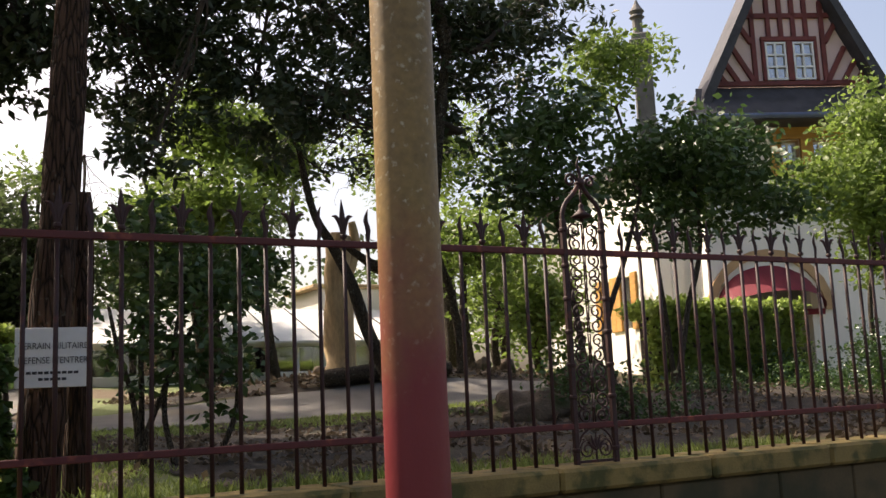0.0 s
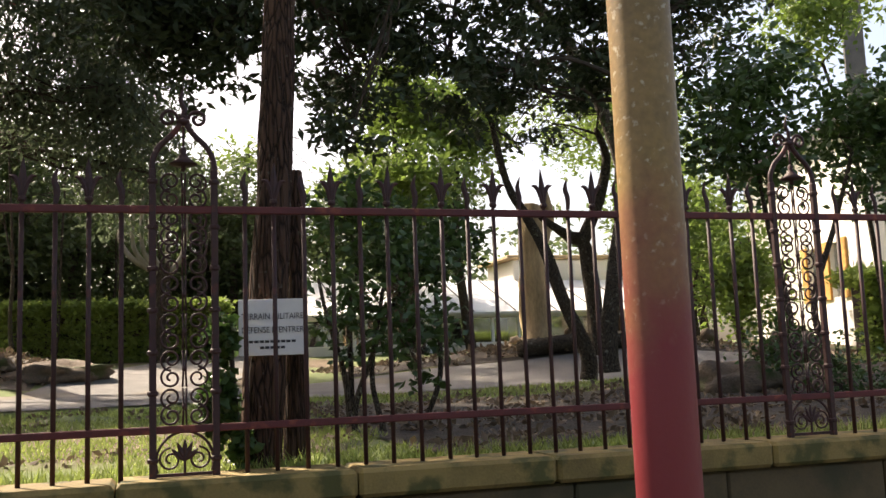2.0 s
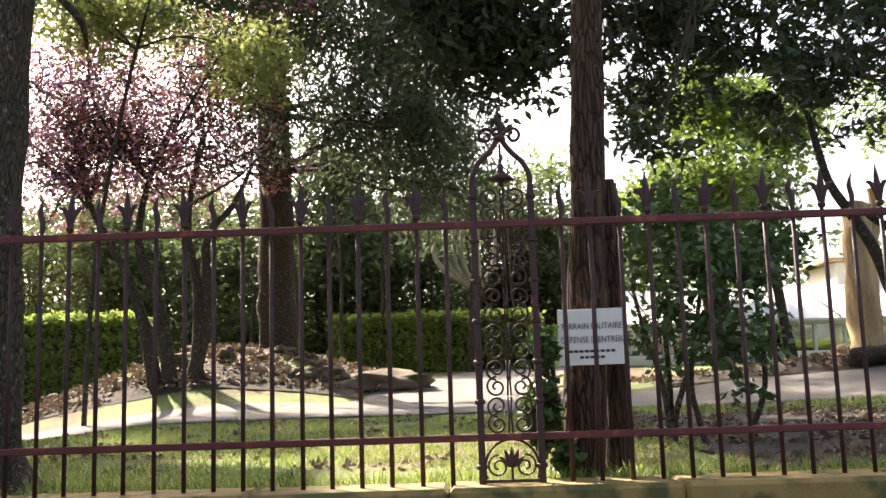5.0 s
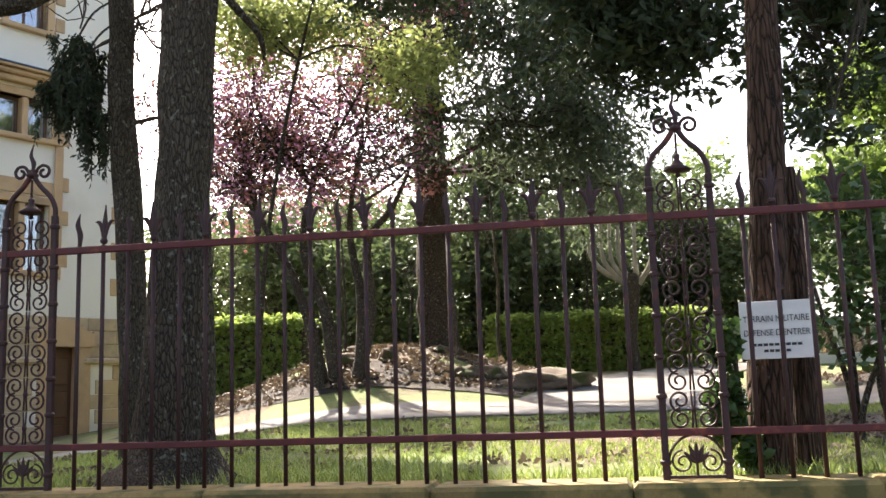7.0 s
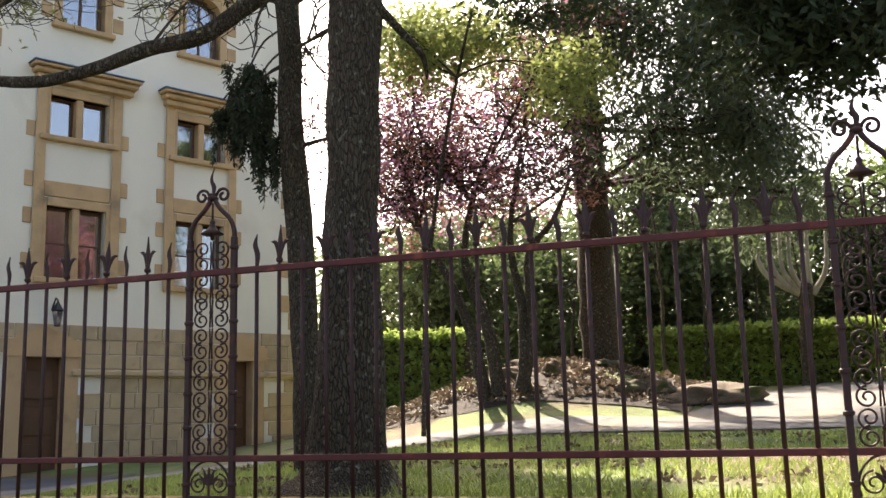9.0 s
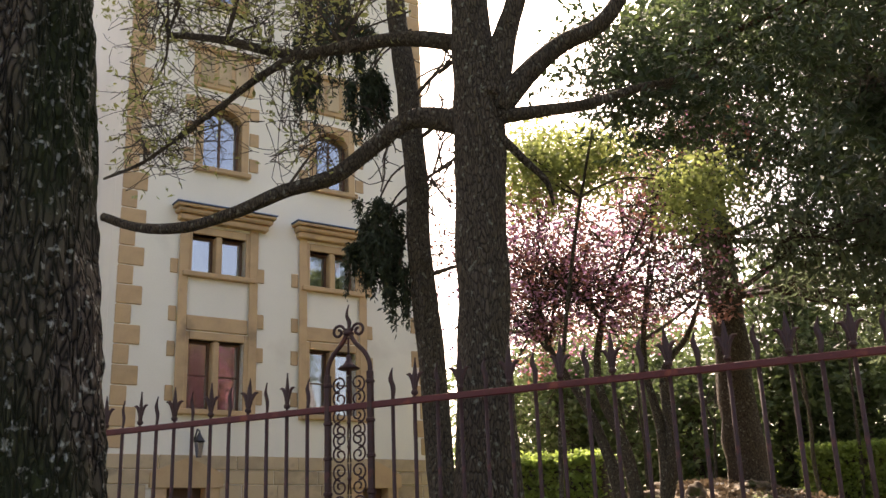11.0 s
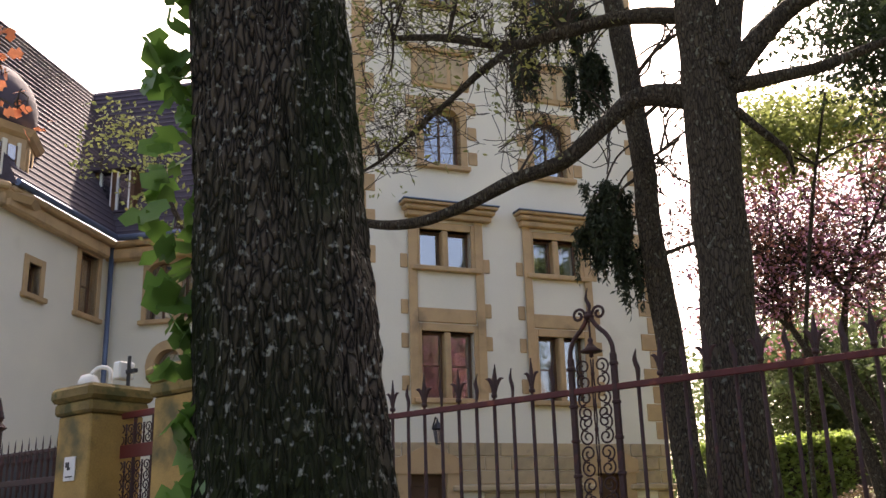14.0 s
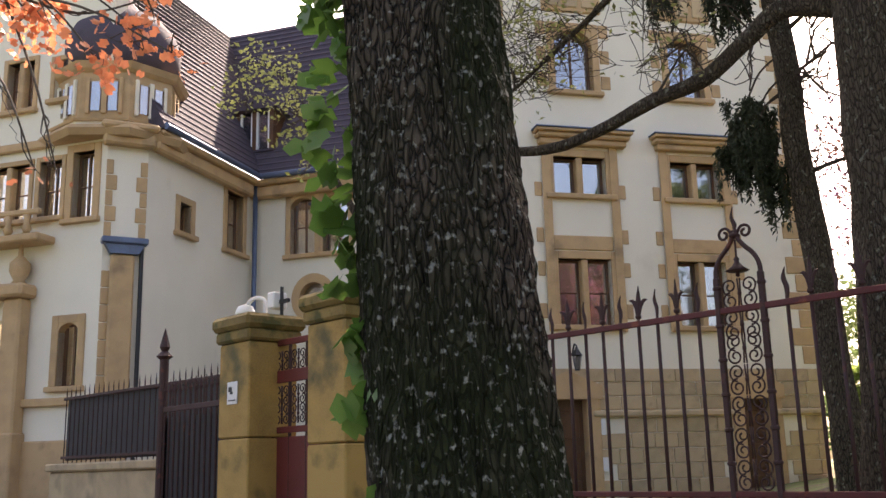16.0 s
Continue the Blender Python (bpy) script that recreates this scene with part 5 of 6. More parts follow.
# low bough reaching out over the fence
LOWB = [(-1.7, 1.7, 4.35, 0.45, 0.28), (-1.1, 1.5, 4.25, 0.5, 0.24), (-0.5, 1.5, 4.25, 0.45, 0.22), (-1.4, 1.9, 4.8, 0.6, 0.3), (-0.7, 1.8, 4.75, 0.6, 0.3), (0.0, 1.6, 4.6, 0.5, 0.25), (-2.0, 1.9, 4.85, 0.45, 0.3)]
trunk_part([(0.70, 0.5, 4.5), (0.1, 1.2, 4.75), (-0.8, 1.65, 4.75), (-1.8, 1.8, 4.6)], [0.045, 0.035, 0.026, 0.012], REDBARK, t, "bough", 9)
part("branchwork", twigs(Build(), LOWB, [(0.1, 1.2, 4.75), (-0.4, 1.5, 4.76), (-0.8, 1.65, 4.75), (-1.4, 1.75, 4.68)], 150, 0.012, 9), TWIG, t)
part("crown", leaf_mesh("crown", LOWB, 15000, 0.06, YEWLEAF, 0.36, 0.6, 0.5, clusters=700, spread=0.06, grow=1.15), YEWLEAF, t)

# sign on the tree
sign = thing("warning_sign", pose(0.541, 0.272, 1.615, 0, 0, -8), "white warning sign fixed to the conifer trunk", "sign")
part("board", Build().box(-0.157, 0.157, -0.006, 0.006, 0.0, 0.262, 0.002), SIGNW, sign)


def lettering(text, size, z, parent, material):
    cu = bpy.data.curves.new("lettering", "FONT")
    cu.body, cu.size, cu.align_x, cu.extrude = text, size, "CENTER", 0.0008
    tmp = bpy.data.objects.new("lettering", cu)
    scene.collection.objects.link(tmp)
    me = bpy.data.meshes.new_from_object(tmp.evaluated_get(bpy.context.evaluated_depsgraph_get()))
    bpy.data.objects.remove(tmp)
    me.materials.clear()
    me.materials.append(material)
    w = max(v.co.x for v in me.vertices) - min(v.co.x for v in me.vertices)
    return part("lettering", me, material, parent, at=pose(0, -0.0085, z, 90, 0, 0) @ Matrix.Diagonal((0.285 / w, 1, 1, 1)))


lettering("TERRAIN MILITAIRE", 0.040, 0.168, sign, INK)
lettering("DEFENSE D'ENTRER", 0.040, 0.105, sign, INK)
for z, w, k in ((0.058, 0.11, 9), (0.03, 0.06, 5)):
    for i in range(k):
        x0 = -w + 2 * w * i / k
        part("print_bar", Build().box(x0, x0 + 2 * w / k * 0.8, -0.0085, -0.0065, z, z + 0.012), INK, sign)

ivy = thing("ivy_bush", pose(0, 0, 0), "dark ivy climbing at the foot of the conifer", "ivy")
IV = [(0.3, 0.3, 1.7, 0.07, 0.11), (0.3, 0.3, 1.4, 0.07, 0.16), (0.4, 0.3, 1.2, 0.05, 0.08)]
part("stem", Build().tube([(0.42, 0.32, 1.0), (0.37, 0.32, 1.4), (0.34, 0.32, 1.8)], 0.012, 6), TWIG, ivy)
part("foliage", leaf_mesh("foliage", IV, 1800, 0.045, SHRUBLEAF, 0.8, 0.2, 0.4), SHRUBLEAF, ivy)

# big cedar on the mound
t = thing("cedar_tree", pose(0.28, 0, 0.05), "large cedar with drooping grey-green boughs on the mound", "tree")
CEDAR = [(-2.4, 10.0, 7.4, 1.28, 0.79), (-1.3, 10.0, 6.5, 1.05, 0.77), (-1.6, 9.6, 5.3, 1.09, 0.55), (-3.7, 10.0, 6.6, 0.69, 0.69), (-0.6, 10.5, 7.4, 0.91, 0.7), (-0.7, 10.5, 5.6, 0.58, 0.48), (-0.8, 10.0, 5.3, 0.93, 0.74), (-0.4, 10.0, 4.3, 0.73, 0.37), (-3.0, 10.0, 5.7, 0.57, 0.57), (-0.4, 11.0, 5.1, 0.59, 0.49)]
trunk_part(flared([(-3.13, 11.00, 2.05), (-3.15, 11.00, 3.43), (-3.18, 11.00, 5.92), (-3.31, 11.00, 8.55), (-3.40, 11.00, 11.33)]) + [(-3.3, 11, 13.5)], [0.45, 0.31, 0.28, 0.25, 0.2, 0.14, 0.03], BARK, t, n=20)
part("branchwork", twigs(Build(), CEDAR, [(-3.2, 11, z) for z in (5, 6, 7, 8, 9)], 420, 0.05, 3, 0.005), TWIG, t)
part("crown", leaf_mesh("crown", CEDAR, 25000, 0.15, CEDARLEAF, 0.24, 1.0, 0.5, clusters=900, spread=0.13, grow=1.25, hang=1.4), CEDARLEAF, t)

# redbud with several stems
t = thing("redbud_tree", pose(0.08, 0, 0.18), "redbud with several bare stems and pink blossom", "tree")
BUD = [(-5.5, 9.0, 5.3, 0.47, 0.56), (-4.7, 9.0, 4.8, 0.72, 0.45), (-4.3, 9.0, 5.7, 0.73, 0.55), (-3.5, 8.6, 5.0, 0.6, 0.52), (-3.4, 9.0, 6.1, 0.54, 0.54), (-4.0, 9.0, 4.4, 0.71, 0.31), (-2.7, 8.6, 6.6, 0.53, 0.44), (-2.9, 8.4, 4.5, 0.5, 0.29), (-4.5, 9.0, 5.0, 0.64, 0.45), (-5.6, 8.5, 5.6, 0.73, 0.55), (-5.5, 9.0, 4.4, 0.46, 0.46), (-5.7, 8.8, 4.6, 0.64, 0.46), (-4.9, 8.8, 5.0, 0.54, 0.54), (-5.1, 8.6, 6.4, 0.55, 0.55)]
for pts in ([(-4.26, 9.00, 1.58), (-4.42, 9.00, 2.41), (-4.72, 9.00, 3.21), (-5.17, 9.00, 4.03), (-5.45, 9.00, 4.96)], [(-4.04, 9.00, 1.58), (-4.19, 9.00, 2.57), (-4.49, 9.00, 3.46), (-4.34, 9.00, 4.43), (-3.95, 9.00, 5.39)], [(-3.73, 9.00, 1.57), (-3.53, 9.00, 2.54), (-3.55, 9.00, 3.49), (-3.18, 9.00, 3.99), (-2.89, 9.00, 4.59)], [(-3.68, 9.00, 1.61), (-3.66, 9.00, 2.71), (-3.81, 9.00, 3.77), (-3.60, 9.00, 5.09)]):
    trunk_part(flared(pts), [0.12, 0.1, 0.07, 0.045, 0.02], BARK, t, n=10)
part("branchwork", twigs(Build(), [(x, y, z, a * 1.5, c * 1.5) for x, y, z, a, c in BUD], [(-4.7, 9, 3.2), (-4.4, 9, 4.4), (-3.5, 9, 3.5), (-3.8, 9, 4.0), (-5.2, 9, 4.0)], 1300, 0.028, 5, 0.0055), TWIG, t)
part("blossom", leaf_mesh("blossom", BUD, 8000, 0.055, PINKLEAF, 0.7, 0, 0.5, clusters=1300, spread=0.07, grow=1.75), PINKLEAF, t, "pink blossom")
part("foliage", leaf_mesh("foliage", BUD, 9000, 0.065, RUSSET, 0.6, 0.2, 0.5, clusters=900, spread=0.1, grow=1.75), RUSSET, t, "russet young leaves")

t = thing("young_leaf_tree", pose(0, 0, 0), "slender tree with lime-green spring leaves", "tree")
LIME = [(-2.5, 7.5, 5.7, 0.48, 0.4), (-4.3, 7.5, 6.3, 0.5, 0.42), (-3.9, 8.0, 6.6, 0.61, 0.35), (-4.6, 7.0, 6.4, 0.49, 0.41)]
trunk_part([(-4.6, 7.6, 1.0), (-4.5, 7.6, 3.2), (-4.1, 7.4, 5.2), (-3.6, 7.0, 6.6)], [0.035, 0.03, 0.025, 0.015], BARK, t, n=8)
part("branchwork", twigs(Build(), LIME, [(-4.2, 7.4, 4.9), (-3.9, 7.2, 5.8), (-3.6, 7, 6.5)], 90, 0.016, 6), TWIG, t)
part("foliage", leaf_mesh("foliage", LIME, 9000, 0.075, LIMELEAF, 0.6, 0.2, 0.5, clusters=1000, spread=0.1, grow=1.35), LIMELEAF, t)

# woods behind
BACK = [(-10.1, 19.0, 4.9, 1.95, 1.14), (-7.6, 20.0, 5.1, 1.80, 1.47), (-4.1, 20.0, 4.9, 1.42, 1.11), (-2.0, 21.0, 5.6, 1.64, 1.47), (0.0, 22.0, 6.5, 1.36, 1.53), (-8.8, 19.0, 5.1, 1.44, 1.44), (-6.5, 20.0, 4.4, 1.45, 1.45), (-2.6, 20.0, 4.7, 1.57, 1.25), (-0.8, 20.0, 4.6, 1.56, 1.09), (0.6, 21.0, 3.7, 0.97, 0.97), (5.5, 16.0, 5.4, 1.50, 0.82), (-7.6, 17.0, 5.0, 1.02, 1.31), (-5.2, 18.0, 4.8, 1.33, 1.33), (-1.4, 18.0, 4.7, 1.73, 1.30), (2.2, 20.0, 5.4, 1.10, 1.41), (-7.5, 17.0, 4.4, 1.14, 1.14), (-4.8, 17.0, 4.4, 1.39, 1.25), (-3.1, 18.0, 4.8, 1.29, 1.58), (-2.7, 18.0, 6.5, 1.16, 1.02), (-6.4, 19.0, 6.0, 0.77, 0.93), (1.4, 21.0, 5.6, 1.31, 1.31), (3.1, 21.0, 4.9, 1.32, 1.15), (4.7, 21.0, 4.9, 1.17, 1.33), (2.0, 21.0, 4.1, 1.14, 1.14)]
BACKL = [(6.4, 15.0, 6.6, 0.93, 0.93), (5.3, 15.0, 6.9, 0.79, 0.53), (4.5, 13.0, 5.0, 1.15, 0.58), (4.8, 14.0, 6.9, 1.00, 0.75), (12.1, 15.0, 4.5, 0.88, 1.76), (10.0, 13.0, 4.6, 0.90, 0.77), (10.7, 13.0, 3.0, 0.78, 1.04), (13.8, 22.0, 8.9, 2.35, 1.57), (2.5, 20.0, 7.0, 0.80, 0.64), (-3.3, 20.0, 2.5, 0.78, 0.78), (11.7, 13.0, 3.3, 0.67, 1.07), (-10.0, 19.0, 3.1, 0.48, 0.97)]
rb = random.Random(11)
for grp, mt, lab, num in ((BACK, BACKLEAF, "dark evergreen tree in the wood behind the garden", 15000), (BACKL, FRESHLEAF, "fresh green tree in spring leaf behind the garden", 9000)):
    for i in range(0, len(grp), 3):
        cl = grp[i:i + 3]
        t = thing("woodland_tree", pose(0, 0, 0), lab, "tree", "trees behind the garden")
        for c in cl:
            g = ground_z(c[0], c[1])
            st = Build().tube(smooth_path([(c[0] + 0.2, c[1] + 0.3, g - 0.2), (c[0] - 0.1, c[1] + 0.2, (g + c[2]) / 2), (c[0], c[1], c[2] + c[4] * 0.6)], 4), [0.13, 0.12, 0.1, 0.1, 0.09, 0.07, 0.05, 0.04, 0.03], 8, 0.2)
            part("trunk", st, BARK, t, smooth=True)
        part("branchwork", twigs(Build(), cl, [(c[0], c[1], c[2] - c[4] * 0.5) for c in cl], 70, 0.035, i + 3), TWIG, t)
        part("crown", leaf_mesh("crown", [(c[0], c[1], c[2], c[3] * 1.15, c[4] * 1.15) for c in cl] + [(c[0], c[1] + 0.8, max(c[2] - c[4] * 1.3, 2.6), c[3], 0.9) for c in cl if c[2] - c[4] > 2.5 and mt is BACKLEAF], num, 0.16, mt, 0.5, 0.15, 0.7, clusters=num // 22, spread=0.22), mt, t)
far = Build()
FARC = []
# k > 45 is the unseen street side, added taller to darken window reflections
for k in range(82):
    a = radians(-8 + k * 4.4)
    r = 34 + 8 * rb.random()
    x, y = r * math.cos(a) - 2, r * math.sin(a) + 2
    FARC.append((x, y, ground_z(x, y) + 2.2 + 1.5 * rb.random() + (2.5 if k > 45 else 0), 2.4, 2.6 + rb.random() + (2 if k > 45 else 0)))
wd = tagged(part("far_woods", leaf_mesh("far_woods", FARC, 84000, 0.34, BACKLEAF, 0.55, 0.1, 0.7, clusters=3800, spread=0.4), BACKLEAF), "distant belt of dark green trees, its street side added unseen for window reflections", "woods", kind="stuff")

# hedges
def hedge(x0, x1, y0, y1, z1, n, label):
    h = thing("clipped_hedge", pose(0, 0, 0), label, "hedge", "hedges")
    zb = ground_z((x0 + x1) / 2, y0) - 0.1
    part("hedge_core", Build().box(x0 + 0.12, x1 - 0.12, y0 + 0.12, y1 - 0.12, zb, z1 - 0.12, 0.05), TWIG, h)
    k = int((x1 - x0) / 0.28)
    cl = []
    for i in range(k):
        for z in np.arange(zb + 0.2, z1, 0.3):
            cl.append((x0 + (i + 0.5) * 0.28, y0 + 0.14, float(z), 0.2, 0.2))
        for y in np.arange(y0, y1, 0.3):
            cl.append((x0 + (i + 0.5) * 0.28, float(y) + 0.1, z1 - 0.08, 0.2, 0.13))
    part("foliage", leaf_mesh("foliage", cl, int(n * 1.5), 0.095, HEDGELEAF, 0.6, 0.0, 0.8), HEDGELEAF, h)


hedge(-2.6, 1.75, 15.6, 16.8, 3.08, 26000, "clipped green hedge, bright along its sunlit top")
hedge(-8.6, -5.6, 13.2, 14.2, 3.05, 16000, "dark clipped hedge beyond the redbud")
hedge(8.85, 11.7, 6.0, 6.7, 2.62, 14000, "clipped hedge before the white house")

# shrubs behind the fence
def shrub(name, label, stems, centres, n, size, material, seed, aspect=0.55, stem_r=0.04, droop=0.25, tw=60, per=14, spread=0.12):
    s = thing(name, pose(0, 0, 0), label, "shrub")
    for p in stems:
        trunk_part(flared(p), [stem_r * 1.3, stem_r, stem_r * 0.8, stem_r * 0.5], BARK, s, "stem", 9)
    root = [q for p in stems for q in p[2:]]
    part("branchwork", twigs(Build(), centres, root, tw, stem_r * 0.35, seed), TWIG, s)
    part("foliage", leaf_mesh("foliage", centres, n, size, material, aspect, droop, 0.5, clusters=n // per, spread=spread, grow=1.2), material, s)
    return s


RS = [(8.2, 4.5, 4.3, 0.69, 0.39), (8.6, 4.5, 3.9, 0.71, 0.47), (7.8, 5.0, 4.1, 0.47, 0.54), (6.0, 4.5, 3.9, 0.61, 0.41), (6.3, 4.5, 3.5, 0.48, 0.34), (9.7, 4.5, 3.7, 0.50, 0.25), (7.9, 4.5, 3.4, 0.37, 0.30), (9.2, 4.5, 4.5, 0.33, 0.25), (6.2, 4.5, 4.5, 0.56, 0.42)]
shrub("tall_shrub", "tall dark-leaved shrub with crooked stems behind the fence", [[(6.50, 4.50, 1.72), (6.44, 4.50, 2.25), (6.31, 4.50, 2.92), (6.22, 4.50, 3.67)], [(6.87, 4.50, 1.57), (6.81, 4.50, 2.12), (7.16, 4.50, 2.95), (7.47, 4.50, 3.76)], [(7.83, 4.50, 1.55), (8.03, 4.50, 2.33), (8.32, 4.50, 3.14), (8.29, 4.50, 4.04)]], RS, 8500, 0.11, SHRUBLEAF, 21, per=9, spread=0.13)
RL = [(8.4, 6.0, 6.0, 0.62, 0.31), (8.0, 6.0, 5.4, 0.43, 0.26), (12.4, 5.0, 5.1, 0.60, 0.60), (11.9, 5.0, 4.1, 0.77, 0.48), (12.5, 5.0, 3.4, 0.59, 0.59), (10.8, 5.0, 4.2, 0.46, 0.27), (9.4, 5.5, 4.4, 0.52, 0.52)]
shrub("tall_shrub", "tall shrub with sunlit fresh green leaves", [[(8.9, 5.8, 1.4), (8.8, 5.8, 2.6), (8.7, 5.9, 4.0), (8.4, 6.0, 5.3)], [(12.0, 5.1, 1.4), (12.0, 5.1, 2.5), (12.1, 5.0, 3.4), (12.2, 5.0, 4.6)]], RL, 15000, 0.10, FRESHLEAF, 22)
UNDER = [(5.6, 3.5, 1.6, 0.30, 0.24), (5.8, 3.0, 1.4, 0.23, 0.35), (8.4, 4.5, 1.4, 0.46, 0.23), (10.3, 5.0, 1.4, 0.70, 0.22), (6.3, 3.0, 1.2, 0.36, 0.30), (9.9, 4.0, 1.1, 0.65, 0.32), (5.2, 4.5, 1.1, 0.38, 0.16), (11.6, 4.5, 1.5, 0.55, 0.55), (10.8, 6.0, 1.7, 0.56, 0.24)]
shrub("undergrowth", "low dark undergrowth on the leaf litter", [[(c[0], c[1], 1.1), (c[0] + 0.05, c[1], 1.25), (c[0], c[1] + 0.05, c[2] - 0.1), (c[0] - 0.05, c[1], c[2])] for c in UNDER], UNDER, 16000, 0.06, SHRUBLEAF, 29, stem_r=0.015, tw=120, per=14, spread=0.09)
# bare pale stems in front of the wood
rs = random.Random(8)
for i in range(13):
    x, y = -9.0 + i * 0.95 + rs.uniform(-0.3, 0.3), rs.uniform(12.5, 17)
    if -1.2 < x < 1.4:
        y = 17.5
    g = ground_z(x, y)
    t = thing("bare_sapling", pose(0, 0, 0), "thin bare sapling with pale bark before the wood", "tree", "bare saplings")
    top = (x + rs.uniform(-0.5, 0.5), y, g + rs.uniform(2.6, 4.2))
    pts = [(x, y, g - 0.1), (x * 0.75 + top[0] * 0.25 + rs.uniform(-0.05, 0.05), y, g + 0.9), (x * 0.5 + top[0] * 0.5 + rs.uniform(-0.06, 0.06), y, g + 1.8), top]
    trunk_part(pts, [0.045, 0.035, 0.028, 0.012], BARK, t, n=8)
    part("branchwork", twigs(Build(), [(top[0], y, top[2] - 0.3, 0.7, 0.7), (x, y, top[2] - 1.1, 0.6, 0.5)], pts[2:], 34, 0.022, i), BARK, t)
shrub("rhododendron", "broad-leaved rhododendron behind the fence", [[(1.45, 1.9, 1.1), (1.4, 2.0, 1.5), (1.5, 2.1, 2.0), (1.6, 2.2, 2.3)], [(1.75, 2.1, 1.1), (1.9, 2.1, 1.5), (1.95, 2.3, 2.1), (2.1, 2.5, 2.5)], [(1.24, 2.00, 1.30), (1.20, 2.00, 1.59), (1.11, 2.00, 1.90), (1.06, 2.00, 2.14)], [(1.27, 2.05, 1.29), (1.27, 2.05, 1.62), (1.28, 2.10, 1.94), (1.38, 2.20, 2.28)], [(1.28, 2.00, 1.29), (1.40, 2.00, 1.62), (1.54, 2.10, 1.89), (1.71, 2.20, 2.15)]], [(1.6, 2.2, 2.3, 0.37, 0.25), (1.3, 2.0, 1.9, 0.23, 0.23), (1.7, 2.0, 1.8, 0.24, 0.20), (1.4, 2.4, 2.7, 0.30, 0.21), (2.1, 2.6, 2.5, 0.27, 0.27), (1.7, 1.9, 1.5, 0.10, 0.10)], 3600, 0.075, SHRUBLEAF, 23, stem_r=0.02, tw=40, per=8, spread=0.06)

# pollarded tree before the hedge
t = thing("pollarded_tree", pose(0, 0, 0), "pollarded tree with pale upright stems before the hedge", "tree")
trunk_part(flared([(0.28, 15.0, 1.95), (0.27, 15.0, 2.6), (0.33, 15.0, 3.3), (0.36, 15.0, 3.75)]), [0.17, 0.13, 0.11, 0.12, 0.13], BARK, t, n=14, wob=0.3)
for x0, x1, top in ((0.24, -0.22, 4.9), (0.28, -0.05, 5.2), (0.36, 0.1, 4.8), (0.42, 0.42, 5.1), (0.46, 0.75, 4.7), (0.26, -0.45, 4.4)):
    trunk_part([(x0, 15.0, 3.55), (x1 * 0.7 + x0 * 0.3, 14.95, 3.85), (x1, 14.95, 4.2), (x1 + 0.02, 14.95, top)], [0.06, 0.05, 0.042, 0.03], PALESTEM, t, "stem", 9, 0.25)

# low garden railing behind the mound
rail = thing("garden_railing", pose(0, 0, 0), "low grey metal railing behind the mound", "railing")
for k in range(8):
    x = -6.3 + k * 0.56
    g = ground_z(x, 13.0)
    part("post", Build().tube([(x, 13.0, g - 0.1), (x, 13.0, g + 0.46)], 0.016, 8), RAILGREY, rail)
for h in (0.24, 0.44):
    part("rail", Build().tube([(-6.3 + k * 0.56, 12.98, ground_z(-6.3 + k * 0.56, 13.0) + h) for k in range(8)], 0.012, 8), RAILGREY, rail)

# bare crooked trees by the stump
t = thing("crooked_tree", pose(-0.42, 0, -0.1), "small crooked tree leaning beside the path", "tree")
trunk_part(flared([(5.26, 6.00, 1.75), (5.03, 6.00, 2.27), (4.81, 6.00, 2.90), (4.58, 6.00, 3.35), (4.36, 6.00, 3.74), (4.21, 6.00, 4.46)]), [0.1, 0.085, 0.075, 0.06, 0.05, 0.03], BARK, t, n=10)
part("branchwork", twigs(Build(), [(4.2, 6, 4.6, 0.7, 0.5), (4.8, 6, 4.2, 0.6, 0.4)], [(4.6, 6, 3.3), (4.36, 6, 3.74), (4.2, 6, 4.4)], 26, 0.016, 31), TWIG, t)
t = thing("crooked_tree", pose(-0.42, 0, -0.1), "dark forked tree with bare twigs beside the path", "tree")
trunk_part(flared([(5.87, 7.00, 2.04), (5.83, 7.00, 2.80), (5.75, 7.00, 3.18), (5.55, 7.00, 3.26), (5.17, 7.00, 3.50)]), [0.12, 0.1, 0.095, 0.08, 0.03], BARK, t, n=10)
trunk_part([(5.75, 7.00, 3.18), (6.01, 7.00, 3.72), (6.15, 7.00, 4.27), (6.02, 7.00, 4.67)], [0.09, 0.075, 0.06, 0.03], BARK, t, n=10)
part("branchwork", twigs(Build(), [(6.2, 7, 5.0, 0.8, 0.6), (5.6, 7, 4.6, 0.8, 0.5)], [(6.0, 7, 3.7), (6.15, 7, 4.3), (6.02, 7, 4.6)], 40, 0.016, 32), TWIG, t)
t = thing("slender_tree", pose(-0.42, 0, -0.1), "slender dark tree with an added unseen crown that shades the ground", "tree")
trunk_part(flared([(5.28, 5.50, 1.83), (5.40, 5.50, 2.61), (5.62, 5.50, 3.62), (5.80, 5.50, 4.87), (5.96, 5.50, 5.96)]), [0.12, 0.1, 0.09, 0.08, 0.06, 0.05], BARK, t, n=10)
trunk_part([(5.93, 5.5, 5.6), (5.7, 6.0, 7.4), (4.4, 7.2, 9.2), (3.4, 8.6, 10.4)], [0.08, 0.075, 0.06, 0.03], BARK, t, "upper_trunk", 10)
# unseen clumps added up the sun's direction, to shade the ground from gx, gy
rh = random.Random(77)
SHADE_NEAR, SHADE_FAR = [], []
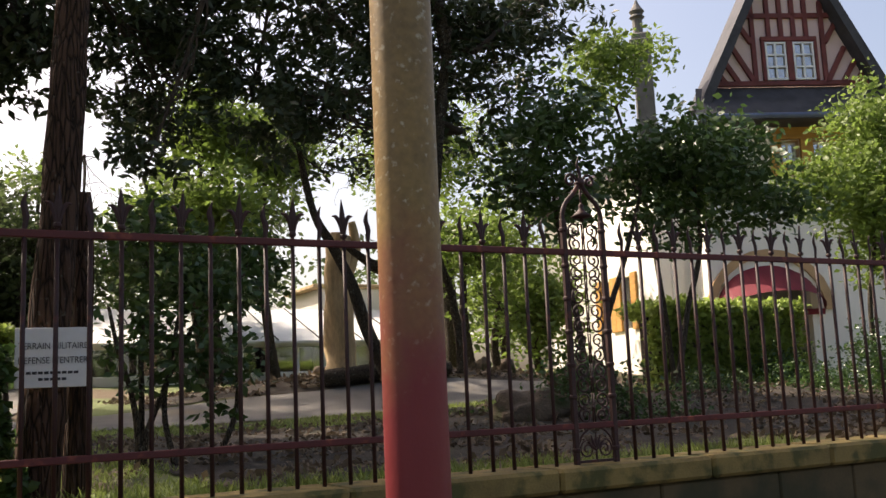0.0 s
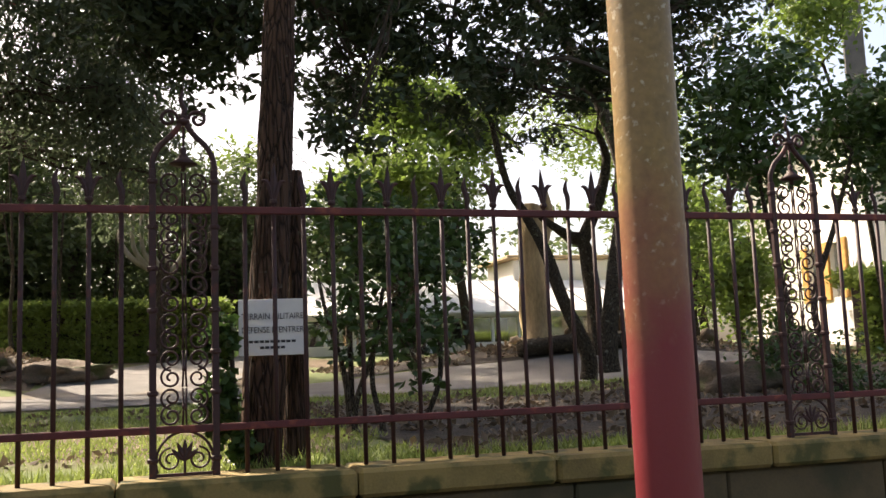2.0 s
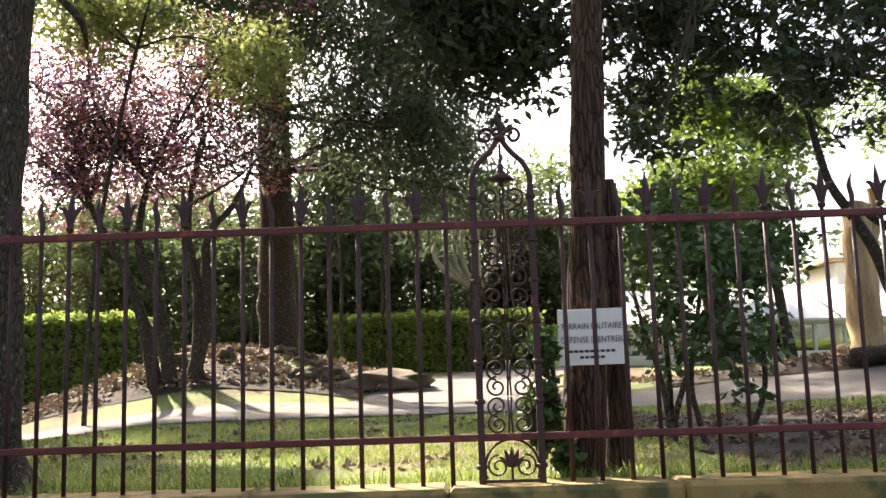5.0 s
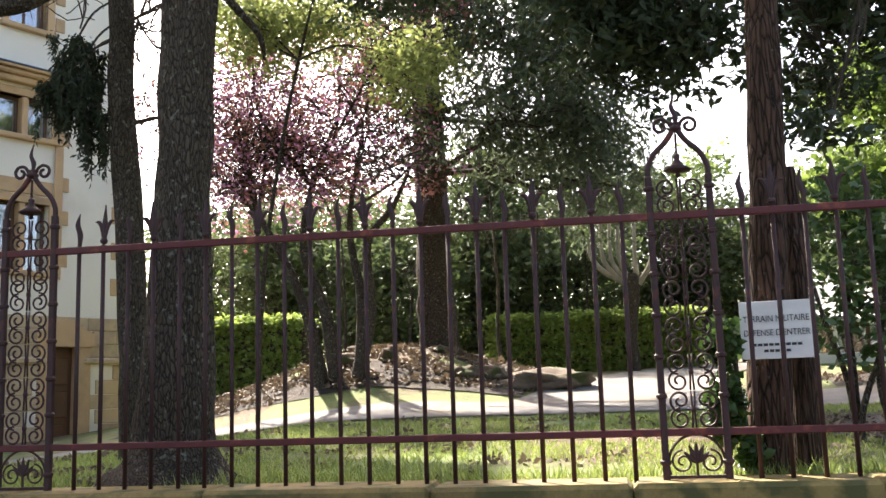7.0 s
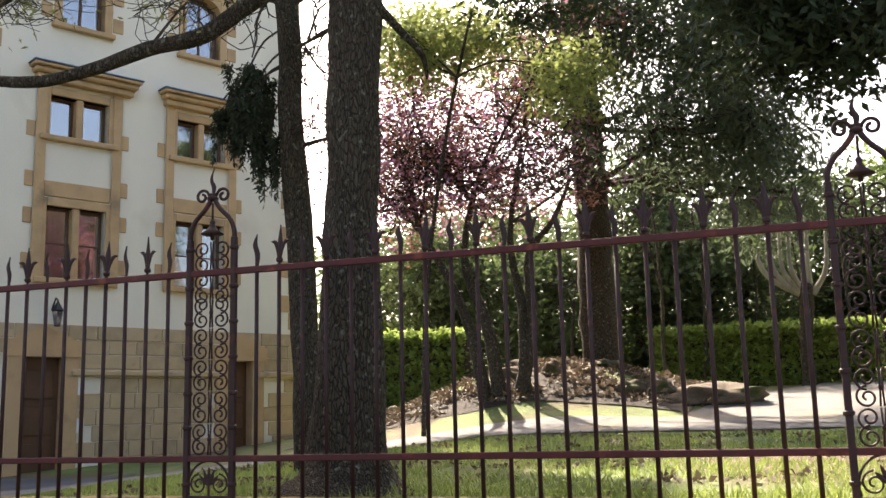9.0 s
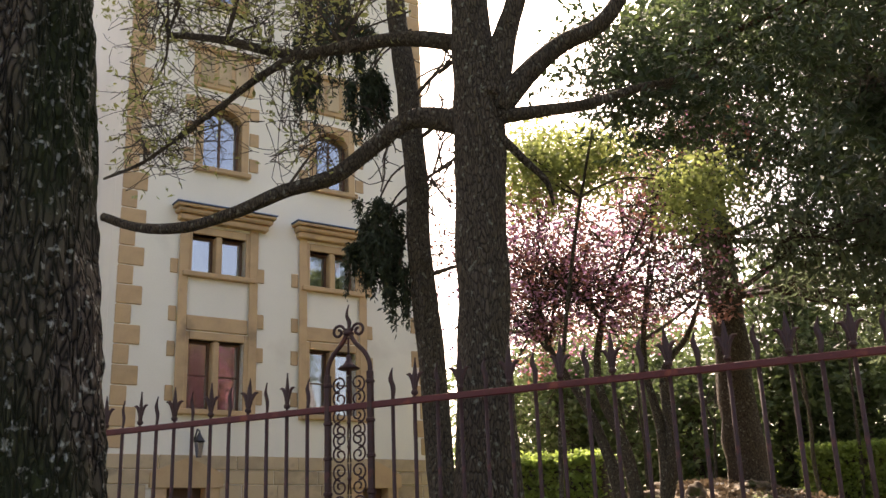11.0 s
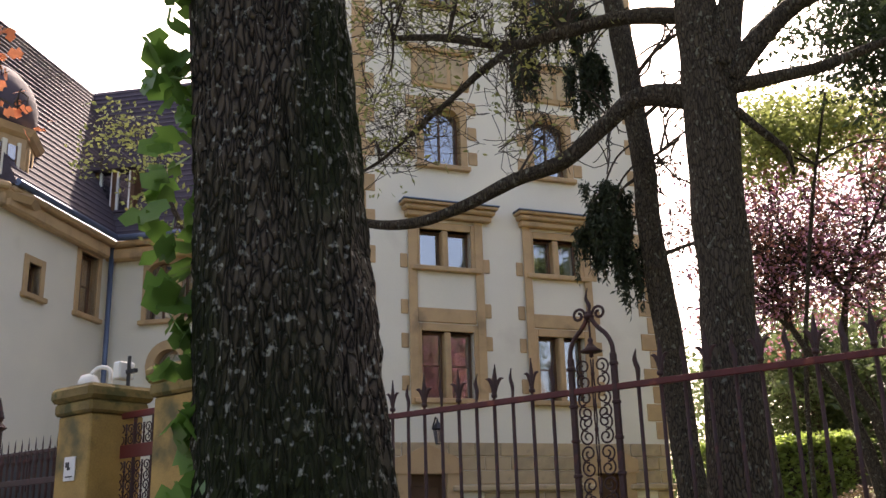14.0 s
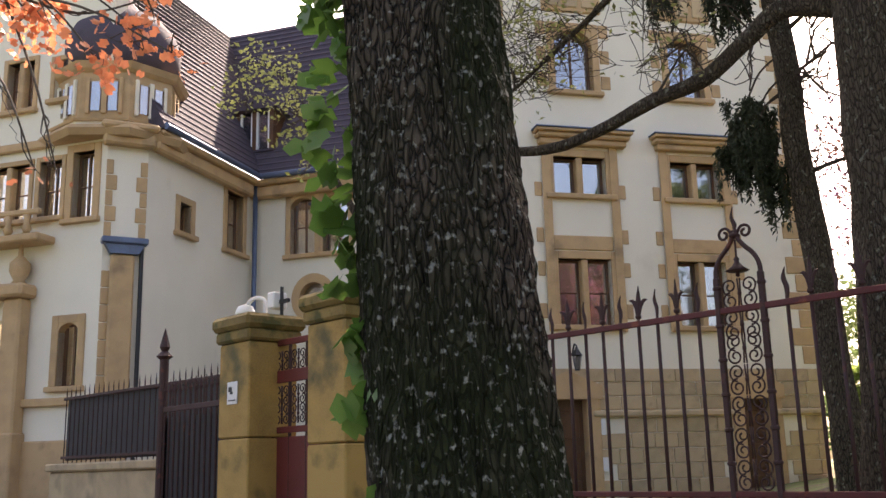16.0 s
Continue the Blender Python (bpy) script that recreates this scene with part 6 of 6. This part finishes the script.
for i in range(7):
    for j in range(8):
        gx, gy = 1.9 + i * 1.1 + rh.uniform(-0.4, 0.4), 0.2 + j * 1.1 + rh.uniform(-0.4, 0.4)
        up_by = 4.9 + 0.7 * gy + rh.uniform(0, 0.8)
        c = (gx - 0.537 * up_by, gy + 0.843 * up_by, 1.3 + 1.035 * up_by, rh.uniform(0.6, 0.85), 0.45)
        (SHADE_NEAR if gy < 4 else SHADE_FAR).append(c)
part("branchwork", twigs(Build(), SHADE_NEAR, [(5.2, 6.6, 8.2), (4.4, 7.2, 9.2), (3.9, 7.9, 9.8), (3.4, 8.6, 10.4)], 210, 0.05, 35), TWIG, t)
part("crown", leaf_mesh("crown", SHADE_NEAR, 20000, 0.15, BACKLEAF, 0.5, 0.2, 0.6, clusters=1000, spread=0.16), BACKLEAF, t)
# tree added only to carry the farther shading clumps
shade_tree = thing("woodland_tree", pose(0, 0, 0), "added evergreen tree whose wide unseen crown shades the garden", "tree", "trees behind the garden")
trunk_part([(10.6, 15.0, 1.2), (10.5, 15.1, 4.5), (9.4, 15.0, 8.0), (7.0, 14.6, 10.5), (5.0, 14.4, 12.0)], [0.2, 0.17, 0.14, 0.1, 0.05], BARK, shade_tree, n=12)
part("branchwork", twigs(Build(), SHADE_FAR, [(8.4, 14.9, 9.2), (7.0, 14.6, 10.5), (5.8, 14.5, 11.4), (5.0, 14.4, 12.0)], 210, 0.06, 36), TWIG, shade_tree)
part("crown", leaf_mesh("crown", SHADE_FAR, 13000, 0.17, BACKLEAF, 0.5, 0.2, 0.6, clusters=650, spread=0.17), BACKLEAF, shade_tree)
part("branchwork", twigs(Build(), [(5.8, 5.5, 5.0, 0.8, 0.8)], [(5.7, 5.5, 4.0), (5.9, 5.5, 5.5)], 20, 0.015, 33), TWIG, t)
t = thing("slender_tree", pose(-0.4, 0, -0.1), "thin leaning stem beside the path", "tree")
trunk_part(flared([(6.74, 7.00, 2.16), (6.65, 7.00, 2.85), (6.47, 7.00, 3.40), (6.36, 7.00, 3.95)]), [0.07, 0.06, 0.05, 0.03], BARK, t, n=9)
t = thing("dead_trunk", pose(-0.36, 0, 0), "tall pale broken tree trunk without bark", "tree stump")
trunk_part(flared([(5.81, 9.00, 1.96), (5.80, 9.00, 2.88), (5.81, 9.00, 3.51), (5.87, 9.00, 3.89)]), [0.32, 0.22, 0.19, 0.2, 0.17], PALEBARK, t, n=18, wob=0.35)
trunk_part([(5.95, 9, 3.3), (6.1, 9, 3.7), (6.05, 9, 4.1)], [0.11, 0.08, 0.05], PALEBARK, t, "broken_limb", 10, 0.3)

# big tree right behind the fence, with long boughs
t = thing("broadleaf_tree", pose(0, 0, 0), "big broadleaf tree behind the fence with long low boughs", "tree")
trunk_part(flared([(x + 0.03, y, z) for x, y, z in [(-2.54, 0.60, 1.08), (-2.53, 0.60, 1.28), (-2.51, 0.60, 2.13), (-2.48, 0.60, 2.93), (-2.47, 0.60, 3.59), (-2.47, 0.60, 4.10), (-2.48, 0.60, 4.66), (-2.49, 0.60, 5.58)]]), [0.6, 0.4, 0.225, 0.16, 0.152, 0.15, 0.15, 0.12, 0.10], BARK, t, n=30, wob=0.16, steps=8)
trunk_part([(-2.36, 0.60, 4.10), (-2.27, 0.65, 4.46), (-2.15, 0.70, 4.87), (-2.01, 0.75, 5.37)], [0.12, 0.08, 0.06, 0.05], BARK, t, "limb", 14)
B1, B2, B3 = [(-2.56, 0.60, 4.00), (-2.85, 0.55, 4.07), (-3.08, 0.50, 3.94), (-3.34, 0.45, 3.77), (-3.70, 0.40, 3.71), (-4.03, 0.35, 3.62), (-4.41, 0.30, 3.57), (-4.81, 0.30, 3.64), (-5.08, 0.25, 3.75)], [(-2.49, 0.60, 4.52), (-2.94, 0.60, 4.67), (-3.35, 0.55, 4.70), (-3.73, 0.50, 4.72), (-4.28, 0.50, 4.98), (-4.77, 0.45, 5.14)], [(-3.68, 0.50, 4.71), (-3.98, 0.45, 4.58), (-4.22, 0.45, 4.47), (-4.53, 0.40, 4.30), (-4.88, 0.40, 4.16), (-5.20, 0.35, 4.08)]
trunk_part(B1, [0.085, 0.06, 0.054, 0.048, 0.044, 0.04, 0.036, 0.032, 0.028], BARK, t, "bough", 12, 0.25)
trunk_part(B2, [0.055, 0.045, 0.04, 0.035, 0.03, 0.02], BARK, t, "bough", 10, 0.25)
trunk_part(B3, [0.03, 0.026, 0.022, 0.018, 0.014, 0.008], BARK, t, "bough", 8, 0.25)
trunk_part([(-2.30, 0.60, 4.03), (-2.11, 0.70, 4.28), (-1.94, 0.80, 4.46), (-1.70, 0.90, 4.59), (-1.52, 1.00, 4.92), (-1.40, 1.10, 5.38)], [0.075, 0.06, 0.05, 0.03], BARK, t, "bough", 10)
trunk_part([(-2.31, 0.60, 3.98), (-2.10, 0.70, 4.00), (-1.86, 0.90, 4.07), (-1.61, 1.10, 4.19), (-1.38, 1.30, 4.29)], [0.05, 0.04, 0.035, 0.028, 0.015], BARK, t, "bough", 10)
trunk_part([(-2.28, 0.60, 3.82), (-2.20, 0.70, 3.72), (-2.10, 0.80, 3.59), (-2.10, 0.90, 3.47)], [0.03, 0.024, 0.018, 0.008], BARK, t, "bough", 8)
YOUNG = [(-4.9, 0.5, 5.7, 0.28, 0.24), (-4.4, 0.5, 5.6, 0.27, 0.22), (-3.9, 0.5, 5.3, 0.25, 0.21), (-3.5, 0.5, 4.9, 0.20, 0.23), (-4.8, 0.5, 5.2, 0.25, 0.22), (-4.2, 0.5, 5.0, 0.25, 0.21), (-3.8, 0.5, 4.6, 0.18, 0.20), (-4.9, 0.5, 4.7, 0.22, 0.22), (-4.5, 0.5, 4.4, 0.21, 0.17), (-4.9, 0.5, 4.3, 0.17, 0.17), (-3.6, 0.5, 4.0, 0.15, 0.15), (-4.0, 0.5, 5.6, 0.30, 0.17), (-3.2, 0.5, 5.1, 0.20, 0.24)]
YW = [(x, y, z, a * 2.1, c * 2.0) for x, y, z, a, c in YOUNG]
part("branchwork", twigs(Build(), YW, B1[4:] + B2[2:] + B3, 780, 0.011, 41, 0.0024), TWIG, t)
part("foliage", leaf_mesh("foliage", YOUNG, 3200, 0.05, OLIVELEAF, 0.42, 0.5, 0.5, clusters=800, spread=0.04, grow=2.0), OLIVELEAF, t, "sparse young yellow-green leaves")

t = thing("drooping_conifer", pose(-0.08, 0, 0), "slim leaning conifer with hanging dark fronds", "tree")
trunk_part(flared([(-3.55, 2.40, 1.19), (-3.60, 2.40, 2.61), (-3.70, 2.40, 3.80), (-3.71, 2.40, 4.34), (-3.80, 2.40, 5.46), (-3.89, 2.40, 6.38), (-3.90, 2.40, 7.68)]), [0.15, 0.115, 0.105, 0.1, 0.095, 0.09, 0.08, 0.07], BARK, t, n=16)
FROND = [(-4.1, 2.4, 4.1, 0.19, 0.20), (-4.2, 2.4, 3.8, 0.12, 0.17), (-3.9, 2.4, 3.5, 0.12, 0.24), (-4.1, 2.5, 3.9, 0.15, 0.22), (-4.6, 2.4, 5.8, 0.33, 0.25), (-4.8, 2.3, 5.5, 0.14, 0.19), (-4.2, 2.4, 5.2, 0.21, 0.26), (-4.4, 2.5, 5.9, 0.22, 0.22), (-4.6, 2.4, 6.2, 0.23, 0.35), (-4.2, 2.4, 5.3, 0.16, 0.21), (-4.0, 2.3, 3.8, 0.14, 0.19)]
rf = random.Random(3)
strands, needles = Build(), []
for x, y, z, a, c in FROND:
    root = Vector((-3.72, 2.4, min(6.4, max(3.8, z + c + 0.35))))
    tip = Vector((x, y, z + c))
    strands.tube(smooth_path([root, root.lerp(tip, 0.6) + Vector((0, 0, 0.1)), tip], 4), 0.009, 5)
    for _ in range(13):
        p = tip + Vector((rf.uniform(-a, a), rf.uniform(-a, a), rf.uniform(-0.25, 0.05) * c))
        n = c * rf.uniform(1.0, 2.6)
        sway = Vector((rf.uniform(-0.06, 0.06), rf.uniform(-0.06, 0.06), -n))
        strands.tube([tip, p, p + sway * 0.5, p + sway], 0.0035, 4)
        needles += [(*(p + sway * (k / 9)), 0.035 * (1.2 - k / 12), 0.05) for k in range(10)]
part("branchwork", strands, TWIG, t)
part("frond_foliage", leaf_mesh("frond_foliage", needles, 26000, 0.05, FRONDLEAF, 0.3, 1.4, 0.6), FRONDLEAF, t)
part("branchwork", twigs(Build(), [(-3.3, 2.4, 4.5, 0.4, 0.9), (-3.2, 2.4, 3.6, 0.4, 0.6), (-4.1, 2.4, 4.7, 0.4, 0.6), (-3.4, 2.4, 5.4, 0.5, 0.5)] + [(-3.4, 2.4, 5.0, 0.25, 0.30), (-3.6, 2.4, 4.4, 0.24, 0.29), (-3.6, 2.4, 3.8, 0.19, 0.28), (-3.7, 2.4, 3.5, 0.19, 0.38)], [(-3.72, 2.4, z) for z in (3.2, 3.6, 4.0, 4.4, 4.8, 5.2)], 150, 0.024, 45, 0.0045), TWIG, t)

# ---- street tree with ivy ----
t = thing("street_tree", pose(0, 0, 0), "thick street tree trunk with furrowed mossy bark and an added unseen crown", "tree")
TR = [(-1.93, -2.96, 0.0), (-1.99, -2.945, 1.2), (-2.046, -2.93, 1.6), (-2.09, -2.92, 1.9), (-2.15, -2.905, 2.3), (-2.23, -2.885, 2.85), (-2.31, -2.87, 3.4), (-2.40, -2.85, 4.2), (-2.60, -2.80, 6.5)]
pts = smooth_path(TR, 34)
NS = 150
rows = Build()
for i, p in enumerate(pts):
    rbase = float(np.interp(p.z, [0, 0.5, 1.2, 2.3, 3.6, 6.5], [0.34, 0.275, 0.238, 0.219, 0.207, 0.185]))
    for k in range(NS):
        a = 2 * math.pi * k / NS
        q = Vector((math.cos(a), math.sin(a), 0))
        s = Vector((math.cos(a) * 4.6, math.sin(a) * 4.6, p.z * 3.2))
        warp = 0.8 * noise.noise(s * 0.7 + Vector((9, 3, 1)))
        ridge = 1 - abs(noise.noise(Vector((s.x * 1.6 + warp, s.y * 1.6 - warp, s.z * 0.9)))) * 2.2
        ridge += 0.5 * (1 - abs(noise.noise(s * 3.1 + Vector((4, 4, 4)))) * 2)
        big = noise.noise(Vector((math.cos(a), math.sin(a), p.z * 0.5)))
        r = rbase + 0.017 * ridge + 0.014 * big - 0.017
        rows.v.append(tuple(p + q * r))
rows.f = [(i * NS + k, i * NS + (k + 1) % NS, (i + 1) * NS + (k + 1) % NS, (i + 1) * NS + k) for i in range(len(pts) - 1) for k in range(NS)]
part("trunk", rows, OAKBARK, t, smooth=True)
# unseen crown added overhead to hold sky light off the wall and fence
SKY_SHADE = []
rc = random.Random(23)
for k in range(26):
    a, q = rc.uniform(0, 6.283), 5.2 * math.sqrt(rc.random())
    SKY_SHADE.append((-2.6 + q * math.cos(a) * 1.25, -3.6 + q * math.sin(a) * 0.85, rc.uniform(8.4, 11.0), 1.3, 0.8))
part("upper_trunk", Build().tube(smooth_path([(-2.6, -2.8, 6.48), (-2.6, -3.0, 8.2), (-2.5, -3.4, 10.0)], 5), 0.17, 16, 0.2), OAKBARK, t, smooth=True)
part("branchwork", twigs(Build(), SKY_SHADE, [(-2.6, -2.9, 7.4), (-2.6, -3.0, 8.2), (-2.55, -3.2, 9.2)], 260, 0.09, 61), TWIG, t)
part("crown", leaf_mesh("crown", SKY_SHADE, 30000, 0.16, FRESHLEAF, 0.7, 0.2, 0.6, clusters=2400, spread=0.2), FRESHLEAF, t)
ivy2 = thing("climbing_ivy", pose(0, 0, 0), "bright green ivy hanging on the street tree", "ivy")
vine = [Vector(p) + Vector((-0.66, -0.73, 0)) * (0.207 + 0.008 * math.sin(5 * p[2])) for p in TR[1:-1]]
vine = smooth_path([vine[0] - Vector((-0.05, 0, 0.9))] + vine, 6)
part("vine", Build().tube(vine, 0.011, 7), TWIG, ivy2, smooth=True)
HV = []
ri = random.Random(5)
for p in vine:
    for _ in range(4 if p.z > 1.85 else 2):
        if ri.random() < 0.3:
            continue
        reach = (0.075 if 1.95 < p.z < 2.9 else 0.035) * ri.uniform(0.2, 1.0)
        HV.append((p.x - 0.66 * reach + ri.uniform(-0.03, 0.03), p.y - 0.73 * reach + ri.uniform(-0.03, 0.03), p.z + ri.uniform(-0.07, 0.07), 0.045, 0.065))
part("foliage", leaf_mesh("foliage", HV, 260, 0.075, IVYLEAF, 1.0, 0.7, 0.7, lobes=True), IVYLEAF, ivy2)

t = thing("copper_maple", pose(0, 0, 0), "maple with orange-red spring leaves over the street", "tree")
MA = [(-7.0, -2.3, 4.7, 0.37, 0.23), (-5.6, -2.2, 4.1, 0.22, 0.15), (-6.2, -2.2, 4.1, 0.24, 0.10), (-5.1, -2.2, 3.8, 0.13, 0.12), (-7.5, -2.3, 5.0, 0.30, 0.20), (-6.8, -2.3, 3.5, 0.17, 0.05), (-6.4, -2.3, 3.3, 0.08, 0.08), (-7.2, -2.3, 5.3, 0.73, 0.29), (-5.6, -2.2, 4.3, 0.22, 0.15)]
trunk_part([(-9.0, -2.9, 0.2), (-8.9, -2.9, 2.5), (-8.3, -2.7, 4.2), (-7.4, -2.4, 5.1)], [0.14, 0.11, 0.08, 0.04], BARK, t, n=12)
part("branchwork", twigs(Build(), MA, [(-8.3, -2.7, 4.2), (-7.8, -2.5, 4.7), (-7.4, -2.4, 5.0)], 50, 0.014, 51), TWIG, t)
part("foliage", leaf_mesh("foliage", MA, 1400, 0.066, ORANGE, 0.9, 0.4, 0.7, lobes=True, clusters=300, spread=0.07), ORANGE, t)
t = thing("blossom_shrub", pose(0, 0, 0), "thin shrub with pale flowers above the gate", "shrub")
PA = [(-7.1, -0.3, 4.8, 0.26, 0.21), (-6.7, -0.3, 4.4, 0.20, 0.24), (-7.6, -0.3, 4.7, 0.14, 0.16), (-6.4, -0.3, 3.8, 0.14, 0.14), (-6.7, -0.3, 4.2, 0.15, 0.15)]
trunk_part([(-5.6, 0.6, 0.7), (-5.8, 0.4, 2.4), (-6.3, 0.0, 3.5), (-6.7, -0.2, 4.3)], [0.05, 0.04, 0.03, 0.015], BARK, t, n=8)
part("branchwork", twigs(Build(), PA, [(-6.3, 0, 3.5), (-6.5, -0.1, 3.9), (-6.7, -0.2, 4.3)], 50, 0.008, 53), TWIG, t)
part("foliage", leaf_mesh("foliage", PA, 700, 0.045, PALELEAF, 0.6, 0.2, 0.5, clusters=170, spread=0.05, grow=1.3), PALELEAF, t)

# ---- rocks, logs, grass ----
def rock(x, y, r, h, seed, label="weathered mossy rock on the ground"):
    bm = bmesh.new()
    bmesh.ops.create_icosphere(bm, subdivisions=3, radius=1)
    for v in bm.verts:
        k = 1 + 0.55 * noise.noise(v.co * 1.4 + Vector((seed, 0, 0))) + 0.25 * noise.noise(v.co * 3.2 + Vector((0, seed, 0)))
        v.co = Vector((v.co.x * r * k, v.co.y * r * 0.8 * k, v.co.z * h * k))
    me = bpy.data.meshes.new("rock")
    bm.to_mesh(me)
    bm.free()
    me.materials.append(ROCK)
    me.shade_smooth()
    ob = new("rock", me)
    ob.matrix_basis = pose(x, y, ground_z(x, y) + h * 0.3)
    tagged(ob, label, "rock", "rocks")


rk = random.Random(17)
for i in range(11):
    rock(-4.2 + rk.uniform(-2.2, 2.6), 9.5 + rk.uniform(-0.5, 1.5), rk.uniform(0.12, 0.28), rk.uniform(0.06, 0.13), i)
rock(-1.1, 9.4, 0.62, 0.17, 60, "long dark rock at the end of the mound")
rock(5.3, 3.7, 0.42, 0.22, 61, "rounded boulder beside the path")
rock(7.0, 5.2, 0.36, 0.3, 62, "dark boulder among the shrubs")
for i in range(9):
    rock(rk.uniform(3, 12), 8.4 + rk.uniform(0, 1.6), rk.uniform(0.12, 0.3), rk.uniform(0.08, 0.2), 70 + i)
lg = single("fallen_log", Build().tube(smooth_path([(4.9, 8.3, ground_z(4.9, 8.3) + 0.1), (5.8, 8.3, ground_z(5.8, 8.3) + 0.13), (6.9, 8.4, ground_z(6.9, 8.4) + 0.1)], 6), 0.12, 12, 0.25), BARK, "dark fallen log on the leaf-strewn bank", "log", smooth=True)

def scatter(name, n, x0, x1, y0, y1, size, label):
    """Dry leaves lying about."""
    cl = [(float(x), float(y), ground_z(float(x), float(y)) + 0.022, 0.22, 0.012) for x, y in zip(RNG.uniform(x0, x1, n // 20), RNG.uniform(y0, y1, n // 20))]
    tagged(part(name, leaf_mesh(name, cl, n, size, DRYLEAF, 0.6, 0.0, 0.8), DRYLEAF), label, "leaves", kind="stuff")


scatter("fallen_leaves", 9000, 1.3, 12.5, 0.4, 5.2, 0.06, "dry brown leaves strewn under the shrubs")
scatter("fallen_leaves", 9000, -6.6, -1.0, 8.8, 12.0, 0.08, "dry leaves and straw on the mound")
scatter("fallen_leaves", 7000, 2.4, 14, 8.3, 11.2, 0.08, "dry brown leaves on the bank")
scatter("fallen_leaves", 1500, -6.0, 1.4, 0.3, 5.5, 0.05, "few dry leaves on the lawn")

# grass blades
def blades(name, n, x0, x1, y0, y1, h, label):
    p = np.stack([RNG.uniform(x0, x1, n), RNG.uniform(y0, y1, n)], 1)
    keep = [noise.noise(Vector((float(a) * 0.9, float(c) * 1.3, 3.0))) + 0.25 * RNG.random() > -0.12 for a, c in p]
    p = p[np.array(keep)]
    n = len(p)
    z = np.array([ground_z(float(a), float(c)) for a, c in p])
    a = RNG.uniform(0, 6.283, n)
    hh = h * (0.5 + RNG.random(n))
    lean = RNG.normal(size=(n, 2)) * 0.5 * hh[:, None]
    dx = np.stack([np.cos(a), np.sin(a)], 1) * 0.006
    v = np.zeros((n, 3, 3))
    v[:, 0, :2], v[:, 1, :2], v[:, 2, :2] = p - dx, p + dx, p + lean
    v[:, 0, 2], v[:, 1, 2], v[:, 2, 2] = z, z, z + hh
    me = bpy.data.meshes.new(name)
    me.from_pydata(v.reshape(-1, 3).tolist(), [], np.arange(n * 3).reshape(-1, 3).tolist())
    me.materials.append(GRASSB)
    tagged(new(name, me), label, "grass", kind="stuff")


blades("grass", 52000, -8.5, 1.4, 0.2, 5.6, 0.034, "short mown spring grass behind the fence")
blades("grass", 10000, 1.4, 9, 4.6, 6.0, 0.05, "strip of grass along the gravel path")
blades("grass", 6000, -6.0, 5, 0.16, 0.4, 0.07, "longer grass along the foot of the fence")

# ---- wall stones and coping, one by one ----
u, k = FENCE_L, 0
while u < FENCE_R - 0.2:
    w = min(rnd.uniform(0.85, 1.15), FENCE_R - u)
    part("coping_stone", Build().box(u + 0.003, u + w - 0.003, -0.19, 0.19, 0.99, 1.112 + rnd.uniform(-0.004, 0.004), 0.018), COPING, wall)
    u += w
for row, (z0, z1) in enumerate(((0.05, 0.36), (0.36, 0.67), (0.67, 0.985))):
    u = FENCE_L - (0.3 if row % 2 else 0)
    while u < FENCE_R:
        w = rnd.uniform(0.6, 0.95)
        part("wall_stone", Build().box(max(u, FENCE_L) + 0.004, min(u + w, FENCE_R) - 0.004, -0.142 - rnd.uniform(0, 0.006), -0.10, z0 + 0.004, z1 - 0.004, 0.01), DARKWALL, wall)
        u += w
